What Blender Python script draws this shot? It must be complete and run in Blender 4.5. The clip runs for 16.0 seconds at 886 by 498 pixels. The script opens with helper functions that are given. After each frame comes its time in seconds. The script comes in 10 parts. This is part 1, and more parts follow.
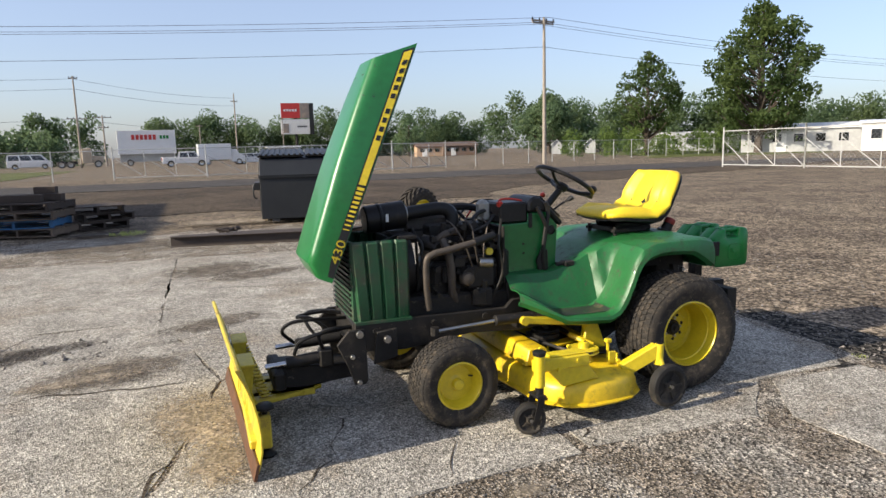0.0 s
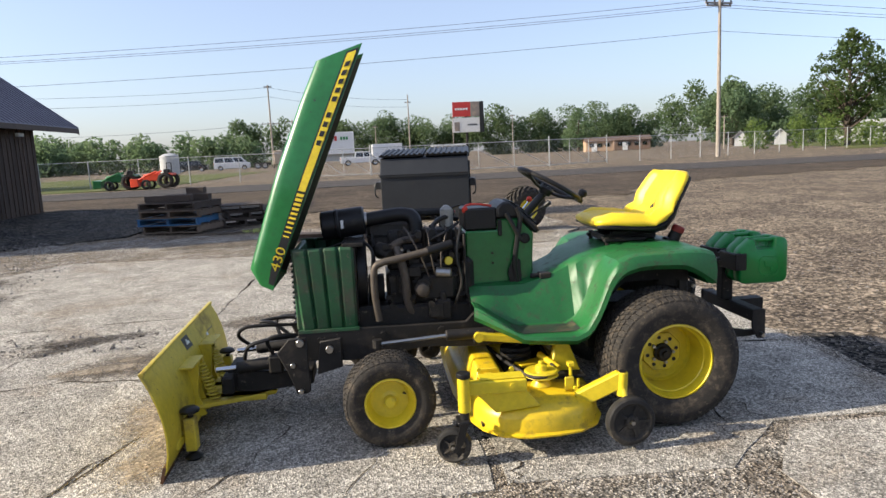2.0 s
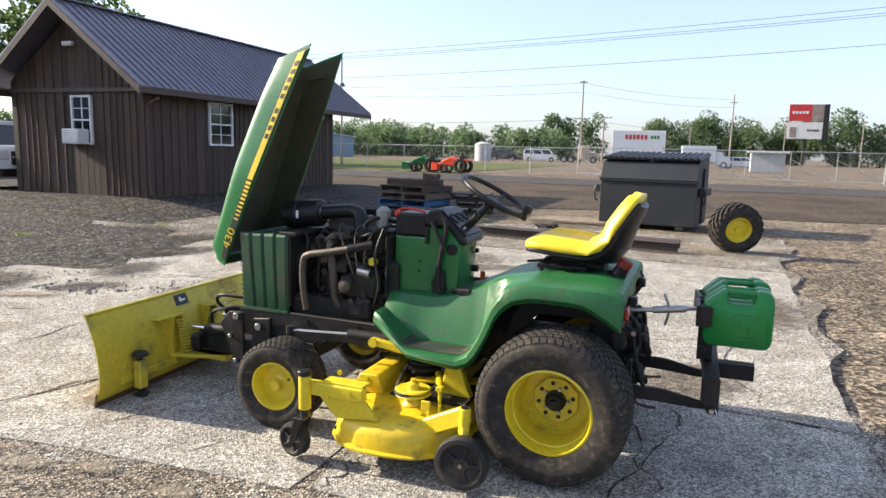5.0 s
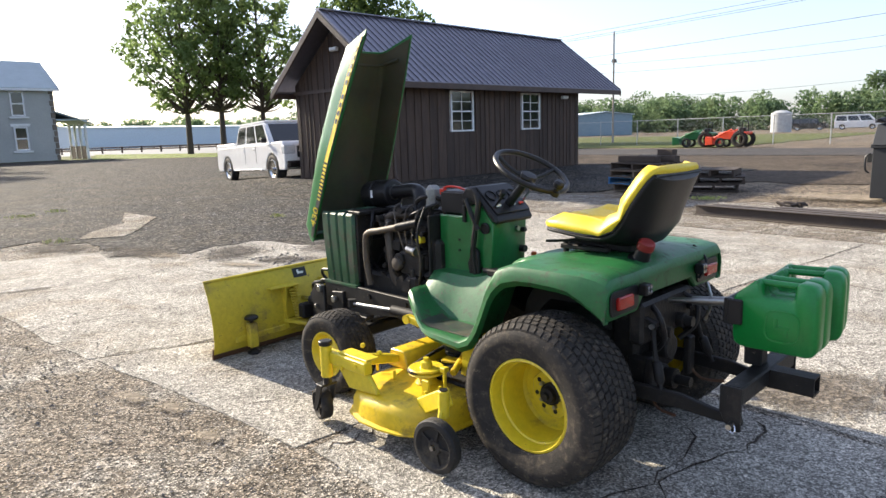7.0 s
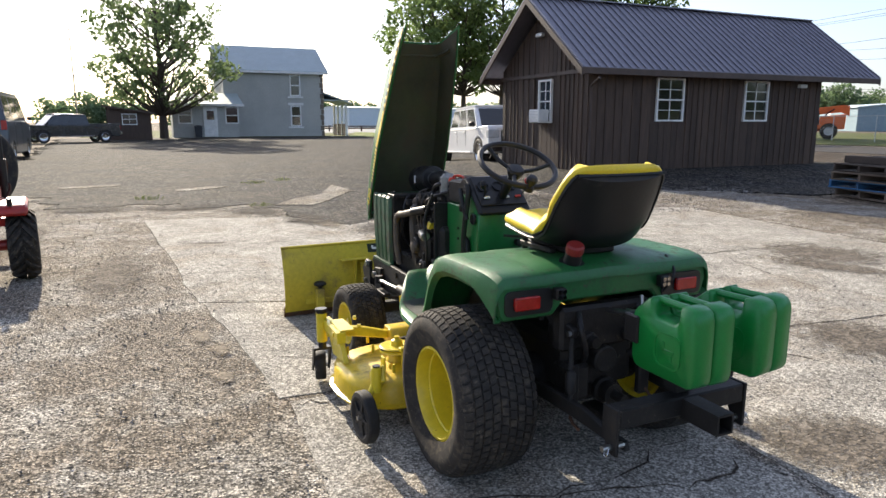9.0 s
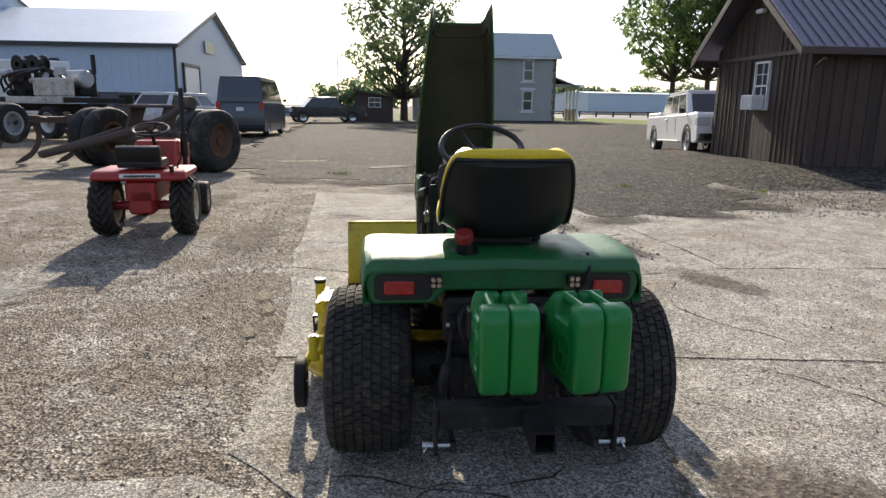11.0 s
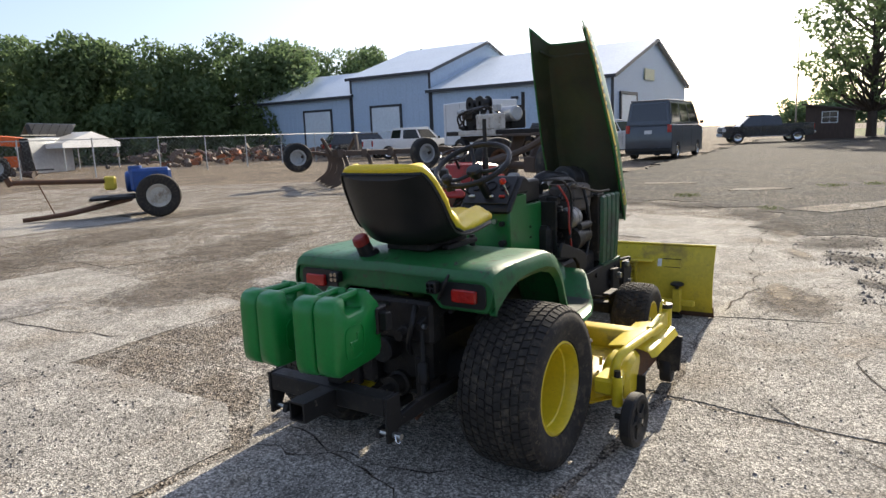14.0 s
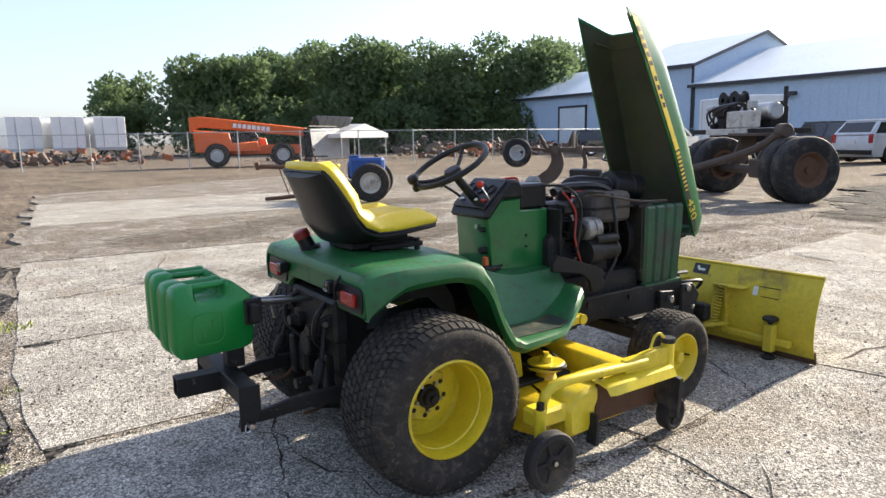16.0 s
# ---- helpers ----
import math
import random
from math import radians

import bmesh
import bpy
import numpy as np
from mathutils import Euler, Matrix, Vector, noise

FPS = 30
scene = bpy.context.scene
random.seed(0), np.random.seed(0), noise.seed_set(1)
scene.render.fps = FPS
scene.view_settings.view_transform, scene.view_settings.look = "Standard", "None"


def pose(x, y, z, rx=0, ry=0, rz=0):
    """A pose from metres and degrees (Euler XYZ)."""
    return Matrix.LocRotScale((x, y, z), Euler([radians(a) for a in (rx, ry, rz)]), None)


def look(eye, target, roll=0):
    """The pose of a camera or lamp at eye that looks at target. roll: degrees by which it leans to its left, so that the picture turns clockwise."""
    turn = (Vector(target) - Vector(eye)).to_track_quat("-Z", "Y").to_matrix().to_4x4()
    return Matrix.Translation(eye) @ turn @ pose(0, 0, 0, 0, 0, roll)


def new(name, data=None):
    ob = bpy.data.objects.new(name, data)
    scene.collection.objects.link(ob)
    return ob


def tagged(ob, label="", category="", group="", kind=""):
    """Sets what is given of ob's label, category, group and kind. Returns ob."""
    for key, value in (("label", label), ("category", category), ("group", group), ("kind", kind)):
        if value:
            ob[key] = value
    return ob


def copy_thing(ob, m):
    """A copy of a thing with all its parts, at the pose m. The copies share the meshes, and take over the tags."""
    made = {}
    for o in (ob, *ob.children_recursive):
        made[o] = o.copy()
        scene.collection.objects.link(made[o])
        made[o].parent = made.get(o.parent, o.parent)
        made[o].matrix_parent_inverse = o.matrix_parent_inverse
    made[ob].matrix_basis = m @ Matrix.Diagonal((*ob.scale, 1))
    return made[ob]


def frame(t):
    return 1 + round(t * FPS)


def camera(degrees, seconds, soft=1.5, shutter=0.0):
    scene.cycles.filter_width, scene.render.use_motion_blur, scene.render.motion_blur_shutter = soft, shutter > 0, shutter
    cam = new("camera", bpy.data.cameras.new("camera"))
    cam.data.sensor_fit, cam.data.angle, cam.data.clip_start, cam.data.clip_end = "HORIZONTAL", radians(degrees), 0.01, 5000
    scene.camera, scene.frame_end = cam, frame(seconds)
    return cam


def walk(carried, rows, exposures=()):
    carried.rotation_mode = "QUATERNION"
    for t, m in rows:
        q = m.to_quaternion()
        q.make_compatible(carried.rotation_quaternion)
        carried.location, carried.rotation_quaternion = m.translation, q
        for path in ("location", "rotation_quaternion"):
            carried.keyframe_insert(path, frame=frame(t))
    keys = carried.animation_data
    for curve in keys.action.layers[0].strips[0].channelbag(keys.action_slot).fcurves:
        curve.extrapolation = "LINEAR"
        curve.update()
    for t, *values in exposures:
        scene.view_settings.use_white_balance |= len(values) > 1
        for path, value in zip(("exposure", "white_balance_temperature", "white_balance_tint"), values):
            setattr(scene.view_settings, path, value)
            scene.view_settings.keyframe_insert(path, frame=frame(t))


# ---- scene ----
cam = camera(67.6, 16.0)
PATH = [
    (0, (-2.368, -3.273, 1.293), (-1.68, -1.418, 0.995), -1.5),
    (0.5, (-2.104, -3.266, 1.26), (-1.51, -1.378, 0.971), -1.2),
    (1, (-1.853, -3.253, 1.286), (-1.305, -1.355, 0.976), 0.1),
    (1.5, (-1.56, -3.328, 1.283), (-1.268, -1.368, 1.014), -0.1),
    (2, (-1.288, -3.326, 1.286), (-1.101, -1.356, 0.996), -2.7),
    (2.5, (-1.012, -3.243, 1.271), (-0.977, -1.265, 0.977), -0.8),
    (3, (-0.75, -3.226, 1.28), (-0.822, -1.249, 0.987), -2.0),
    (3.5, (-0.424, -3.269, 1.304), (-0.685, -1.307, 1.017), -2.1),
    (6, (0.891, -2.681, 1.289), (-0.046, -0.944, 0.964), -1.3),
    (6.5, (1.082, -2.514, 1.271), (-0.039, -0.895, 0.917), -4.2),
    (7, (1.379, -2.349, 1.275), (-0.016, -0.959, 0.93), -1.8),
    (7.5, (1.533, -2.188, 1.262), (0.075, -0.867, 0.899), -2.4),
    (8, (1.685, -1.946, 1.266), (0.117, -0.767, 0.875), 0.2),
    (8.5, (1.868, -1.728, 1.257), (0.192, -0.697, 0.901), -1.3),
    (9, (2.083, -1.493, 1.278), (0.295, -0.678, 0.902), -0.0),
    (11.5, (2.395, -0.024, 1.254), (0.433, -0.075, 0.872), 0.0),
    (12, (2.452, 0.325, 1.24), (0.502, 0.04, 0.896), -0.6),
    (12.5, (2.425, 0.633, 1.24), (0.521, 0.143, 0.872), -1.3),
    (13, (2.3, 0.944, 1.225), (0.454, 0.26, 0.875), -0.5),
    (13.5, (2.221, 1.24, 1.215), (0.443, 0.383, 0.899), -1.5),
    (14, (2.123, 1.526, 1.226), (0.486, 0.427, 0.891), -2.3),
    (14.5, (1.9, 1.749, 1.202), (0.356, 0.538, 0.813), -0.5),
    (15, (1.687, 1.944, 1.205), (0.258, 0.595, 0.832), -2.2),
    (15.5, (1.467, 2.182, 1.212), (0.267, 0.619, 0.871), -0.4),
    (16, (1.198, 2.329, 1.206), (0.096, 0.693, 0.88), -1.0),
]
walk(cam, [(t, look(eye, target, roll)) for t, eye, target, roll in PATH],
     [(0.0, 0.78), (2.0, 0.98), (3.5, 1.18), (6.0, 1.4), (7.5, 1.4), (9.0, 1.12), (11.5, 0.72), (12.5, 0.7), (14.5, 1.04), (16.0, 1.36)])
# ---- world and sun ----
SUN_EL, SUN_AZ = radians(26), Vector((-1.0, -0.08))
world = bpy.data.worlds.new("sky_world")
scene.world = world
world.use_nodes = True
wn = world.node_tree
sky = wn.nodes.new("ShaderNodeTexSky")
sky.sky_type = "NISHITA"
sky.sun_disc = False
sky.sun_elevation = SUN_EL
sky.sun_rotation = math.atan2(SUN_AZ.x, SUN_AZ.y)
sky.air_density, sky.dust_density, sky.ozone_density = 1.0, 1.8, 2.4
tint = wn.nodes.new("ShaderNodeMix")
tint.data_type, tint.blend_type = "RGBA", "MULTIPLY"
tint.inputs[0].default_value, tint.inputs[7].default_value = 1.0, (0.94, 0.985, 1.12, 1)
wn.links.new(sky.outputs[0], tint.inputs[6])
haze = wn.nodes.new("ShaderNodeMix")
haze.data_type = "RGBA"
haze.inputs[0].default_value, haze.inputs[7].default_value = 0.34, (3.2, 3.15, 3.4, 1)
wn.links.new(tint.outputs[2], haze.inputs[6])
wn.links.new(haze.outputs[2], wn.nodes["Background"].inputs[0])
wn.nodes["Background"].inputs[1].default_value = 0.122
sun = new("sun", bpy.data.lights.new("sun", "SUN"))
sun.data.energy, sun.data.angle, sun.data.color = 4.6, radians(0.6), (1.0, 0.885, 0.71)
saz = SUN_AZ.normalized() * math.cos(SUN_EL)
sun.matrix_world = look((0, 0, 0), (-saz.x, -saz.y, -math.sin(SUN_EL)))


# ---- building helpers ----
def B():
    return bmesh.new()


def thing(name, x=0, y=0, z=0, rz=0, label="", category="", group="", kind=""):
    e = new(name)
    e.empty_display_size = 0.1
    e.matrix_basis = pose(x, y, z, 0, 0, rz)
    return tagged(e, label, category, group, kind)


def link_mesh(name, bm, material, smooth=35):
    me = bpy.data.meshes.new(name)
    bmesh.ops.recalc_face_normals(bm, faces=bm.faces)
    bm.to_mesh(me)
    bm.free()
    me.materials.append(material)
    if smooth:
        me.shade_smooth()
        me.set_sharp_from_angle(angle=radians(smooth))
    return new(name, me)


def part(name, bm, material, parent, label="", smooth=35):
    ob = link_mesh(name, bm, material, smooth)
    ob.parent = parent
    return tagged(ob, label)


def solid(name, bm, material, label, category, kind="", group="", smooth=35):
    return tagged(link_mesh(name, bm, material, smooth), label, category, group, kind)


def twin(ob, name=None, m=None, parent=None):
    """A second object on the same mesh, under the same parent."""
    o = new(name or ob.name.split(".")[0], ob.data)
    o.parent = parent or ob.parent
    if m is not None:
        o.matrix_basis = m
    for key in ("label",):
        if key in ob:
            o[key] = ob[key]
    return o


def raw(name, verts, faces, material, smooth=False):
    me = bpy.data.meshes.new(name)
    me.from_pydata([tuple(v) for v in verts], [], faces)
    me.update()
    me.materials.append(material)
    if smooth:
        me.shade_smooth()
    return new(name, me)


def box(bm, x, y, z, sx, sy, sz, bevel=0.0, m=None, seg=1):
    """A box with its centre at x, y, z."""
    t = Matrix.Translation((x, y, z)) @ (m or Matrix()) @ Matrix.Diagonal((sx, sy, sz, 1))
    vs = bmesh.ops.create_cube(bm, size=1, matrix=t)["verts"]
    if bevel:
        es = {e for v in vs for e in v.link_edges}
        bmesh.ops.bevel(bm, geom=list(es), offset=bevel, segments=seg, affect="EDGES", profile=0.6)
    return bm


def frame_to(p0, p1):
    d = Vector(p1) - Vector(p0)
    return Matrix.Translation(p0) @ d.to_track_quat("Z", "Y").to_matrix().to_4x4(), d.length


def ring_faces(bm, a, b):
    n = len(a)
    for i in range(n):
        try:
            bm.faces.new((a[i], a[(i + 1) % n], b[(i + 1) % n], b[i]))
        except ValueError:
            pass


def lathe(bm, p0, p1, profile, n=24, close=False):
    """Turned body round the line p0-p1; profile: (distance along the line, radius)."""
    m, _ = frame_to(p0, p1)
    rings = []
    for a, r in profile:
        if r < 1e-5:
            rings.append([bm.verts.new(m @ Vector((0, 0, a)))])
        else:
            rings.append([bm.verts.new(m @ Vector((r * math.cos(k * math.tau / n), r * math.sin(k * math.tau / n), a))) for k in range(n)])
    pairs = list(zip(rings, rings[1:])) + ([(rings[-1], rings[0])] if close else [])
    for a, b in pairs:
        if len(a) == 1 and len(b) > 1:
            for i in range(n):
                bm.faces.new((a[0], b[i], b[(i + 1) % n]))
        elif len(b) == 1 and len(a) > 1:
            for i in range(n):
                bm.faces.new((a[i], a[(i + 1) % n], b[0]))
        elif len(a) > 1:
            ring_faces(bm, a, b)
    return bm


def cyl(bm, p0, p1, r0, r1=None, n=16, bev=0.0):
    r1 = r0 if r1 is None else r1
    h = (Vector(p1) - Vector(p0)).length
    if bev:
        prof = [(0, 0), (0, r0 - bev), (bev, r0), (h - bev, r1), (h, r1 - bev), (h, 0)]
    else:
        prof = [(0, 0), (0, r0), (h, r1), (h, 0)]
    return lathe(bm, p0, p1, prof, n)


def smooth_path(pts, per=5):
    ps = [Vector(p) for p in pts]
    if len(ps) < 3:
        return ps
    out = []
    for i in range(len(ps) - 1):
        a, b, c, d = ps[max(i - 1, 0)], ps[i], ps[i + 1], ps[min(i + 2, len(ps) - 1)]
        for k in range(per):
            t = k / per
            out.append(0.5 * ((2 * b) + (c - a) * t + (2 * a - 5 * b + 4 * c - d) * t * t + (3 * b - a - 3 * c + d) * t ** 3))
    return out + [ps[-1]]


def tube(bm, pts, r, n=8, per=5, closed=False):
    ps = smooth_path(pts, per) if per else [Vector(p) for p in pts]
    rings, up = [], None
    for i, p in enumerate(ps):
        if closed:
            d = ps[(i + 1) % len(ps)] - ps[i - 1]
        else:
            d = ps[min(i + 1, len(ps) - 1)] - ps[max(i - 1, 0)]
        d.normalize()
        if up is None:
            up = d.orthogonal().normalized()
        up = (up - d * up.dot(d)).normalized()
        side = d.cross(up)
        rr = r(i / (len(ps) - 1)) if callable(r) else r
        rings.append([bm.verts.new(p + rr * (math.cos(k * math.tau / n) * up + math.sin(k * math.tau / n) * side)) for k in range(n)])
    for a, b in zip(rings, rings[1:]):
        ring_faces(bm, a, b)
    if closed:
        ring_faces(bm, rings[-1], rings[0])
    else:
        bm.faces.new(rings[0][::-1])
        bm.faces.new(rings[-1])
    return bm


def prism(bm, outline, axis, a, b, bevel=0.0):
    """A flat outline of 2D points, carried from a to b along an axis (x: outline is y,z; y: x,z; z: x,y)."""
    def at(p, w):
        u, v = p
        return {"x": (w, u, v), "y": (u, w, v), "z": (u, v, w)}[axis]
    lo = [bm.verts.new(at(p, a)) for p in outline]
    hi = [bm.verts.new(at(p, b)) for p in outline]
    fs = [bm.faces.new(lo), bm.faces.new(hi[::-1])]
    n = len(lo)
    for i in range(n):
        fs.append(bm.faces.new((lo[i], hi[i], hi[(i + 1) % n], lo[(i + 1) % n])))
    if bevel:
        es = {e for f in fs for e in f.edges}
        bmesh.ops.recalc_face_normals(bm, faces=fs)
        bmesh.ops.bevel(bm, geom=list(es), offset=bevel, segments=1, affect="EDGES")
    return bm


def skin(bm, rows, thick=0.0, wrap=False):
    """A sheet through rows of points; thick gives it a second side, pushed along the normals."""
    g = [[bm.verts.new(p) for p in row] for row in rows]
    fs = []
    for r0, r1 in zip(g, g[1:]):
        n = len(r0)
        for i in range(n if wrap else n - 1):
            fs.append(bm.faces.new((r0[i], r0[(i + 1) % n], r1[(i + 1) % n], r1[i])))
    if thick:
        bmesh.ops.recalc_face_normals(bm, faces=fs)
        bmesh.ops.solidify(bm, geom=fs, thickness=thick)
    return bm


def loft(bm, sections, cap=True):
    """Closed rings of equal length, joined end to end."""
    g = [[bm.verts.new(p) for p in s] for s in sections]
    for a, b in zip(g, g[1:]):
        ring_faces(bm, a, b)
    if cap:
        bm.faces.new(g[0][::-1])
        bm.faces.new(g[-1])
    return bm


def rrect(w, h, r, n=4):
    """Rounded rectangle outline round the origin."""
    out = []
    for cx, cy, a0 in ((w / 2 - r, h / 2 - r, 0), (-w / 2 + r, h / 2 - r, 90), (-w / 2 + r, -h / 2 + r, 180), (w / 2 - r, -h / 2 + r, 270)):
        for k in range(n + 1):
            a = radians(a0 + 90 * k / n)
            out.append((cx + r * math.cos(a), cy + r * math.sin(a)))
    return out


# ---- materials ----
def mixnode(nt, fac, a, b, blend="MIX"):
    n = nt.nodes.new("ShaderNodeMix")
    n.data_type, n.blend_type = "RGBA", blend
    for socket, v in ((n.inputs[0], fac), (n.inputs[6], a), (n.inputs[7], b)):
        if isinstance(v, bpy.types.NodeSocket):
            nt.links.new(v, socket)
        elif isinstance(v, (int, float)):
            socket.default_value = v
        else:
            socket.default_value = (*v, 1)
    return n.outputs[2]


def noise_node(nt, co, scale, detail=4, rough=0.6, lo=0.35, hi=0.65, dist=0.0):
    n = nt.nodes.new("ShaderNodeTexNoise")
    n.inputs["Scale"].default_value, n.inputs["Detail"].default_value = scale, detail
    n.inputs["Roughness"].default_value, n.inputs["Distortion"].default_value = rough, dist
    nt.links.new(co, n.inputs["Vector"])
    r = nt.nodes.new("ShaderNodeMapRange")
    r.inputs[1].default_value, r.inputs[2].default_value = lo, hi
    nt.links.new(n.outputs[0], r.inputs[0])
    return r.outputs[0]


def math_node(nt, op, a, b=0.5):
    n = nt.nodes.new("ShaderNodeMath")
    n.operation = op
    n.use_clamp = True
    for s, v in zip(n.inputs, (a, b)):
        if isinstance(v, bpy.types.NodeSocket):
            nt.links.new(v, s)
        else:
            s.default_value = v
    return n.outputs[0]


def start_mat(name):
    m = bpy.data.materials.new(name)
    m.use_nodes = True
    nt = m.node_tree
    co = nt.nodes.new("ShaderNodeTexCoord").outputs["Object"]
    return m, nt, nt.nodes["Principled BSDF"], co


def bump_node(nt, bsdf, height, strength, dist=0.01):
    b = nt.nodes.new("ShaderNodeBump")
    b.inputs["Strength"].default_value, b.inputs["Distance"].default_value = strength, dist
    nt.links.new(height, b.inputs["Height"])
    nt.links.new(b.outputs[0], bsdf.inputs["Normal"])


def mat(name, col, rough=0.5, metal=0.0, col2=None, scale=3.0, fine=60.0, bump=0.1, dirt=None, dirty=0.3, dirt_scale=5.0, coat=0.0, rnd=0.0, spec=0.5, stretch=None, chips=None, chip_share=0.07):
    m, nt, p, co = start_mat(name)
    if stretch:
        mp = nt.nodes.new("ShaderNodeMapping")
        mp.inputs["Scale"].default_value = stretch
        nt.links.new(co, mp.inputs["Vector"])
        co = mp.outputs[0]
    col2 = col2 or tuple(c * 0.72 for c in col)
    c = mixnode(nt, noise_node(nt, co, scale), col, col2)
    f = noise_node(nt, co, fine, 3, 0.7, 0.3, 0.7)
    c = mixnode(nt, 0.35, c, mixnode(nt, f, tuple(v * 0.7 for v in col), tuple(min(1, v * 1.25) for v in col)))
    p.inputs["Roughness"].default_value = rough
    if dirt:
        d = noise_node(nt, co, dirt_scale, 8, 0.7, 0.68 - dirty * 0.45, 0.86 - dirty * 0.45)
        c = mixnode(nt, d, c, dirt)
        r = nt.nodes.new("ShaderNodeMapRange")
        r.inputs[3].default_value, r.inputs[4].default_value = rough, min(1.0, rough + 0.4)
        nt.links.new(d, r.inputs[0])
        nt.links.new(r.outputs[0], p.inputs["Roughness"])
    if chips:
        # small scuffs and chips with hard edges
        c = mixnode(nt, noise_node(nt, co, 30, 9, 0.78, 0.70 - chip_share, 0.72 - chip_share), c, chips)
    if rnd:
        oi = nt.nodes.new("ShaderNodeObjectInfo")
        r = nt.nodes.new("ShaderNodeMapRange")
        r.inputs[3].default_value, r.inputs[4].default_value = 1 - rnd, 1 + rnd
        nt.links.new(oi.outputs["Random"], r.inputs[0])
        g = nt.nodes.new("ShaderNodeCombineColor")
        for k in range(3):
            nt.links.new(r.outputs[0], g.inputs[k])
        c = mixnode(nt, 1.0, c, g.outputs[0], "MULTIPLY")
    nt.links.new(c, p.inputs["Base Color"])
    p.inputs["Metallic"].default_value = metal
    p.inputs["Coat Weight"].default_value = coat
    p.inputs["Specular IOR Level"].default_value = spec
    if bump:
        bump_node(nt, p, f, bump, 0.004)
    return m


GREEN = mat("green_paint", (0.011, 0.14, 0.034), 0.34, col2=(0.010, 0.115, 0.022), scale=6, fine=25, bump=0.03, dirt=(0.06, 0.05, 0.035), dirty=0.12, coat=0.25, chips=(0.03, 0.032, 0.024), chip_share=0.075)
GREEN_WORN = mat("worn_green_paint", (0.012, 0.08, 0.028), 0.5, col2=(0.016, 0.055, 0.026), scale=9, fine=40, bump=0.08, dirt=(0.06, 0.058, 0.04), dirty=0.45, dirt_scale=7, chips=(0.085, 0.08, 0.06), chip_share=0.1)
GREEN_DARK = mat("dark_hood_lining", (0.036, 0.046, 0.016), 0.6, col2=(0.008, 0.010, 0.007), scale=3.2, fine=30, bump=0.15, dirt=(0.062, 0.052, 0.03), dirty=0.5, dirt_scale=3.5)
YELLOW = mat("yellow_paint", (0.67, 0.52, 0.02), 0.38, col2=(0.58, 0.44, 0.018), scale=8, fine=30, bump=0.04, dirt=(0.16, 0.11, 0.045), dirty=0.17, coat=0.2, chips=(0.22, 0.12, 0.035), chip_share=0.06)
YELLOW_WORN = mat("worn_yellow_paint", (0.60, 0.46, 0.034), 0.45, col2=(0.48, 0.37, 0.03), scale=5, fine=35, bump=0.06, dirt=(0.2, 0.14, 0.06), dirty=0.3, dirt_scale=4, chips=(0.17, 0.1, 0.04), chip_share=0.075)
VINYL = mat("yellow_vinyl", (0.75, 0.55, 0.02), 0.42, col2=(0.68, 0.48, 0.02), scale=9, fine=160, bump=0.12, dirt=(0.25, 0.2, 0.08), dirty=0.12)
BLACK = mat("black_paint", (0.012, 0.0115, 0.011), 0.58, col2=(0.022, 0.019, 0.017), scale=9, fine=50, bump=0.12, dirt=(0.055, 0.046, 0.036), dirty=0.3, dirt_scale=9, spec=0.28, chips=(0.085, 0.07, 0.055), chip_share=0.085)
PLASTIC = mat("black_plastic", (0.013, 0.0125, 0.0125), 0.42, scale=12, fine=120, bump=0.06, dirt=(0.055, 0.047, 0.038), dirty=0.2, spec=0.32)
RUBBER = mat("tyre_rubber", (0.024, 0.022, 0.020), 0.82, col2=(0.042, 0.037, 0.031), scale=14, fine=90, bump=0.25, dirt=(0.095, 0.077, 0.058), dirty=0.38, dirt_scale=26, spec=0.25, chips=(0.11, 0.09, 0.068), chip_share=0.1)
SMALL_RUBBER = mat("solid_rubber", (0.02, 0.019, 0.018), 0.7, scale=12, fine=60, bump=0.15, dirt=(0.1, 0.085, 0.065), dirty=0.4, spec=0.3)
STEEL = mat("bare_steel", (0.42, 0.41, 0.39), 0.34, metal=1.0, scale=14, fine=80, bump=0.05, dirt=(0.12, 0.08, 0.05), dirty=0.25)
ENGINE = mat("oily_engine_metal", (0.016, 0.015, 0.014), 0.48, col2=(0.03, 0.027, 0.024), scale=14, fine=60, bump=0.3, dirt=(0.05, 0.042, 0.034), dirty=0.34, dirt_scale=14, spec=0.22, chips=(0.1, 0.085, 0.065), chip_share=0.085)
RUST = mat("rusty_steel", (0.13, 0.06, 0.03), 0.75, metal=0.3, col2=(0.07, 0.045, 0.03), scale=12, fine=60, bump=0.25)
PIPE = mat("dull_pipe_metal", (0.10, 0.085, 0.07), 0.6, metal=0.5, col2=(0.06, 0.047, 0.038), scale=12, fine=50, bump=0.15)
RED_PLASTIC = mat("red_plastic", (0.55, 0.03, 0.012), 0.35, scale=14, fine=90, bump=0.03)
RED_LENS = mat("red_lens", (0.42, 0.014, 0.010), 0.2, col2=(0.26, 0.008, 0.006), scale=30, fine=90, bump=0.35, coat=0.5)
RED_PAINT = mat("red_tractor_paint", (0.33, 0.018, 0.014), 0.4, col2=(0.24, 0.02, 0.015), scale=7, fine=30, bump=0.04, dirt=(0.09, 0.05, 0.035), dirty=0.25)
CAN_GREEN = mat("green_plastic", (0.006, 0.20, 0.035), 0.36, col2=(0.006, 0.17, 0.03), scale=10, fine=140, bump=0.05, dirt=(0.06, 0.07, 0.04), dirty=0.06)
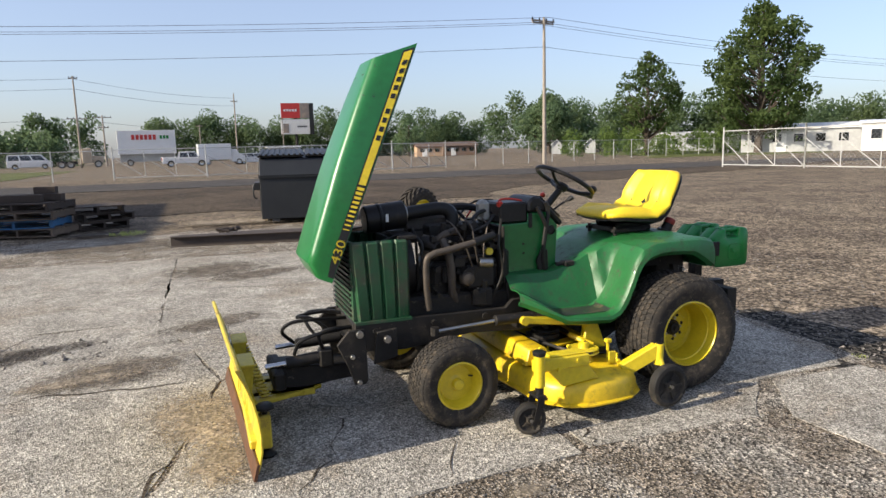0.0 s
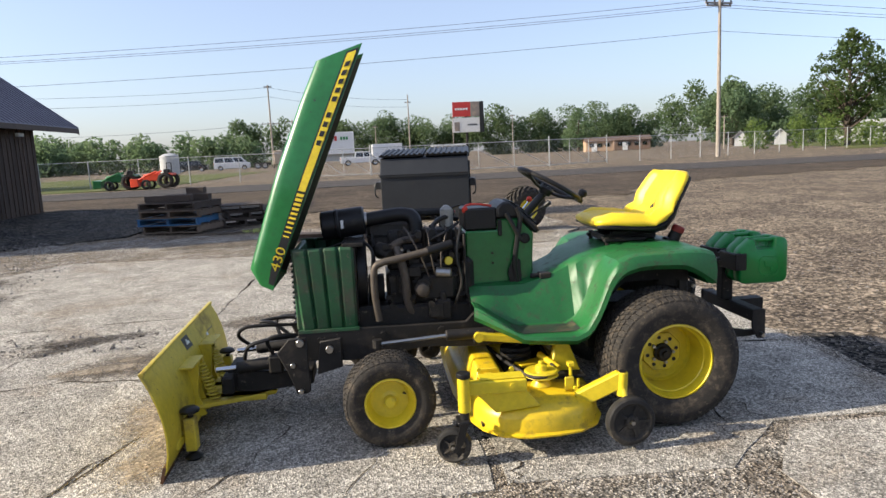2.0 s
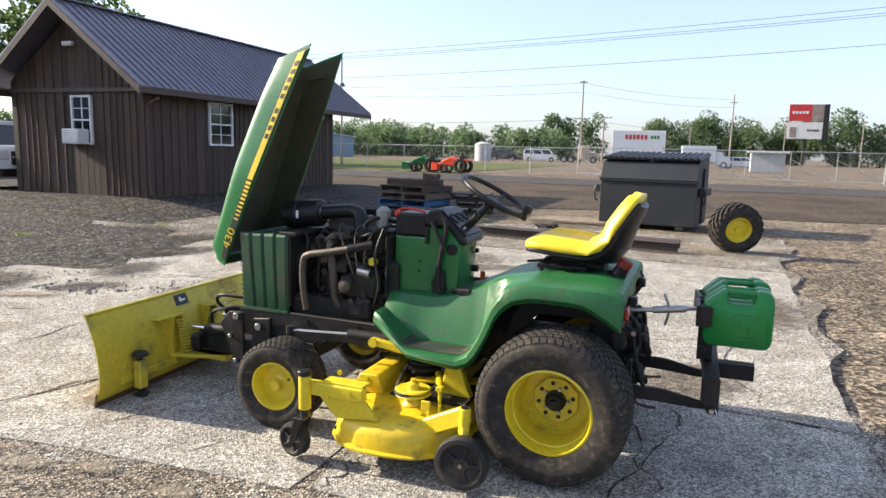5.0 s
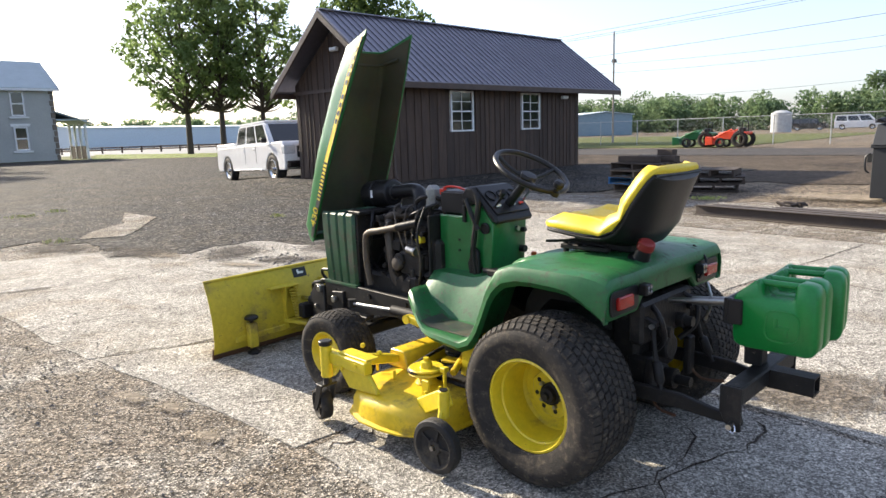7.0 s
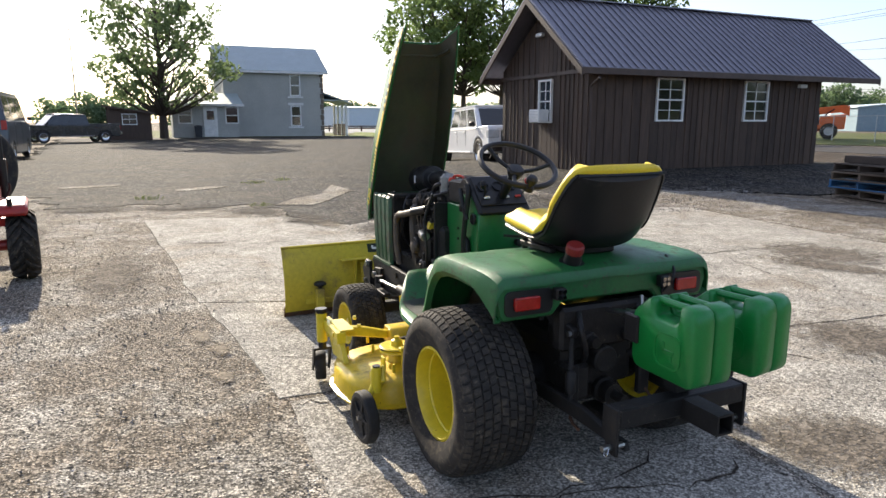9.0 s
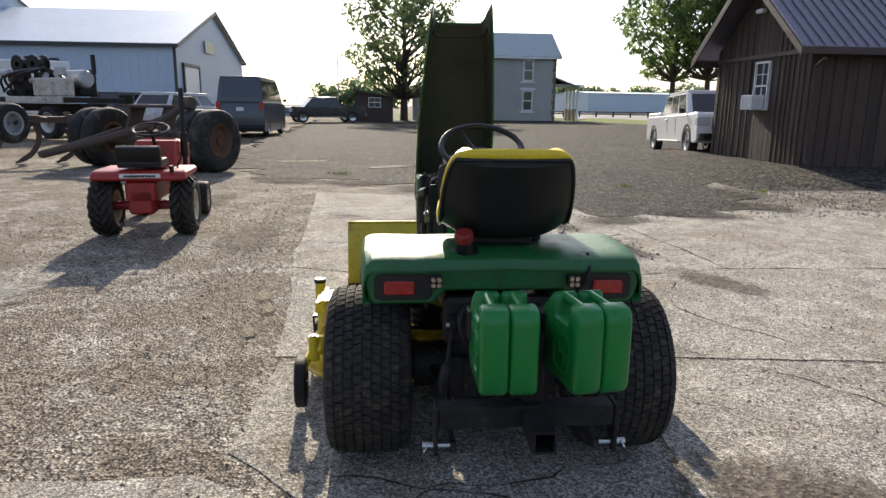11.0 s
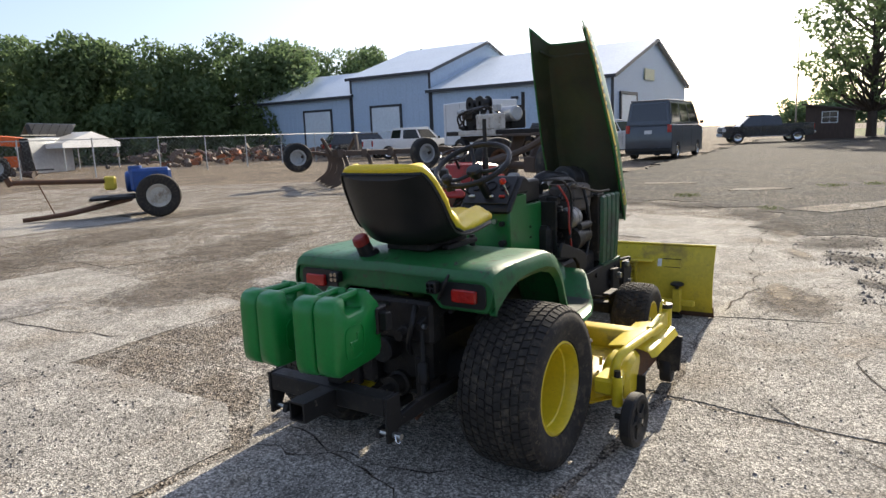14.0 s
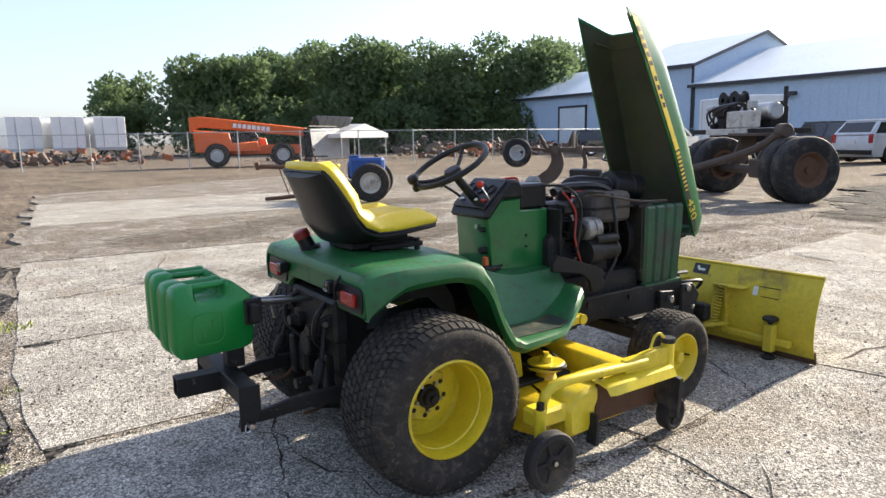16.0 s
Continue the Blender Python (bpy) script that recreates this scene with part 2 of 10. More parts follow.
WHITE_P = mat("white_vehicle_paint", (0.75, 0.75, 0.74), 0.28, col2=(0.68, 0.68, 0.67), scale=2, fine=20, bump=0.01, coat=0.4)
SILVER = mat("silver_vehicle_paint", (0.66, 0.67, 0.68), 0.3, metal=0.1, scale=2, fine=20, bump=0.01, coat=0.4)
SLATE = mat("slate_van_paint", (0.045, 0.055, 0.07), 0.3, scale=2, fine=20, bump=0.01, coat=0.4)
DARK_CAR = mat("dark_vehicle_paint", (0.02, 0.022, 0.025), 0.25, scale=2, fine=20, bump=0.01, coat=0.5)
ORANGE = mat("orange_machine_paint", (0.72, 0.13, 0.015), 0.42, col2=(0.6, 0.1, 0.012), scale=2, fine=15, bump=0.03, dirt=(0.15, 0.09, 0.05), dirty=0.2)
CHROME = mat("chrome", (0.6, 0.6, 0.6), 0.12, metal=1.0, scale=10, fine=40, bump=0.0)
WHITE = mat("white_paint", (0.78, 0.78, 0.76), 0.5, scale=3, fine=30, bump=0.03)
BLUE = mat("blue_paint", (0.015, 0.07, 0.26), 0.45, col2=(0.012, 0.05, 0.18), scale=8, fine=30, bump=0.05, dirt=(0.08, 0.07, 0.055), dirty=0.25)
GLASS_DARK = mat("tinted_window_glass", (0.012, 0.014, 0.016), 0.06, scale=2, fine=10, bump=0.0, spec=0.8)
GALV = mat("galvanised_steel", (0.45, 0.46, 0.46), 0.5, metal=0.6, scale=4, fine=30, bump=0.05)


# ---- ground ----
def cell_tone(nt, co, scale, lo, hi, jitter=1.0):
    """One random grey for each stone-sized cell, and the distance to its middle."""
    v = nt.nodes.new("ShaderNodeTexVoronoi")
    v.inputs["Scale"].default_value = scale
    nt.links.new(co, v.inputs["Vector"])
    bw = nt.nodes.new("ShaderNodeRGBToBW")
    nt.links.new(v.outputs["Color"], bw.inputs[0])
    r = nt.nodes.new("ShaderNodeMapRange")
    r.inputs[1].default_value, r.inputs[2].default_value = 0.22, 0.78
    r.inputs[3].default_value, r.inputs[4].default_value = lo, hi
    nt.links.new(bw.outputs[0], r.inputs[0])
    return r.outputs[0], v.outputs["Distance"], bw.outputs[0]


def grey(nt, v):
    g = nt.nodes.new("ShaderNodeCombineColor")
    for k in range(3):
        nt.links.new(v, g.inputs[k])
    return g.outputs[0]


def range_of(nt, v, lo, hi):
    r = nt.nodes.new("ShaderNodeMapRange")
    r.inputs[3].default_value, r.inputs[4].default_value = lo, hi
    nt.links.new(v, r.inputs[0])
    return r.outputs[0]


def speck(nt, co, scale, share, size=0.3):
    """Scattered single stones: the cells with a high random value, cut to a round middle."""
    _, dist, tone = cell_tone(nt, co, scale, 0, 1)
    pick = nt.nodes.new("ShaderNodeMapRange")
    pick.inputs[1].default_value, pick.inputs[2].default_value = 0.75 - share, 0.77 - share
    nt.links.new(tone, pick.inputs[0])
    rim = nt.nodes.new("ShaderNodeMapRange")
    rim.inputs[1].default_value, rim.inputs[2].default_value = size, size * 0.75
    nt.links.new(dist, rim.inputs[0])
    return math_node(nt, "MULTIPLY", pick.outputs[0], rim.outputs[0])


def ground_mat(name, base, alt, fines, share=0.3, patch=0.6, fine_scale=1.5, cells=75.0, contrast=0.45, dark=0.08, pale=0.05, bump=0.6, rough=0.92, soft=0.06, coarse=24.0, alpha=False, mottle=(2.2, 0.72, 1.25)):
    """Worn mineral ground: broad patches, brown fines in the low parts, single stones."""
    m, nt, p, co = start_mat(name)
    c = mixnode(nt, noise_node(nt, co, patch, 6, 0.65, 0.36, 0.64, 0.4), base, alt)
    c = mixnode(nt, math_node(nt, "MULTIPLY", noise_node(nt, co, 9, 5, 0.7, 0.35, 0.7), 0.45), c, tuple(v * 0.62 for v in base))
    c = mixnode(nt, 1.0, c, grey(nt, cell_tone(nt, co, 5.5, 0.86, 1.14)[0]), "MULTIPLY")
    c = mixnode(nt, 1.0, c, grey(nt, range_of(nt, noise_node(nt, co, mottle[0], 9, 0.78, 0.28, 0.72), mottle[1], mottle[2])), "MULTIPLY")
    edge = 0.66 - 0.34 * share
    low = noise_node(nt, co, fine_scale, 10, 0.72, edge - soft, edge + soft, 0.5)
    c = mixnode(nt, math_node(nt, "MULTIPLY", low, 0.85), c, fines)
    tone, dist, _ = cell_tone(nt, co, cells, 1 - contrast, 1 + contrast)
    c = mixnode(nt, 1.0, c, grey(nt, tone), "MULTIPLY")
    gap = nt.nodes.new("ShaderNodeMapRange")
    gap.inputs[1].default_value, gap.inputs[2].default_value = 0.3, 0.75
    gap.inputs[3].default_value, gap.inputs[4].default_value = 1.12, 1.12 - contrast * 0.75
    nt.links.new(dist, gap.inputs[0])
    c = mixnode(nt, 1.0, c, grey(nt, gap.outputs[0]), "MULTIPLY")
    tone2, dist2, _ = cell_tone(nt, co, coarse, 1 - contrast * 0.45, 1 + contrast * 0.45)
    c = mixnode(nt, 1.0, c, grey(nt, tone2), "MULTIPLY")
    if dark:
        c = mixnode(nt, speck(nt, co, coarse * 1.3, dark), c, tuple(v * 0.3 for v in alt))
        c = mixnode(nt, speck(nt, co, cells * 0.72, dark * 1.6, 0.36), c, tuple(v * 0.35 for v in alt))
    if pale:
        c = mixnode(nt, speck(nt, co, coarse * 1.7, pale, 0.34), c, tuple(min(1, v * 1.5) for v in base))
    nt.links.new(c, p.inputs["Base Color"])
    p.inputs["Roughness"].default_value = rough
    p.inputs["Specular IOR Level"].default_value = 0.12
    h = math_node(nt, "ADD", math_node(nt, "MULTIPLY", dist, 0.9), math_node(nt, "MULTIPLY", noise_node(nt, co, 30, 8, 0.75, 0.2, 0.8), 0.5))
    bump_node(nt, p, h, bump, 0.014)
    if alpha:
        # thins out to an uneven edge round the patch's own middle
        ln = nt.nodes.new("ShaderNodeVectorMath")
        ln.operation = "LENGTH"
        gen = nt.nodes.new("ShaderNodeTexCoord").outputs["UV"]
        nt.links.new(gen, ln.inputs[0])
        wob = noise_node(nt, co, 7, 14, 0.9, 0.25, 0.75)
        a = nt.nodes.new("ShaderNodeMath")
        a.operation = "MULTIPLY_ADD"
        nt.links.new(wob, a.inputs[0])
        a.inputs[1].default_value = 1.7
        nt.links.new(ln.outputs["Value"], a.inputs[2])
        r = nt.nodes.new("ShaderNodeMapRange")
        r.inputs[1].default_value, r.inputs[2].default_value = 1.5, 1.2
        r.inputs[4].default_value = 0.75
        nt.links.new(a.outputs[0], r.inputs[0])
        nt.links.new(r.outputs[0], p.inputs["Alpha"])
    return m


CONCRETE = ground_mat("worn_exposed_concrete", (0.395, 0.37, 0.322), (0.352, 0.328, 0.282), (0.265, 0.227, 0.178), 0.26, 0.7, 1.1, 125, 0.52, 0.055, 0.08, 0.45, mottle=(3.0, 0.8, 1.17), coarse=70)
CONCRETE_OLD = ground_mat("broken_old_pavement", (0.375, 0.348, 0.302), (0.278, 0.247, 0.2), (0.185, 0.152, 0.114), 0.52, 2.4, 1.7, 95, 0.78, 0.09, 0.14, 0.75, soft=0.05, coarse=55, mottle=(6.5, 0.58, 1.42))
DIRT = ground_mat("brown_gravel_yard", (0.235, 0.19, 0.138), (0.18, 0.143, 0.103), (0.12, 0.096, 0.072), 0.42, 0.16, 0.6, 34, 0.7, 0.07, 0.12, 0.9, soft=0.05, coarse=15, mottle=(1.6, 0.6, 1.4))
GRAVEL = ground_mat("grey_gravel", (0.070, 0.066, 0.060), (0.048, 0.045, 0.042), (0.078, 0.068, 0.054), 0.5, 0.5, 0.9, 30, 1.0, 0.06, 0.2, 1.0, soft=0.04, coarse=14, mottle=(3.2, 0.45, 1.65))
ASPHALT = ground_mat("grey_asphalt", (0.075, 0.07, 0.066), (0.06, 0.056, 0.054), (0.09, 0.078, 0.066), 0.3, 0.3, 0.3, 60, 0.35, 0.03, 0.03, 0.3)
MILLINGS = ground_mat("dark_brown_millings", (0.078, 0.061, 0.045), (0.06, 0.047, 0.036), (0.125, 0.097, 0.068), 0.35, 0.2, 0.35, 30, 0.5, 0.05, 0.06, 0.9, soft=0.12, coarse=13)
GRASS_G = ground_mat("mown_grass", (0.10, 0.12, 0.034), (0.075, 0.10, 0.028), (0.13, 0.125, 0.05), 0.4, 0.15, 0.6, 30, 0.4, 0.0, 0.0, 0.7)
CRACK = ground_mat("crack_dirt", (0.075, 0.06, 0.046), (0.05, 0.041, 0.033), (0.12, 0.1, 0.08), 0.3, 2.0, 6.0, 80, 0.5, 0.0, 0.05, 0.6)
DARK_PATCH = ground_mat("loose_dark_stone", (0.11, 0.098, 0.086), (0.085, 0.076, 0.068), (0.14, 0.118, 0.096), 0.3, 2.0, 4.0, 48, 0.6, 0.05, 0.08, 1.0, alpha=True)
BROWN_PATCH = ground_mat("brown_fines", (0.205, 0.175, 0.14), (0.17, 0.144, 0.114), (0.135, 0.113, 0.09), 0.4, 1.5, 3.0, 60, 0.4, 0.06, 0.06, 0.6, alpha=True)
TAN_PATCH = ground_mat("tan_sand", (0.37, 0.315, 0.24), (0.32, 0.265, 0.195), (0.25, 0.20, 0.145), 0.35, 1.8, 4.0, 75, 0.35, 0.05, 0.06, 0.45, alpha=True)
GREY_PATCH = ground_mat("pale_patch", (0.44, 0.415, 0.375), (0.38, 0.355, 0.32), (0.26, 0.225, 0.185), 0.3, 1.5, 3.0, 70, 0.4, 0.05, 0.05, 0.5, alpha=True)


def wobble(pts, step=0.35, amp=0.03, seed=0):
    """An outline with its edges broken up."""
    rng = random.Random(seed)
    out = []
    for i, a in enumerate(pts):
        a, b = Vector(a), Vector(pts[(i + 1) % len(pts)])
        n = max(1, int((b - a).length / step))
        d = (b - a).normalized()
        side = Vector((-d.y, d.x))
        for k in range(n):
            q = a.lerp(b, k / n)
            w = amp * (noise.noise(Vector((q.x * 1.3, q.y * 1.3, seed))) * 1.6 + rng.uniform(-0.5, 0.5))
            out.append(tuple(q + side * w))
    return out


def apron(name, pts, material, top, bottom, label, category="", amp=0.03, step=0.35, seed=0, parent=None, kind="structure"):
    bm = B()
    prism(bm, wobble(pts, step, amp, seed), "z", bottom, top)
    ob = link_mesh(name, bm, material, 0)
    if parent:
        ob.parent = parent
        return tagged(ob, label)
    return tagged(ob, label, category, "", kind)


gb = B()
bmesh.ops.create_grid(gb, x_segments=60, y_segments=60, size=2500, matrix=Matrix.Translation((0, 0, -0.035)))
ground = solid("ground", gb, DIRT, "brown gravel and dirt yard reaching the horizon", "ground", "structure", smooth=0)
# pavement under and round the tractor: slabs in bays, with open joints of dirt between them
apron("pavement_bed", [(1.9, 9.0), (1.3, 0.6), (1.35, -3), (0.95, -9.5), (0.3, -17), (-9, -22), (-13, -13), (-13.5, -4), (-11.5, 3.5), (-7, 8.6), (-2, 8.9)], CONCRETE_OLD, -0.0042, -0.08, "broken old pavement with gravel worked into it", "pavement", 0.25, 0.5, 3)
# loose gravel banked against the pavement's edge, falling to the yard
bm = B()
rows = []
for j in range(64):
    y = -5.6 + 0.1 * j
    row = []
    for k in range(15):
        u = k / 14
        x = 1.0 + u * (1.25 + 0.3 * noise.noise(Vector((0.3, y * 0.9, 2.0))))
        fall = u * u * (3 - 2 * u)
        row.append(bm.verts.new((x, y, -0.0026 - 0.040 * fall + 0.006 * u * (1 - u) * noise.noise(Vector((x * 9, y * 9, 1.0))))))
    rows.append(row)
for a, b in zip(rows, rows[1:]):
    for k in range(14):
        bm.faces.new((a[k], a[k + 1], b[k + 1], b[k]))
solid("gravel_verge", bm, GRAVEL, "dark loose gravel along the pavement edge", "gravel", "structure")
pavement = thing("pavement", 0, 0, 0, 0, "worn cracked concrete slabs with exposed stones", "pavement", kind="structure")
SLABS = [
    [(-0.85, -0.95), (0.05, -0.98), (0.45, -0.6), (1.05, -0.6), (1.28, -0.3), (1.3, 0.5), (0.35, 0.62), (-0.85, 0.72)],
    [(0.38, 0.66), (1.3, 0.56), (1.5, 5.4), (-0.3, 5.6), (-0.82, 0.76)],
    [(-2.83, -1.16), (-0.9, -0.98), (-0.9, 0.72), (-2.3, 0.62), (-2.55, -0.5)],
    [(-2.30, 0.65), (-0.86, 0.75), (-0.33, 5.6), (-2.64, 5.77), (-2.7, 2.34)],
    [(-7.5, -1.5), (-2.86, -1.18), (-2.58, -0.5), (-2.32, 0.64), (-2.72, 2.34), (-6.6, 1.93)],
    [(-6.6, 1.96), (-2.72, 2.36), (-2.66, 5.75), (-5.6, 6.1), (-6.5, 4.0)],
    [(1.15, -0.66), (0.5, -0.66), (0.2, -1.05), (0.25, -2.4), (1.22, -2.3)],
    [(-5.5, 6.15), (-2.62, 5.8), (-0.3, 5.65), (1.52, 5.46), (1.6, 8.2), (-5.9, 8.5)],
    [(1.2, -2.36), (-1.2, -2.5), (-1.5, -5.6), (1.05, -5.8)],
    [(1.03, -5.86), (-1.5, -5.66), (-1.9, -9.2), (0.85, -9.4)],
    [(0.83, -9.46), (-4.6, -9.3), (-5.0, -13.2), (0.5, -14.0)],
    [(-5.2, -4.8), (-1.6, -5.2), (-2.0, -9.1), (-5.3, -9.0)],
]
for i, pts in enumerate(SLABS):
    apron("slab", pts, CONCRETE if i < 7 or i in (8, 10) else CONCRETE_OLD, 0.0, -0.08, "", amp=0.022, step=0.16, seed=i, parent=pavement)


def crack(pts, w=0.012, seed=0):
    """A crack in a slab: a narrow jagged strip of dirt that stands a little out of it."""
    rng = random.Random(seed)
    ps = smooth_path([(*p, 0) for p in pts], 7)
    left, right = [], []
    for i, p in enumerate(ps):
        d = (ps[min(i + 1, len(ps) - 1)] - ps[max(i - 1, 0)]).normalized()
        s = Vector((-d.y, d.x, 0))
        q = p + s * rng.uniform(-0.04, 0.04)
        ww = w * rng.uniform(0.15, 1.5) * (0.25 if i in (0, len(ps) - 1) else 1)
        left.append((*(q + s * ww).xy, 0.003))
        right.append((*(q - s * ww).xy, 0.003))
    bm = B()
    skin(bm, [left, right])
    return part("crack", bm, CRACK, pavement, smooth=0)


for i, (pts, w) in enumerate([
    ([(-0.8, -0.56), (-0.79, -0.75), (-0.83, -0.97)], 0.008), ([(-2.1, -0.9), (-1.8, -0.3), (-1.9, 0.3), (-1.6, 0.7)], 0.008),
    ([(-2.85, -1.15), (-2.62, -0.55), (-2.42, 0.05), (-2.3, 0.65)], 0.012), ([(0.42, -0.58), (0.38, -0.1), (0.5, 0.3), (0.36, 0.64)], 0.009),
    ([(-3.9, -1.25), (-3.6, 0.1), (-3.8, 1.4), (-3.5, 2.3)], 0.009),
    ([(-6.4, 0.4), (-4.8, 0.5), (-3.4, 0.75), (-2.4, 0.65)], 0.011), ([(-2.5, 3.6), (-1.4, 3.3), (-0.5, 3.5), (1.3, 3.2)], 0.01),
    ([(-1.1, 1.0), (-0.4, 1.7), (0.4, 1.9), (1.3, 2.3)], 0.008), ([(-5.8, 3.7), (-4.3, 3.6), (-2.6, 4.0)], 0.009),
    ([(0.19, -0.77), (0.21, -0.63), (0.32, -0.1), (0.16, 0.49)], 0.008), ([(-1.8, 4.6), (-0.9, 4.8), (0.2, 4.4), (1.4, 4.7)], 0.01),
    ([(-3.1, 1.5), (-2.4, 1.7), (-1.6, 1.5), (-0.9, 1.9)], 0.008), ([(0.9, 0.7), (0.7, 1.6), (0.95, 2.4)], 0.007),
    ([(-1.2, -3.6), (-0.2, -3.9), (1.1, -3.7)], 0.014), ([(-0.2, -2.6), (0.0, -4.1), (-0.3, -5.5)], 0.012),
    ([(-1.6, -7.3), (-0.3, -7.5), (0.9, -7.2)], 0.016), ([(-1.5, -0.95), (-1.35, -0.4), (-1.45, 0.1)], 0.006),
    ([(-5.3, -1.35), (-5.1, -0.2), (-5.5, 0.9), (-5.2, 1.9)], 0.011), ([(-4.5, -11.0), (-2.4, -11.3), (0.6, -11.1)], 0.02)]):
    crack(pts, w * 0.5, i)

apron("yard_millings", [(-22, 15.8), (-8.5, 13.2), (-1.0, 13.0), (5.0, 13.5), (8.5, 17.5), (24, 22), (34, 25.6), (-22, 26.2)], MILLINGS, -0.022, -0.06, "dark brown millings spread along the drive", "gravel", 0.5, 0.7, 12)
apron("yard_gravel", [(-11.2, 7.6), (-6.3, 8.9), (-5.2, 11.5), (-5.6, 17.5), (-14, 19.5), (-18.5, 16), (-18, 6.5), (-15, 5.2)], GRAVEL, -0.008, -0.06, "dark grey gravel round the cabin", "gravel", 0.4, 0.6, 5)
apron("yard_front", [(-9.5, 5.4), (-6.3, 4.6), (-5.2, 2.6), (-6.2, 0.75), (-8.2, 0.3), (-9.4, -2.6), (-14, -4.5), (-59, -7), (-60.5, 27), (-24, 26), (-17.5, 17), (-17, 8)], GRAVEL, 0.005, -0.06, "grey gravel yard between pavement and house", "gravel", 0.45, 0.22, 6)
apron("road", [(-60, 26.5), (40, 26), (40, 33.5), (-60, 34)], ASPHALT, -0.01, -0.06, "grey asphalt drive across the yard", "road", 0.15, 1.5, 7)
apron("grass_strip", [(-48, 36), (-14, 36), (-14, 78), (-120, 78)], GRASS_G, -0.005, -0.06, "short mown grass beyond the fence", "grass", 0.4, 2.0, 8)
apron("grass_corner", [(38, 49), (60, 47), (90, 100), (62, 100), (44, 56)], GRASS_G, -0.005, -0.06, "rough grass along the fence", "grass", 0.4, 2.0, 9)
apron("far_lawn", [(-61.5, 24), (-59.8, -3.5), (-64, -6), (-110, -6), (-140, 70), (-66, 70)], GRASS_G, -0.006, -0.06, "lawn round the house", "grass", 0.4, 2.0, 10)
VERGE = ground_mat("bright_verge_grass", (0.17, 0.22, 0.05), (0.13, 0.18, 0.04), (0.19, 0.19, 0.07), 0.4, 0.15, 0.6, 30, 0.4, 0.0, 0.0, 0.7)
apron("grass_verge", [(-57.5, 16.3), (-46.8, 22.3), (-45, 26), (-60, 29.5), (-84, 25)], VERGE, 0.012, -0.06, "short bright grass verge under the shade trees", "grass", 0.35, 0.8, 11)
apron("far_road", [(-82, 20), (-61, 29.8), (-64, 60), (-150, 68), (-150, 20)], mat("pale_far_concrete", (0.21, 0.21, 0.2), 0.9, scale=0.2, fine=3, bump=0.1), 0.004, -0.06, "pale concrete road and lot beyond the verge", "road", 0.3, 2.0, 13)


def patch_of(x, y, rx, ry, rz, material, z, parent):
    """A thin lens of fines or loose stone lying on the slabs; its UV runs from -1 to 1 over it."""
    n = 28
    vs, fs, uv = [(0, 0, 0.004)], [], [(0, 0)]
    for k in range(n):
        a = k * math.tau / n
        vs.append((rx * math.cos(a), ry * math.sin(a), 0))
        uv.append((math.cos(a), math.sin(a)))
        fs.append((0, k + 1, (k + 1) % n + 1))
    ob = raw("patch", vs, fs, material)
    lay = ob.data.uv_layers.new(name="UVMap")
    for lp in ob.data.loops:
        lay.data[lp.index].uv = uv[lp.vertex_index]
    ob.parent, ob.matrix_basis = parent, pose(x, y, z, 0, 0, rz)
    return ob


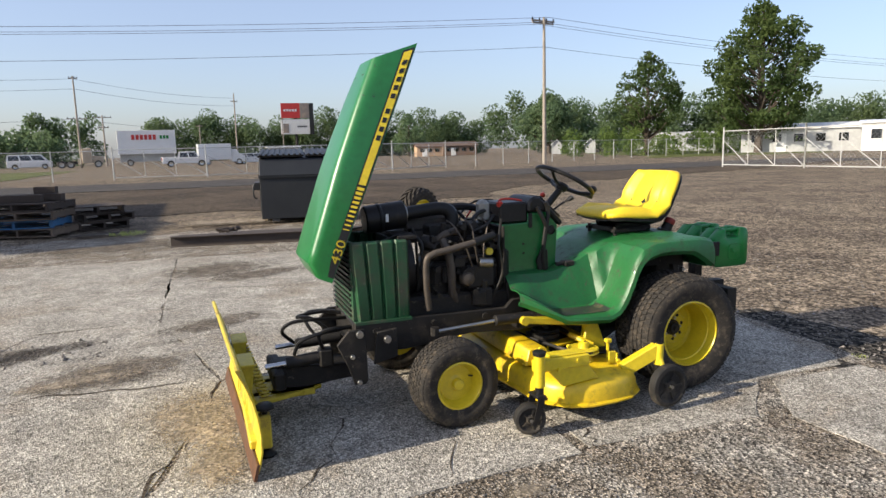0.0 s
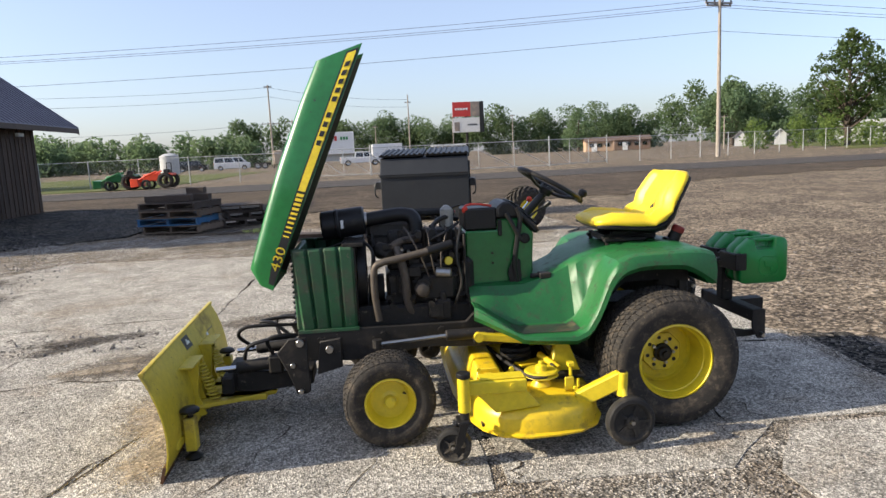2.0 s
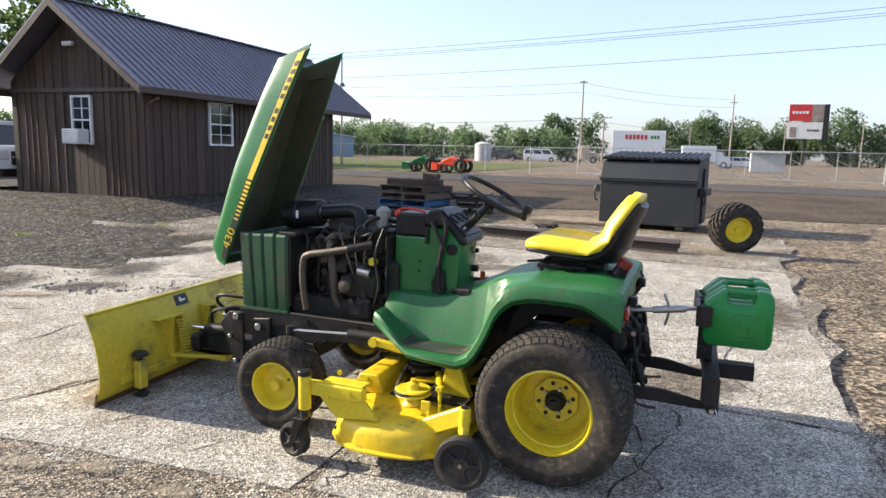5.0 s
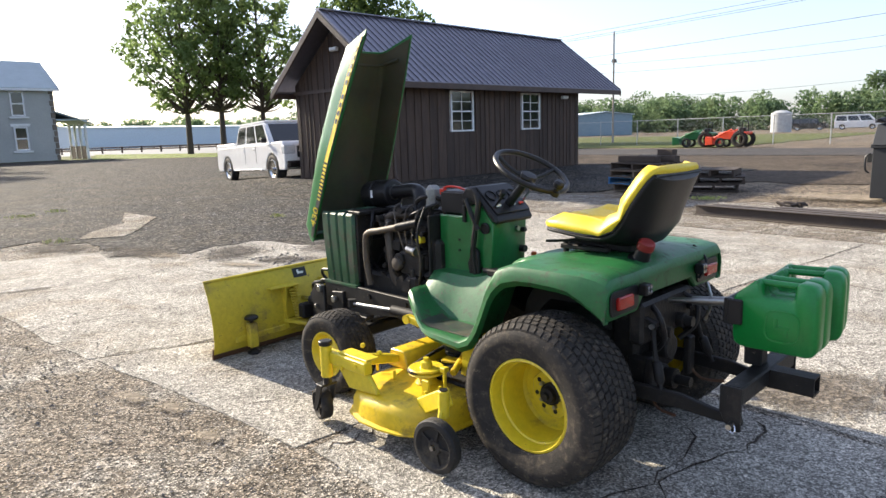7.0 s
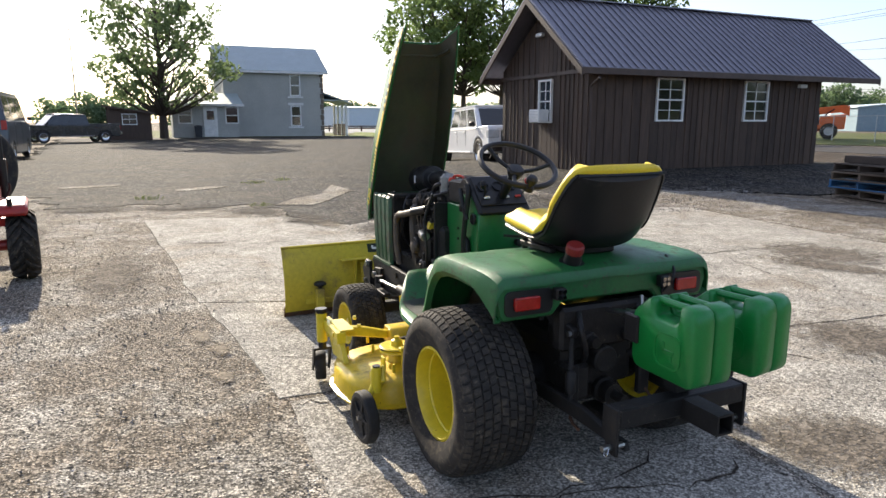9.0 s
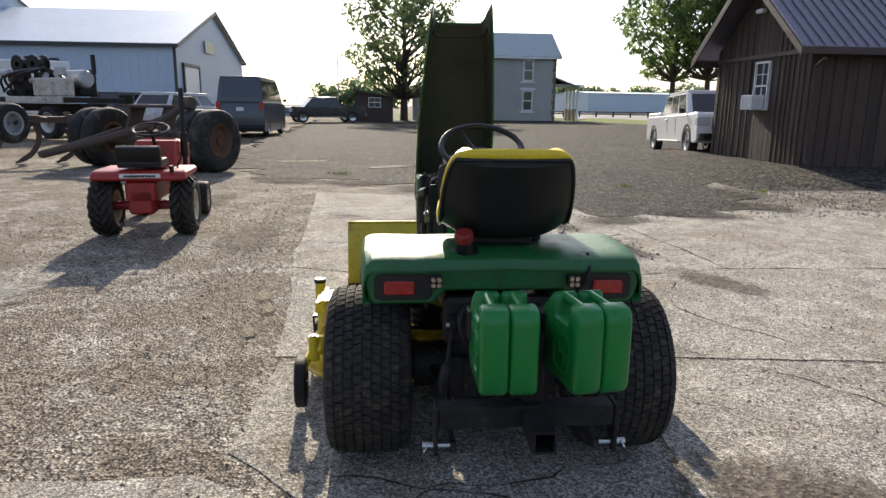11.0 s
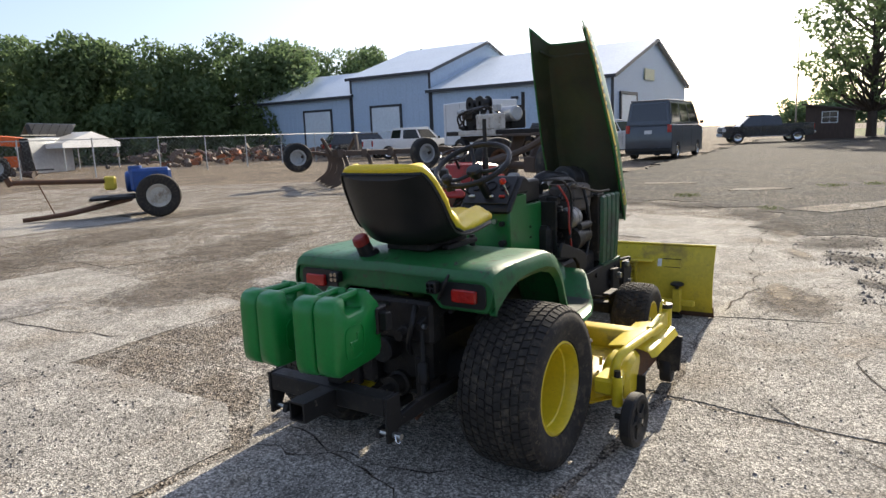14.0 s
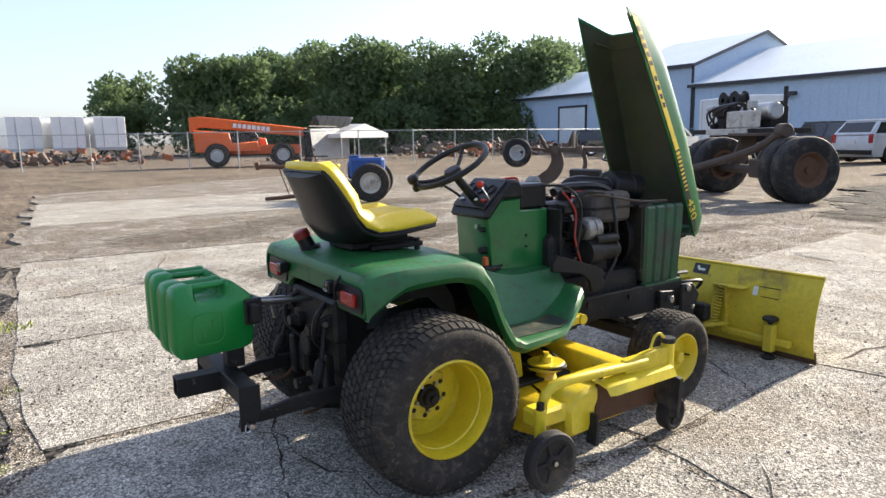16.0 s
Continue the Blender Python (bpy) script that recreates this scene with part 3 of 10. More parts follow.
for k, (x, y, rx, ry, rz, mm) in enumerate((
    (-2.4, 0.05, 0.42, 0.7, 20, TAN_PATCH), (-2.35, -0.45, 0.25, 0.35, 0, TAN_PATCH), (-2.9, 1.05, 0.75, 0.42, 15, BROWN_PATCH), (-3.0, 1.15, 0.2, 0.13, 0, TAN_PATCH),
    (-3.5, 1.75, 0.75, 0.22, 12, DARK_PATCH), (-4.7, 1.35, 0.6, 0.3, 40, DARK_PATCH), (-3.6, 1.6, 0.5, 0.2, 40, DARK_PATCH), (-2.2, 4.6, 0.95, 0.8, 10, BROWN_PATCH),
    (-2.3, 2.05, 0.7, 0.3, 25, BROWN_PATCH), (-3.4, 7.3, 2.0, 0.7, 8, BROWN_PATCH), (-4.0, 9.3, 0.9, 0.5, 0, DARK_PATCH), (-0.3, 2.4, 0.75, 0.6, 30, BROWN_PATCH),
    (0.5, 1.0, 0.7, 0.45, 60, BROWN_PATCH), (-1.8, 4.1, 1.0, 0.35, 20, BROWN_PATCH), (-1.28, -1.19, 0.14, 0.10, 0, TAN_PATCH), (-2.0, -1.24, 0.22, 0.10, 5, TAN_PATCH), (-1.71, -1.16, 0.16, 0.09, 0, TAN_PATCH),
    (-4.1, -1.75, 1.3, 0.4, -4, BROWN_PATCH), (-1.4, -3.6, 1.5, 0.9, 15, BROWN_PATCH),
        (-5.4, -0.9, 0.5, 0.15, 70, GREY_PATCH), (-6.3, 0.6, 1.0, 0.25, 10, TAN_PATCH), (-4.8, 0.9, 0.5, 0.14, 20, TAN_PATCH), (-3.1, 0.95, 0.6, 0.16, 10, TAN_PATCH),
    (-6.2, -2.9, 1.8, 0.5, -10, BROWN_PATCH), (-1.0, -6.8, 1.8, 1.2, 0, BROWN_PATCH), (-3.2, -5.0, 2.0, 1.0, 20, BROWN_PATCH), (-3.0, -7.5, 1.8, 1.3, 10, BROWN_PATCH),
    (-0.2, -4.2, 0.9, 0.6, 0, GREY_PATCH), (-2.1, -3.0, 0.9, 0.4, 0, GREY_PATCH),
    (-5.4, 3.4, 0.9, 0.5, 60, DARK_PATCH), (-5.0, 2.2, 0.8, 0.45, 100, DARK_PATCH), (-5.6, 1.2, 0.9, 0.5, 140, DARK_PATCH), (-6.6, 0.5, 1.0, 0.45, 10, DARK_PATCH), (-7.8, 0.0, 1.0, 0.5, 20, DARK_PATCH),
    (-8.7, -1.0, 1.1, 0.6, 70, DARK_PATCH), (-9.0, -2.2, 1.1, 0.7, 70, DARK_PATCH), (-6.0, 4.5, 0.9, 0.6, 30, DARK_PATCH), (-7.4, 4.9, 1.0, 0.5, 160, DARK_PATCH),
    (1.1, 3.2, 0.5, 1.2, 0, BROWN_PATCH), (0.2, 7.0, 1.6, 0.9, 0, TAN_PATCH), (-1.5, 10.2, 2.2, 1.0, 0, TAN_PATCH), (-5.6, -9.0, 1.6, 1.0, 0, BROWN_PATCH))):
    patch_of(x, y, rx, ry, rz, mm, 0.0042 + 0.0003 * k, pavement)

# broken slab pieces lying in the gravel before the house
for k, pts in enumerate(([(-11.34, 2.08), (-9.98, 2.15), (-8.1, 0.92), (-8.33, 0.36), (-8.99, 0.76), (-9.66, 1.45)], [(-11.2, -0.9), (-11.5, -0.2), (-11.8, 0.1), (-12.0, -0.3), (-11.6, -0.9)],
                         [(-12.6, -2.9), (-12.9, -1.9), (-13.2, -2.0), (-13.0, -3.0)])):
    apron("slab", pts, CONCRETE_OLD, 0.016 - 0.002 * k, -0.05, "", amp=0.035, step=0.12, seed=40 + k, parent=pavement)


def tufts(spots, seed):
    """Short weeds: bent blades in small bunches; spots: (x, y, radius, count, height)."""
    rng = np.random.default_rng(seed)
    vs, fs = [], []
    for x, y, r, n, h in spots:
        for _ in range(n):
            a, d = rng.random() * math.tau, r * rng.random() ** 0.7
            bx, by = x + d * math.cos(a), y + d * math.sin(a)
            b = rng.random() * math.tau
            hh = h * rng.uniform(0.4, 1.2)
            dx, dy, w = math.cos(b) * hh * 0.6, math.sin(b) * hh * 0.6, 0.004
            k = len(vs)
            vs += [(bx - dy * 0.1 - w, by + dx * 0.1, 0), (bx + dy * 0.1 + w, by - dx * 0.1, 0), (bx + dx * 0.4 + w, by + dy * 0.4, hh * 0.7), (bx + dx, by + dy, hh)]
            fs += [(k, k + 1, k + 2), (k, k + 2, k + 3)]
    # blade colours are raised in place of light shining through them
    return tagged(raw("weeds", vs, fs, island_mat("weed_blades", (0.26, 0.34, 0.06), (0.5, 0.52, 0.16))), "short green weeds in joints and along the slab edge", "weeds", "", "stuff")


def stones(name, areas, seed, material, label):
    """Loose stones, each a small rough solid; areas: (x0, x1, y0, y1, count, least, most)."""
    rng = np.random.default_rng(seed)
    base = np.array([(1, 0, 0), (-1, 0, 0), (0, 1, 0), (0, -1, 0), (0, 0, 0.75), (0, 0, -0.5)], float)
    tri = [(0, 2, 4), (2, 1, 4), (1, 3, 4), (3, 0, 4), (2, 0, 5), (1, 2, 5), (3, 1, 5), (0, 3, 5)]
    vs, fs = [], []
    for x0, x1, y0, y1, n, lo, hi in areas:
        for _ in range(n):
            s = lo * (hi / lo) ** (rng.random() ** 2.2)
            a = rng.random() * math.tau
            q = base * rng.uniform(0.6, 1.25, (6, 3)) * s
            q = q @ np.array([[math.cos(a), -math.sin(a), 0], [math.sin(a), math.cos(a), 0], [0, 0, 1]])
            k = len(vs)
            vs.extend(q + (rng.uniform(x0, x1), rng.uniform(y0, y1), s * 0.2))
            fs.extend(tuple(k + i for i in t) for t in tri)
    ob = raw(name, vs, fs, material)
    return tagged(ob, label, "stones", "", "stuff")


def island_mat(name, lo, hi, rough=0.85):
    m, nt, p, co = start_mat(name)
    g = nt.nodes.new("ShaderNodeNewGeometry")
    c = mixnode(nt, g.outputs["Random Per Island"], lo, hi)
    c = mixnode(nt, math_node(nt, "MULTIPLY", noise_node(nt, co, 120, 3), 0.4), c, tuple(v * 0.6 for v in lo))
    nt.links.new(c, p.inputs["Base Color"])
    p.inputs["Roughness"].default_value = rough
    return m


STONES = island_mat("loose_stone", (0.075, 0.065, 0.055), (0.30, 0.275, 0.25))
stones("gravel_stones", [(-4, 1.6, -2.6, -0.95, 5200, 0.002, 0.010), (0.3, 1.6, -6, -0.7, 3000, 0.002, 0.012), (-8, -2, -4.5, -1.3, 3200, 0.003, 0.013), (1.35, 4, -3, 6, 3500, 0.004, 0.016), (1.25, 1.8, -3.2, 0.5, 1500, 0.003, 0.012),
                         (-3, 1.3, -0.9, 3.5, 2600, 0.0015, 0.007), (-3.5, 1.2, 0.75, 3.2, 2600, 0.003, 0.009), (-6, -2.5, -1, 6, 1600, 0.003, 0.011), (-12, -6, 1.5, 7, 2600, 0.005, 0.017), (-2, 1.3, 3, 8, 700, 0.003, 0.013),
                         (-4.2, -3.0, 1.4, 2.0, 260, 0.006, 0.022), (-5.1, -4.2, 1.1, 1.6, 220, 0.006, 0.024)], 4, STONES, "loose grey and tan stones scattered on the yard")
tufts([(1.30, -0.56, 0.05, 40, 0.008), (1.32, -0.95, 0.08, 50, 0.008), (1.28, -1.5, 0.1, 50, 0.008), (1.22, -2.9, 0.15, 70, 0.03), (-12.46, 0.7, 0.3, 110, 0.05), (-12.92, 1.39, 0.2, 80, 0.06),
       (-3.5, 9.1, 0.3, 160, 0.04), (-10.1, -1.4, 0.25, 90, 0.06), (-8.4, 0.2, 0.2, 70, 0.05), (-8.2, 3.4, 0.15, 60, 0.05), (-7.6, 5.4, 0.12, 50, 0.05)], 8)
PALE_STONES = island_mat("crushed_stone", (0.10, 0.092, 0.083), (0.42, 0.39, 0.355))
stones("crushed_stones", [(-10, -5.2, 0.8, 6, 4500, 0.006, 0.02), (-14, -9, 0.5, 8, 5000, 0.006, 0.018), (-9.5, -5, 5.5, 9, 2500, 0.006, 0.022), (-12, -8, -4, 1, 1500, 0.005, 0.016)], 6, PALE_STONES, "crushed grey stone lying on the gravel yard")


# ---- cabin ----
DARKWOOD = mat("dark_stained_boards", (0.046, 0.029, 0.020), 0.75, col2=(0.085, 0.053, 0.035), scale=2.5, fine=18, bump=0.4, rnd=0.3, stretch=(6, 6, 0.7))
DARKTRIM = mat("brown_trim", (0.05, 0.032, 0.024), 0.6, col2=(0.09, 0.06, 0.045), scale=5, fine=30, bump=0.1)
METALROOF = mat("dark_ribbed_roof_steel", (0.18, 0.172, 0.205), 0.36, metal=0.5, col2=(0.215, 0.205, 0.24), scale=0.8, fine=8, bump=0.02)
BLUEWALL = mat("pale_blue_wall_steel", (0.40, 0.50, 0.62), 0.5, col2=(0.36, 0.46, 0.58), scale=0.4, fine=6, bump=0.02)
WHITEROOF = mat("white_roof_steel", (0.62, 0.68, 0.72), 0.42, metal=0.1, col2=(0.55, 0.61, 0.66), scale=0.3, fine=5, bump=0.02)
# block grey is lightened for the haze in front of the house
GREYBLOCK = mat("grey_block_wall", (0.43, 0.43, 0.40), 0.85, col2=(0.36, 0.36, 0.335), scale=0.8, fine=12, bump=0.2)
SHINGLE = mat("grey_blue_shingles", (0.36, 0.42, 0.43), 0.5, col2=(0.31, 0.365, 0.375), scale=1.2, fine=12, bump=0.2)
TANSTONE = mat("brown_corner_stone", (0.2, 0.165, 0.13), 0.9, bump=0.4)


def window(parent, w, h, m, frame_mat, cols=2, rows=2, name="window", depth=0.08, bar=0.018, fw=0.045):
    """A window whose outside looks along its own -y, its centre at m."""
    win = new(name)
    win.parent, win.matrix_basis = parent, m
    bm = B()
    for sx in (-1, 1):
        box(bm, sx * (w / 2 - fw / 2), 0, 0, fw, depth, h)
    for sz in (-1, 1):
        box(bm, 0, 0, sz * (h / 2 - fw / 2), w - 2 * fw, depth, fw)
    box(bm, 0, -0.004, 0, w - 2 * fw, depth * 0.8, fw * 0.8)
    for s in (1, -1):
        for c in range(1, cols):
            box(bm, -w / 2 + fw + c * (w - 2 * fw) / cols, 0.006, s * h / 4, bar, depth * 0.4, h / 2 - fw * 1.4)
        for r in range(1, rows):
            box(bm, 0, 0.008, s * (fw * 0.4 + r * (h / 2 - fw * 1.4) / rows), w - 2 * fw, depth * 0.38, bar)
    part("window_frame", bm, frame_mat, win)
    bm = B()
    box(bm, 0, 0.012, 0, w - 2 * fw, 0.006, h - 2 * fw)
    pane = part("pane", bm, GLASS_DARK, win)
    return win


cabin = thing("cabin", -9.95, 7.42, 0.2, 0, "small cabin of dark-stained vertical boards with a ribbed metal roof", "cabin")
cabin.scale = (0.9, 0.9, 0.9)
CW, CL, CH, RZ = 4.15, 8.2, 2.64, 4.3   # width back from the long wall, length, eave and ridge heights
bm = B()
prism(bm, [(0, 0), (0, CH), (-CW / 2, RZ - 0.18), (-CW, CH), (-CW, 0)], "y", 0.05, 0.2)
prism(bm, [(0, 0), (0, CH), (-CW / 2, RZ - 0.18), (-CW, CH), (-CW, 0)], "y", CL - 0.2, CL - 0.05)
box(bm, -CW + 0.08, CL / 2, CH / 2, 0.15, CL - 0.4, CH)
for y0, y1, z0, z1 in ((0.2, 2.1, 0, CH), (2.1, 3.0, 0, 1.22), (2.1, 3.0, 2.3, CH), (3.0, 5.15, 0, CH), (5.15, 6.05, 0, 1.22), (5.15, 6.05, 2.3, CH), (6.05, CL - 0.2, 0, CH)):
    box(bm, -0.08, (y0 + y1) / 2, (z0 + z1) / 2, 0.15, y1 - y0, z1 - z0)
wall = part("wall", bm, DARKWOOD, cabin, smooth=0)
# boards and the battens over their joints
rng = random.Random(5)
y = 0.0
while y < CL - 0.05:
    w = rng.choice((0.19, 0.24, 0.29))
    w = min(w, CL - y)
    spans = [(0, CH - 0.02)]
    for a, b in ((2.1, 3.0), (5.15, 6.05)):
        if y + w > a + 0.02 and y < b - 0.02:
            spans = [(0, 1.21), (2.31, CH - 0.02)]
    for z0, z1 in spans:
        bm = B()
        box(bm, 0.012, y + w / 2, (z0 + z1) / 2, 0.022, w - 0.012, z1 - z0 - 0.01)
        part("board", bm, DARKWOOD, wall, smooth=0)
    if spans[0][1] > 2:
        bm = B()
        box(bm, 0.032, y, (CH - 0.02) / 2, 0.02, 0.045, CH - 0.05)
        part("batten", bm, DARKWOOD, wall, smooth=0)
    y += w
x = 0.0
while x < CW - 0.05:
    w = min(rng.choice((0.19, 0.24, 0.29)), CW - x)
    top = lambda q: CH + (RZ - 0.2 - CH) * (1 - abs(q - CW / 2) / (CW / 2))
    spans = [(0, None)]
    if 1.35 < x + w / 2 < 2.35:
        spans = [(0, 1.15), (2.3, None)]
    for z0, z1 in spans:
        bm = B()
        a, b = (z1 or top(x)), (z1 or top(x + w))
        prism(bm, [(-x, z0), (-x - w + 0.012, z0), (-x - w + 0.012, b), (-x, a)], "y", 0.028, 0.05)
        part("board", bm, DARKWOOD, wall, smooth=0)
    bm = B()
    if spans[0][1] is None:
        box(bm, -x, 0.018, top(x) / 2, 0.045, 0.022, top(x) - 0.05)
        part("batten", bm, DARKWOOD, wall, smooth=0)
    x += w
bm = B()
box(bm, -CW / 2, 0.0, 2.42, CW, 0.05, 0.09)
part("trim", bm, DARKTRIM, cabin)
# roof: two ribbed sheets with overhangs
OV, YE0, YE1 = 0.45, -0.5, CL + 1.95
slope = math.atan2(RZ - CH, CW / 2)
for s, name in ((1, "roof"), (-1, "roof")):
    bm = B()
    xe, ze = (OV if s > 0 else -CW - OV), CH + 0.06 - OV * math.tan(slope) + 0.12
    xr, zr = -CW / 2, RZ + 0.1
    prism(bm, [(xe, ze), (xr, zr), (xr, zr - 0.03), (xe, ze - 0.03)], "y", YE0, YE1)
    roof = part("roof", bm, METALROOF, cabin, smooth=0)
    n = int((YE1 - YE0) / 0.23)
    rib = None
    for k in range(n + 1):
        yy = YE0 + 0.02 + k * (YE1 - YE0 - 0.04) / n
        if rib is None:
            bm = B()
            prism(bm, [(xe, ze), (xe, ze + 0.036), (xr, zr + 0.036), (xr, zr)], "y", -0.02, 0.02)
            rib = part("rib", bm, METALROOF, roof, smooth=0)
            rib.matrix_basis = pose(0, yy, 0)
        else:
            twin(rib, "rib", pose(0, yy, 0))
    bm = B()
    box(bm, xe - s * 0.02, (YE0 + YE1) / 2, ze - 0.085, 0.05, YE1 - YE0, 0.14)
    for yy in (YE0, YE1):
        prism(bm, [(xe, ze - 0.03), (xr, zr - 0.03), (xr, zr - 0.2), (xe, ze - 0.2)], "y", yy - 0.02, yy + 0.02)
    part("fascia", bm, DARKTRIM, cabin)
bm = B()
box(bm, -CW / 2, (YE0 + YE1) / 2, RZ + 0.115, 0.22, YE1 - YE0, 0.03)
part("ridge_cap", bm, METALROOF, cabin)
bm = B()
tube(bm, [(0.45, 0.0, 2.22), (0.3, 0.02, 2.16), (0.08, 0.04, 2.05), (0.07, 0.04, 1.9), (0.07, 0.04, 0.3), (0.2, 0.04, 0.1)], 0.035, 8, 3)
part("downpipe", bm, DARKTRIM, cabin)
for yc in (2.55, 5.6):
    window(cabin, 0.9, 1.08, pose(0.02, yc, 1.76, 0, 0, 90), WHITE, 2, 2)
window(cabin, 0.62, 1.12, pose(-1.85, 0.02, 1.74), WHITE, 2, 2)
bm = B()
box(bm, -1.88, -0.16, 1.36, 0.5, 0.32, 0.34, 0.02)
ac = part("air_conditioner", bm, WHITE, cabin, "white window air conditioner")
bm = B()
for k in range(7):
    box(bm, -1.88, -0.323, 1.24 + k * 0.04, 0.42, 0.008, 0.012)
part("grille", bm, GALV, ac)
bm = B()
box(bm, -0.03 + 0.09, 7.35, 2.2, 0.12, 0.3, 0.1, 0.02)
part("flood_lamp", bm, WHITE, cabin, "white twin flood lamp under the eave")
bm = B()
box(bm, -CW / 2, -0.06, 3.45, 0.3, 0.12, 0.1, 0.02)
part("flood_lamp", bm, WHITE, cabin, "white twin flood lamp under the gable")

bm = B()
def mound_ring(d, z):
    return [(-9.95 + d, 7.42 - d, z), (-9.95 + d, 15.2 + d, z), (-14.8 - d, 15.2 + d, z), (-14.8 - d, 7.42 - d, z)]
loft(bm, [mound_ring(2.4, -0.05), mound_ring(1.6, 0.06), mound_ring(0.5, 0.19), mound_ring(-0.3, 0.22)])
solid("gravel_bank", bm, GRAVEL, "low bank of dark gravel under the cabin", "gravel", "structure")


# ---- blue steel shed in three parts ----
shed = thing("steel_shed", -45.9, -31.8, 0, 0, "long pale blue steel shed in three stepped parts with roll-up doors", "shed")


def shed_wing(y0, y1, eave, ridge, depth, fascia=0.25):
    """A wing with its long wall on x=0, running along y, roof ridge along y."""
    bm = B()
    prism(bm, [(0, 0), (0, eave), (-depth / 2, ridge), (-depth, eave), (-depth, 0)], "y", y0, y1)
    w = part("wall", bm, BLUEWALL, shed, smooth=0)
    bm = B()
    n = int((y1 - y0) / 0.6)
    for k in range(1, n):
        box(bm, 0.012, y0 + k * (y1 - y0) / n, eave / 2, 0.02, 0.05, eave - 0.1)
    part("wall_ribs", bm, BLUEWALL, w, smooth=0)
    tagged(bpy.data.objects[w.children[0].name], kind="stuff")
    for s in (1, -1):
        bm = B()
        xe = 0.35 if s > 0 else -depth - 0.35
        k = (ridge - eave) / (depth / 2)
        ze = eave - 0.35 * k
        prism(bm, [(xe, ze + 0.12), (-depth / 2, ridge + 0.12), (-depth / 2, ridge + 0.02), (xe, ze + 0.02)], "y", y0 - 0.3, y1 + 0.3)
        part("roof", bm, WHITEROOF, shed, smooth=0)
        bm = B()
        box(bm, xe + s * 0.03, (y0 + y1) / 2, ze - 0.02, 0.06, y1 - y0 + 0.7, fascia)
        for yy in (y0 - 0.32, y1 + 0.32):
            prism(bm, [(xe, ze + 0.1), (-depth / 2, ridge + 0.1), (-depth / 2, ridge - 0.16), (xe, ze - 0.16)], "y", yy - 0.03, yy + 0.03)
        part("trim", bm, DARKTRIM_BLUE, shed, smooth=0)
    for yy in (y0 + 0.02, y1 - 0.02):
        bm = B()
        box(bm, 0.03, yy, eave / 2, 0.08, 0.2, eave)
        part("corner_trim", bm, DARKTRIM_BLUE, shed, smooth=0)


DARKTRIM_BLUE = mat("charcoal_trim", (0.03, 0.033, 0.04), 0.5, bump=0.02)
shed_wing(-29.0, -8.6, 5.35, 8.0, 13.2)
shed_wing(-8.5, 0.4, 6.85, 10.0, 19.4)
shed_wing(0.5, 16.5, 5.2, 8.55, 20.6)
for y0, y1 in ((-26.3, -22.7), (-14.6, -11.2), (-6.1, -2.9)):
    bm = B()
    box(bm, 0.04, (y0 + y1) / 2, 2.0, 0.1, y1 - y0, 4.0)
    d = part("roll_up_door", bm, WHITEROOF, shed, "pale roll-up door")
    bm = B()
    for yy in (y0 - 0.1, y1 + 0.1):
        box(bm, 0.06, yy, 2.05, 0.14, 0.2, 4.1)
    box(bm, 0.06, (y0 + y1) / 2, 4.13, 0.14, y1 - y0 + 0.4, 0.2)
    part("door_frame", bm, DARKTRIM_BLUE, d)
bm = B()
box(bm, -3.4, 16.55, 1.9, 3.6, 0.1, 3.8)
part("roll_up_door", bm, WHITEROOF, shed, "pale roll-up door in the gable")
bm = B()
for xx in (-5.3, -1.5):
    box(bm, xx, 16.58, 1.95, 0.2, 0.14, 3.9)
box(bm, -3.4, 16.58, 3.95, 4.0, 0.14, 0.2)
part("door_frame", bm, DARKTRIM_BLUE, shed)
bm = B()
box(bm, -8.6, 16.6, 5.6, 2.6, 0.06, 0.9)
part("sign", bm, mat("pale_sign", (0.6, 0.58, 0.35), 0.5, bump=0), shed, "faded pale yellow sign panel")
bm = B()
box(bm, 0.2, 8.6, 4.0, 0.4, 0.5, 0.25, 0.03)
cyl(bm, (0.3, 8.4, 3.85), (0.45, 8.3, 3.7), 0.1, 0.16)
part("lamp", bm, DARKTRIM_BLUE, shed)

# ---- house ----
house = thing("house", -62.0, 5.9, 0, 0, "two-storey grey block house with a pale metal roof and porch", "house")
house.scale = (1.12, 1.19, 1.25)
bm = B()
prism(bm, [(0, 0), (0, 4.9), (-3.6, 6.7), (-7.2, 4.9), (-7.2, 0)], "y", 0, 7.7)
part("wall", bm, GREYBLOCK, house, smooth=0)
for s in (1, -1):
    bm = B()
    xe = 0.4 if s > 0 else -7.6
    prism(bm, [(xe, 4.78), (-3.6, 6.8), (-3.6, 6.68), (xe, 4.66)], "y", -0.35, 8.05)
    part("roof", bm, SHINGLE, house, smooth=0)
    bm = B()
    box(bm, xe, 3.85, 4.66, 0.06, 8.4, 0.16)
    part("fascia", bm, WHITE, house, smooth=0)
bm = B()
n = 0
for k in range(1, 24):
    box(bm, 0.008, 3.85, 0.2 * k, 0.012, 7.68, 0.018)
tagged(part("wall_joint", bm, GREYBLOCK, house, smooth=0), kind="stuff")
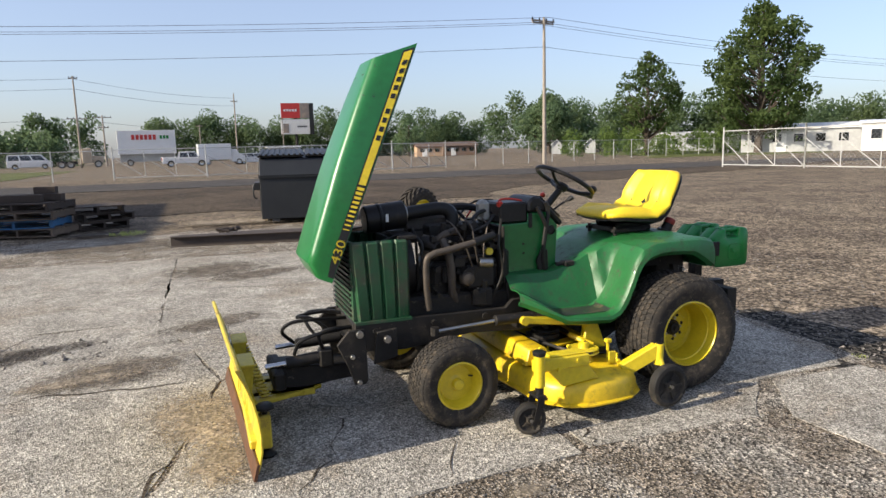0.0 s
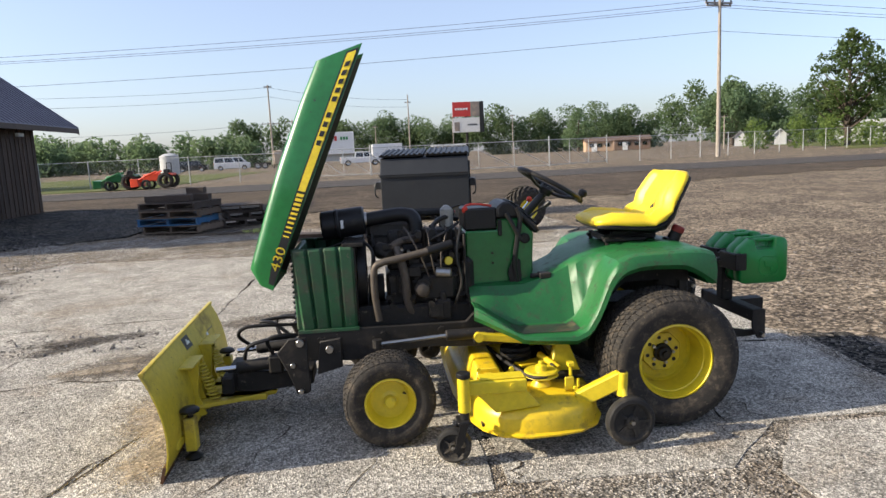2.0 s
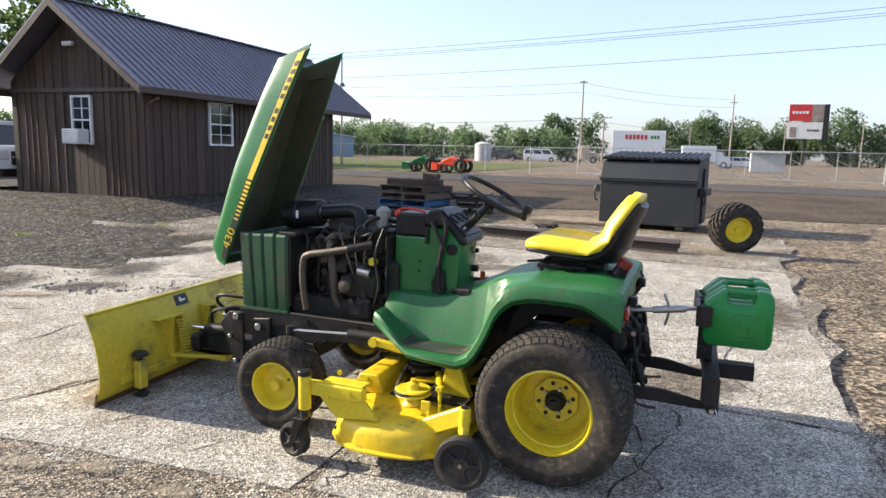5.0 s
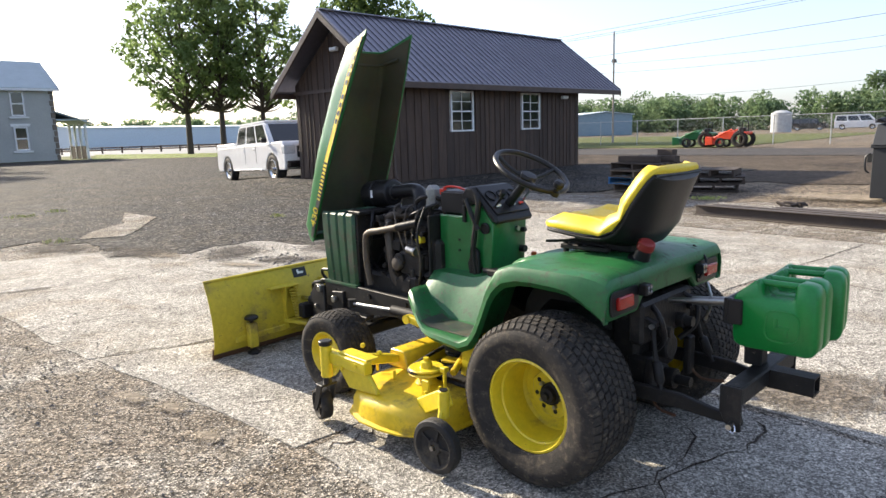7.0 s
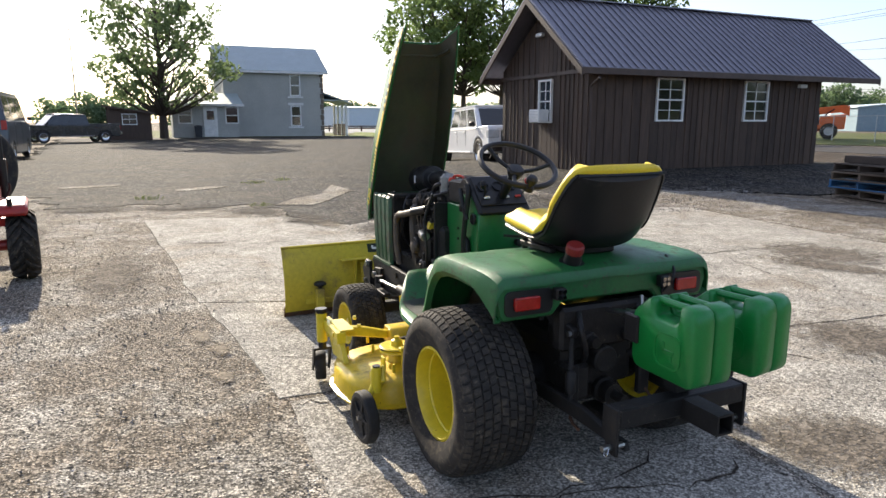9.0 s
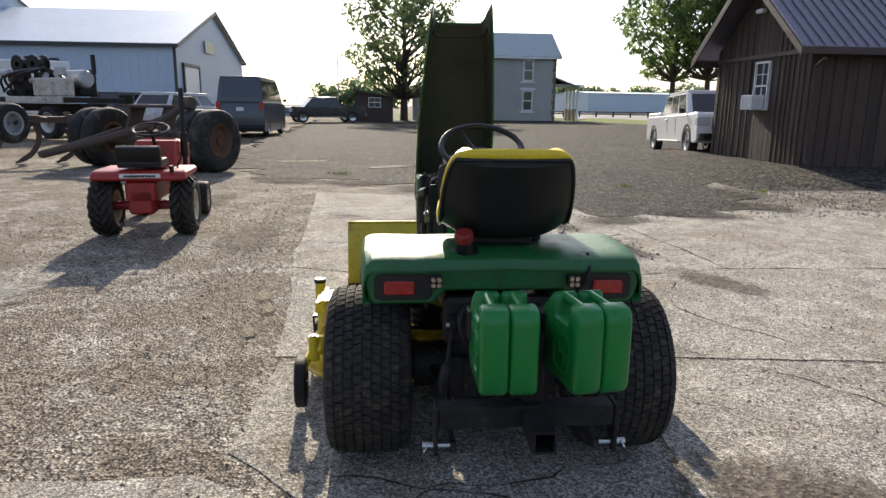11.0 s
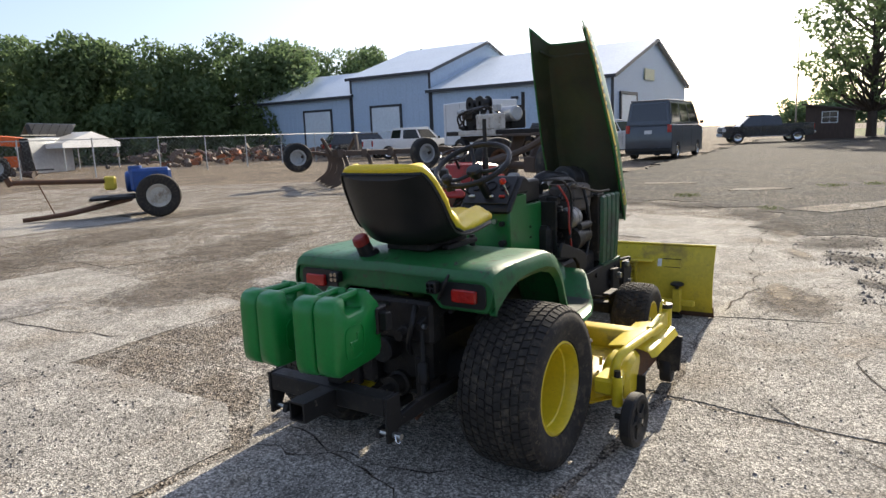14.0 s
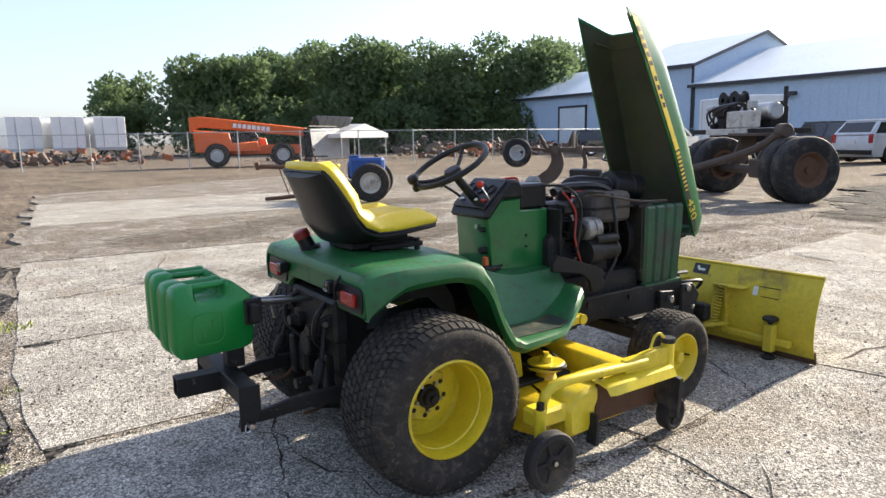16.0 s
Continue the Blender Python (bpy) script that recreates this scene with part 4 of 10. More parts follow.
for yc, zc, h in ((5.45, 3.75, 1.6), (5.45, 1.5, 1.55), (0.5, 1.6, 1.4)):
    window(house, 0.85 if yc > 1 else 0.6, h, pose(0.04, yc, zc, 0, 0, 90), WHITE, 1, 1, bar=0.02, fw=0.1)
    for dz, nm in ((h / 2 + 0.1, "lintel"), (-h / 2 - 0.08, "sill")):
        bm = B()
        box(bm, 0.06, yc, zc + dz, 0.14, 1.2 if yc > 1 else 0.9, 0.18 if dz > 0 else 0.12, 0.01)
        part(nm, bm, WHITE, house)
bm = B()
box(bm, 1.4, -1.6, 1.15, 2.8, 4.5, 2.3)
part("porch_room", bm, GREYBLOCK, house, "grey front room with a white door")
bm = B()
prism(bm, [(3.2, 2.25), (-0.05, 3.1), (-0.05, 3.0), (3.2, 2.15)], "y", -4.2, 1.0)
part("porch_roof", bm, SHINGLE, house, smooth=0)
bm = B()
box(bm, 3.2, -1.6, 2.18, 0.08, 5.3, 0.16)
part("fascia", bm, WHITE, house, smooth=0)
bm = B()
box(bm, 2.85, -1.3, 1.05, 0.08, 0.95, 2.0, 0.01)
d = part("door", bm, WHITE, house, "white front door with a glass light")
bm = B()
box(bm, 2.9, -1.3, 1.5, 0.02, 0.5, 0.6)
part("pane", bm, GLASS_DARK, d)
for yc in (-3.0, 0.2):
    window(house, 0.95, 1.15, pose(2.84, yc, 1.5, 0, 0, 90), WHITE, 1, 1, bar=0.02, fw=0.08)
bm = B()
prism(bm, [(0.2, 2.75), (-4.5, 2.75), (-4.5, 2.65), (0.2, 2.65)], "y", 7.7, 9.9)
prism(bm, [(7.6, 3.3), (10.0, 2.5), (10.0, 2.4), (7.6, 3.2)], "x", -4.4, 0.3)
part("side_porch_roof", bm, SHINGLE, house, smooth=0)
for k in range(4):
    bm = B()
    box(bm, -0.1 - 1.3 * k, 9.6, 1.2, 0.16, 0.16, 2.5)
    part("porch_post", bm, WHITE, house)
bm = B()
box(bm, -2.2, 9.6, 0.45, 4.3, 0.12, 0.9)
part("porch_rail", bm, DARKTRIM, house, smooth=0)
for k in range(12):
    bm = B()
    box(bm, 0.02, 7.62 - 0.04 * (k % 2), 0.2 + 0.4 * k, 0.06, 0.22 + 0.08 * (k % 2), 0.36, 0.02)
    part("corner_stone", bm, TANSTONE, house)
bin_ = thing("rubbish_bin", -58.5, 3.3, 0, 0, "dark wheeled rubbish bin by the porch", "bin")
bm = B()
loft(bm, [[(-0.22, -0.25, 0.05), (0.22, -0.25, 0.05), (0.22, 0.25, 0.05), (-0.22, 0.25, 0.05)], [(-0.3, -0.3, 0.95), (0.3, -0.3, 0.95), (0.3, 0.3, 0.95), (-0.3, 0.3, 0.95)]])
part("body", bm, DARKTRIM_BLUE, bin_)
bm = B()
prism(bm, [(-0.33, 0.96), (-0.33, 1.0), (0.0, 1.05), (0.33, 1.0), (0.33, 0.96)], "x", -0.33, 0.33, 0.01)
part("lid", bm, DARKTRIM_BLUE, bin_)
hut = thing("garden_hut", -52, -1.9, 0, 0, "small dark wooden hut with one window", "hut")
bm = B()
prism(bm, [(-1.5, 0), (1.45, 0), (1.45, 1.95), (-1.5, 2.35)], "x", -2.4, 0)
part("wall", bm, DARKWOOD, hut, smooth=0)
bm = B()
prism(bm, [(-1.75, 2.5), (1.7, 1.97), (1.7, 1.87), (-1.75, 2.4)], "x", -2.7, 0.35)
part("roof", bm, DARKTRIM, hut, smooth=0)
window(hut, 1.0, 0.8, pose(0.02, 0.0, 1.5, 0, 0, 90), WHITE, 2, 1)


# ---- trees ----
def leaf_mat(name, lo, hi):
    m, nt, p, co = start_mat(name)
    g = nt.nodes.new("ShaderNodeNewGeometry")
    c = mixnode(nt, g.outputs["Random Per Island"], lo, hi)
    # whole crowns differ: some yellower, some fresher
    c = mixnode(nt, math_node(nt, "MULTIPLY", noise_node(nt, co, 0.16, 2), 0.7), c, (hi[0] * 1.25, hi[1] * 1.1, hi[2] * 0.9))
    nt.links.new(c, p.inputs["Base Color"])
    p.inputs["Roughness"].default_value = 0.7
    p.inputs["Specular IOR Level"].default_value = 0.25
    tr = nt.nodes.new("ShaderNodeBsdfTranslucent")
    nt.links.new(mixnode(nt, 0.5, c, tuple(min(1, v * 1.8) for v in hi)), tr.inputs[0])
    mx = nt.nodes.new("ShaderNodeMixShader")
    mx.inputs[0].default_value = 0.5
    nt.links.new(p.outputs[0], mx.inputs[1])
    nt.links.new(tr.outputs[0], mx.inputs[2])
    nt.links.new(mx.outputs[0], nt.nodes["Material Output"].inputs[0])
    return m


LEAF = leaf_mat("tree_leaves", (0.05, 0.095, 0.024), (0.12, 0.18, 0.05))
# colour raised to carry the backlight and haze on the shade trees
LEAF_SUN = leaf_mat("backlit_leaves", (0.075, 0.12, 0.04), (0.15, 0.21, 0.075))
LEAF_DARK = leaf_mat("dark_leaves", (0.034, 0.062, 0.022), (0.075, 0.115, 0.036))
# wood leaf colour is lightened to stand for haze
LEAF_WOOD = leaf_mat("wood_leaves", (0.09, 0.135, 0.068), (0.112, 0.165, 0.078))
# paler and greyer leaf colour, with the haze before the house mixed in
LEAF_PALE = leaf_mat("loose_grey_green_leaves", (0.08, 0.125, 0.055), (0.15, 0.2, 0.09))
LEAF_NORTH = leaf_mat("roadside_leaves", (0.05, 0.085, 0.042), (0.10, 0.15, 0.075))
# distance haze is put into this leaf colour
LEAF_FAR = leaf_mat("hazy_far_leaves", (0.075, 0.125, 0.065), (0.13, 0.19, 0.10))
BARK = mat("bark", (0.085, 0.065, 0.05), 0.9, col2=(0.05, 0.04, 0.032), scale=6, fine=20, bump=0.5)


def leaf_cloud(blobs, per, size, seed, fill=0.35):
    """Leaf clumps on and in uneven blobs (x, y, z, rx, rz): small bent quads."""
    rng = np.random.default_rng(seed)
    vs, fs = [], []
    for bx, by, bz, rx, rz in blobs:
        n = max(8, int(per * rx * rx))
        d = rng.normal(size=(n, 3))
        d /= np.linalg.norm(d, axis=1)[:, None]
        r = np.where(rng.random(n) < fill, rng.random(n) ** 0.5, rng.uniform(0.78, 1.12, n))
        c = d * r[:, None] * (rx, rx, rz) + (bx, by, bz)
        for k in range(n):
            u = rng.normal(size=3)
            u /= np.linalg.norm(u)
            v = np.cross(u, d[k] + rng.normal(size=3) * 0.6)
            v /= np.linalg.norm(v) + 1e-9
            s = size * rng.uniform(0.6, 1.4)
            w = np.cross(u, v) * s * 0.25
            i = len(vs)
            vs += [c[k] - u * s, c[k] - v * s * 0.55 + w, c[k] + u * s, c[k] + v * s * 0.55 + w]
            fs += [(i, i + 1, i + 2), (i, i + 2, i + 3)]
    return vs, fs


def tree(x, y, h, r, seed, label, trunk=0.22, base=0.3, blobs=26, per=60, size=0.2, material=None, lean=0.0, name="tree", group="", wide=1.0, airy=1.0, clear=0.12):
    """A tapered trunk with limbs and a crown of leaf clumps round their ends."""
    rng = random.Random(seed)
    t = thing(name, x, y, 0, 0, label, "tree", group)
    bm = B()
    top = Vector((lean, rng.uniform(-0.4, 0.4), h * 0.86))
    mid = Vector((lean * 0.4, rng.uniform(-0.3, 0.3), h * 0.45))
    tube(bm, [(0, 0, -0.1), tuple(mid * 0.5), tuple(mid), tuple(top)], lambda q: trunk * (1.15 - q) + 0.02, 9, 5)
    cl = []
    for k in range(blobs):
        q = base + (1 - base) * (k + 0.5) / blobs
        prof = math.sin(math.pi * min(1, (q - base * 0.75) / (1 - base * 0.75)) ** 0.75) ** 0.7
        a = k * 2.4 + rng.uniform(-0.5, 0.5)
        rad = r * prof * rng.uniform(0.35, 0.95) * wide
        p = Vector((lean * q + rad * math.cos(a), rad * math.sin(a), h * (q * 0.93 + rng.uniform(-0.02, 0.04))))
        s = r * rng.uniform(0.24, 0.42) * (0.5 + 0.5 * prof) * airy
        cl.append((p.x, p.y, p.z, s, s * rng.uniform(0.6, 0.9)))
        z0 = max(h * clear, p.z - rad * 0.8 - 0.3)
        f = min(1, z0 / (h * 0.86))
        s0 = Vector((lean * f, 0, z0))
        tube(bm, [tuple(s0), tuple(s0.lerp(p, 0.55) + Vector((0, 0, -0.1 * rad))), tuple(p)], lambda q, w=trunk * 0.34 * (1.2 - f): w * (1.1 - q) + 0.008, 5, 3)
    part("trunk", bm, BARK, t)
    vs, fs = leaf_cloud(cl, per, size, seed)
    o = raw("crown", vs, fs, material or LEAF)
    o.parent = t
    return t


def tree_line(name, label, pts, seed, material, size=0.7, per=5, name_kind="stuff"):
    """A far wood as one mass of leaf clumps; pts: (x, y, height, radius)."""
    rng = random.Random(seed)
    cl = []
    for x, y, h, r in pts:
        for k in range(9):
            a, q = rng.uniform(0, math.tau), rng.random()
            rr = r * rng.uniform(0.1, 0.75) * math.sin(math.pi * (0.25 + 0.7 * q))
            s = r * rng.uniform(0.35, 0.55)
            cl.append((x + rr * math.cos(a), y + rr * math.sin(a), max(s * 0.6, h * (0.12 + 0.78 * q)), s, s * 0.85))
    vs, fs = leaf_cloud(cl, per, size, seed, 0.2)
    return tagged(raw(name, vs, fs, material), label, "trees", "", name_kind)


def spread(x0, y0, x1, y1, n, h0, h1, r, seed):
    rng = random.Random(seed)
    return [(x0 + (x1 - x0) * (k + 0.5) / n + rng.uniform(-2, 2), y0 + (y1 - y0) * (k + 0.5) / n + rng.uniform(-3, 3), rng.uniform(h0, h1), r * rng.uniform(0.75, 1.25)) for k in range(n)]


tree(-56.3, 0.5, 15.2, 6.0, 11, "broad-leaved tree with loose foliage before the grey house", 0.3, 0.17, 130, 80, 0.19, LEAF_PALE, wide=1.0, airy=0.46)
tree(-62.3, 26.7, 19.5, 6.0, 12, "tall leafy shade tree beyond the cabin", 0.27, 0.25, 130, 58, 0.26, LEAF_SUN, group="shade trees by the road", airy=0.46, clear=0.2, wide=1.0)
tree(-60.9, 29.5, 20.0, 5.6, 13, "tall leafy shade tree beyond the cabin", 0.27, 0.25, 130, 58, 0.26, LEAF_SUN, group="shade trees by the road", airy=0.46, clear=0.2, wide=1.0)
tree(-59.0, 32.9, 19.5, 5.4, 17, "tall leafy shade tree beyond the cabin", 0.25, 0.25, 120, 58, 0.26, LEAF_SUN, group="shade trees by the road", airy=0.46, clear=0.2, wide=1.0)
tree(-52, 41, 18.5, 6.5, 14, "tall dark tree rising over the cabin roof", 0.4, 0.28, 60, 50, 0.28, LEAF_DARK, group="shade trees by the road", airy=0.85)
tree(58.5, 56, 17.6, 5.8, 15, "tall uneven cottonwood by the yard fence", 0.4, 0.12, 120, 92, 0.22, LEAF_DARK, wide=1.05, airy=0.64)
tree(50, 65, 12.6, 4.3, 16, "slender tree with open branches", 0.3, 0.26, 90, 88, 0.21, LEAF_DARK, airy=0.6)


# ---- garden tractor; x=0 is the rear axle, the front lies towards -x ----
tractor = thing("garden_tractor", 0, 0, 0, 0, "green and yellow garden tractor with raised hood, mower deck and blade", "tractor")


def lerp_table(table, x):
    if x <= table[0][0]:
        return table[0][1]
    for (a, u), (b, v) in zip(table, table[1:]):
        if x <= b:
            return u + (v - u) * (x - a) / (b - a)
    return table[-1][1]


# wheels: axis along y, the outer face towards -y
def tyre_mesh(R, W, rim_r, lug_rows, lug_n, lug_h, n=72):
    bm = B()
    h = W / 2
    prof = [(-h * 0.62, rim_r), (-h * 0.86, rim_r + 0.012), (-h, R * 0.78), (-h * 0.985, R * 0.87), (-h * 0.9, R * 0.945), (-h * 0.72, R * 0.985), (-h * 0.35, R), (0, R * 1.003),
            (h * 0.35, R), (h * 0.72, R * 0.985), (h * 0.9, R * 0.945), (h * 0.985, R * 0.87), (h, R * 0.78), (h * 0.86, rim_r + 0.012), (h * 0.62, rim_r)]
    lathe(bm, (0, 0, 0), (0, 1, 0), prof, n, close=True)
    return bm


def tread_mesh(R, W, rows, count, lug_h, slant=0.5, gap=0.24):
    """Staggered turf lugs, each a low block that follows the tyre's round."""
    bm = B()
    h = W / 2
    rw = 2 * h * 0.94 / rows

    def rad(y):
        a = abs(y) / h
        return R * (1.003 - 0.004 * (a / 0.35) if a < 0.35 else (1 - 0.015 * (a - 0.35) / 0.37 if a < 0.72 else 0.985 - 0.06 * (a - 0.72) / 0.22))
    for r in range(rows):
        yc = -h * 0.94 + (r + 0.5) * rw
        half = count if abs(yc) < h * 0.7 else count
        for k in range(half):
            a0 = (k + 0.5 * (r % 2)) / half * math.tau
            da = math.tau / half * (1 - gap) / 2
            lo, hi = [], []
            for sy, sa in ((-1, -1), (1, -1), (1, 1), (-1, 1)):
                yy = yc + sy * rw * 0.43
                ang = a0 + sa * da + slant * (1 if yc < 0 else -1) * sy * da * 0.8
                rr = rad(yy)
                lo.append(bm.verts.new((math.cos(ang) * (rr - 0.004), yy, math.sin(ang) * (rr - 0.004))))
                hi.append(bm.verts.new((math.cos(a0 + (ang - a0) * 0.86) * (rr + lug_h), yc + (yy - yc) * 0.88, math.sin(a0 + (ang - a0) * 0.86) * (rr + lug_h))))
            bm.faces.new(hi)
            ring_faces(bm, lo, hi)
    return bm


def rear_wheel(parent, m):
    bm = B()
    lathe(bm, (0, 0, 0), (0, 1, 0), [(-0.128, 0.172), (-0.125, 0.181), (-0.112, 0.184), (-0.108, 0.172), (-0.09, 0.167), (-0.05, 0.162), (0.02, 0.159), (0.09, 0.164), (0.115, 0.175), (0.125, 0.181), (0.118, 0.162), (0.09, 0.154), (0.07, 0.152), (0.064, 0.142),
                                     (0.057, 0.11), (0.054, 0.04), (0.048, 0.04), (0.050, 0.108), (0.051, 0.140), (0.038, 0.150), (-0.045, 0.153), (-0.075, 0.157), (-0.08, 0.162), (-0.12, 0.168)], 56, True)
    w = part("rear_wheel", bm, YELLOW, parent, "yellow dished steel wheel with turf tyre")
    w.matrix_basis = m
    bm = B()
    prism(bm, [(0.102 * math.cos(math.tau * (k + 0.5) / 8), 0.102 * math.sin(math.tau * (k + 0.5) / 8)) for k in range(8)], "y", 0.032, 0.049, 0.003)
    boss = part("wheel_plate", bm, YELLOW, w)
    for k in range(8):
        a = math.tau * (k + 0.25) / 8
        bm = B()
        cyl(bm, (0.074 * math.cos(a), 0.0305, 0.074 * math.sin(a)), (0.074 * math.cos(a), 0.033, 0.074 * math.sin(a)), 0.0095, n=12)
        part("slot", bm, PLASTIC, w)
    bm = B()
    lathe(bm, (0, -0.02, 0), (0, 0.06, 0), [(0, 0), (0, 0.014), (0.012, 0.016), (0.014, 0.03), (0.03, 0.036), (0.034, 0.044), (0.08, 0.046)], 20)
    part("hub", bm, BLACK, w, "greasy black hub")
    for k in range(5):
        a = math.tau * k / 5
        bm = B()
        cyl(bm, (0.054 * math.cos(a), 0.016, 0.054 * math.sin(a)), (0.054 * math.cos(a), 0.034, 0.054 * math.sin(a)), 0.008, n=6)
        part("wheel_bolt", bm, STEEL, w)
    part("tyre", tyre_mesh(0.314, 0.30, 0.172, 0, 0, 0), RUBBER, w, "dusty black turf tyre", 50)
    part("tread", tread_mesh(0.314, 0.30, 9, 60, 0.008, 0.3, 0.15), RUBBER, w, smooth=0)
    return w


def front_wheel(parent, m):
    bm = B()
    lathe(bm, (0, 0, 0), (0, 1, 0), [(-0.082, 0.106), (-0.08, 0.114), (-0.07, 0.116), (-0.066, 0.103), (-0.04, 0.098), (0.03, 0.095), (0.075, 0.108), (0.08, 0.114), (0.07, 0.09), (-0.02, 0.085), (-0.028, 0.04), (-0.034, 0.04), (-0.03, 0.084), (-0.05, 0.094), (-0.076, 0.102)], 40, True)
    w = part("front_wheel", bm, YELLOW, parent, "yellow steel wheel with turf tyre")
    w.matrix_basis = m
    bm = B()
    lathe(bm, (0, -0.07, 0), (0, 0.02, 0), [(0, 0), (0, 0.022), (0.004, 0.026), (0.03, 0.028), (0.036, 0.042), (0.05, 0.045)], 20)
    part("hub_cap", bm, YELLOW, w)
    bm = B()
    cyl(bm, (0.062, -0.04, 0.03), (0.068, -0.062, 0.034), 0.005, n=6)
    part("valve", bm, PLASTIC, w)
    part("tyre", tyre_mesh(0.201, 0.19, 0.106, 0, 0, 0, 60), RUBBER, w, "dusty black turf tyre", 50)
    part("tread", tread_mesh(0.201, 0.19, 7, 48, 0.006, 0.3, 0.16), RUBBER, w, smooth=0)
    return w


REAR = Matrix.Diagonal((0.955, 1.0, 0.955, 1.0))
rear_wheel(tractor, pose(0, -0.455, 0.307) @ REAR)
rear_wheel(tractor, pose(0, 0.465, 0.307, 0, 20, 180) @ REAR)
front_wheel(tractor, pose(-1.29, -0.462, 0.206, 0, 0, 3))
front_wheel(tractor, pose(-1.31, 0.462, 0.206, 0, 30, 183))


# hood, tilted up round its front hinge
HE = [(0.0, (-1.80, 0.683)), (1.0, (-1.316, 1.80))]
HF = [(0.0, (-1.868, 0.712)), (0.05, (-1.905, 0.785)), (0.45, (-1.752, 1.228)), (0.75, (-1.622, 1.542)), (1.0, (-1.538, 1.727))]
HW = [(0.0, 0.232), (0.4, 0.224), (0.8, 0.185), (1.0, 0.157)]


def hood_pt(s, d, side, out=0.0):
    """A point of a hood side: d = 0 on its free edge, 1 on the front of the hood."""
    ex, ez = HE[0][1][0] + (HE[1][1][0] - HE[0][1][0]) * s, HE[0][1][1] + (HE[1][1][1] - HE[0][1][1]) * s
    fx, fz = lerp_table([(k, v[0]) for k, v in HF], s), lerp_table([(k, v[1]) for k, v in HF], s)
    w = lerp_table(HW, s) - 0.018 * d
    return Vector((ex + (fx - ex) * d, side * (w + out), ez + (fz - ez) * d))


def hood_row(s, inset=0.0):
    row = []
    for d in (0, 0.3, 0.55, 0.72):
        p = hood_pt(s, d, -1, -inset)
        row.append(p)
    f, e = hood_pt(s, 1, -1, -inset), hood_pt(s, 0, -1)
    u = (f - e).normalized()
    u.y = 0
    for dd, yy in ((0.84, 0.985), (0.93, 0.945), (0.985, 0.87), (1.0, 0.74), (1.012, 0.4), (1.015, 0.0)):
        p = hood_pt(s, dd, -1, -inset)
        p -= u * inset * (1 if dd > 0.9 else 0)
        row.append(Vector((p.x, p.y * yy, p.z)))
    return row + [Vector((p.x, -p.y, p.z)) for p in reversed(row[:-1])]


bm = B()
ss = [0.0, 0.02, 0.05, 0.1] + [0.1 + 0.9 * k / 14 for k in range(1, 15)]
skin(bm, [hood_row(s) for s in ss], 0.006)
hood = part("hood", bm, GREEN, tractor, "glossy green hood tilted up on its front hinge", 40)
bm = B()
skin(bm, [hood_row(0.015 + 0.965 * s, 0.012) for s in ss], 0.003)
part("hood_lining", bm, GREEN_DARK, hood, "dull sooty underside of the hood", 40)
bm = B()
bot = [p for p in hood_row(0.004, 0.004)]
vs = [bm.verts.new(p) for p in bot]
bm.faces.new(vs)
bmesh.ops.solidify(bm, geom=bm.faces[:], thickness=0.004)
part("nose_cap", bm, GREEN, hood)
bm = B()
tube(bm, [hood_pt(0.9, 0.3, -1, -0.02), hood_pt(0.9, 0.9, -1, -0.03), hood_pt(0.9, 0.95, 0, 0), hood_pt(0.9, 0.9, 1, -0.03), hood_pt(0.9, 0.3, 1, -0.02)], 0.009, 8, 4)
part("stiffener", bm, GREEN_DARK, hood)
DECAL_Y = mat("yellow_decal", (0.78, 0.6, 0.03), 0.35, scale=9, fine=60, bump=0.0)
DECAL_B = mat("black_decal", (0.012, 0.012, 0.012), 0.4, scale=9, fine=60, bump=0.0)


def decal(name, s0, s1, d0, d1, side, material, out):
    bm = B()
    n = max(1, int((s1 - s0) / 0.06))
    skin(bm, [[hood_pt(s0 + (s1 - s0) * k / n, d0, side, out), hood_pt(s0 + (s1 - s0) * k / n, d1, side, out)] for k in range(n + 1)], 0.0008)
    return part(name, bm, material, hood, smooth=0)


for side in (-1, 1):
    decal("decal_border", 0.02, 0.985, 0.035, 0.30, side, DECAL_B, 0.0045)
    decal("decal_stripe", 0.40, 0.975, 0.07, 0.265, side, DECAL_Y, 0.0062)
    for k in range(10):
        s = 0.39 - 0.019 * k
        decal("decal_bar", s - 0.012 + 0.0008 * k, s, 0.07, 0.265, side, DECAL_Y, 0.0062)
    # lettering on the stripe, as plain bars: a word of four and a word of five
    for k in range(9):
        s = 0.585 + 0.0375 * k + (0.028 if k > 3 else 0.0)
        decal("decal_mark", s, s + 0.021, 0.115, 0.225, side, DECAL_B, 0.0075)
    cu = bpy.data.curves.new("numerals", "FONT")
    cu.body, cu.size, cu.extrude, cu.align_x, cu.align_y = "430", 0.062, 0.0006, "CENTER", "CENTER"
    tob = bpy.data.objects.new("numerals_curve", cu)
    me = bpy.data.meshes.new_from_object(tob)
    bpy.data.objects.remove(tob)
    me.materials.append(DECAL_Y)
    num = new("numerals", me)
    num.parent = hood
    up = (hood_pt(0.2, 0.1, side) - hood_pt(0.1, 0.1, side)).normalized()
    nrm = Vector((0, side, 0))
    xdir = up if side < 0 else -up
    ydir = nrm.cross(xdir)
    c = hood_pt(0.125, 0.165, side, 0.0085)
    num.matrix_basis = Matrix(((xdir.x, ydir.x, nrm.x, c.x), (xdir.y, ydir.y, nrm.y, c.y), (xdir.z, ydir.z, nrm.z, c.z), (0, 0, 0, 1))) @ Matrix.Diagonal((1.25, 1.0, 1, 1))

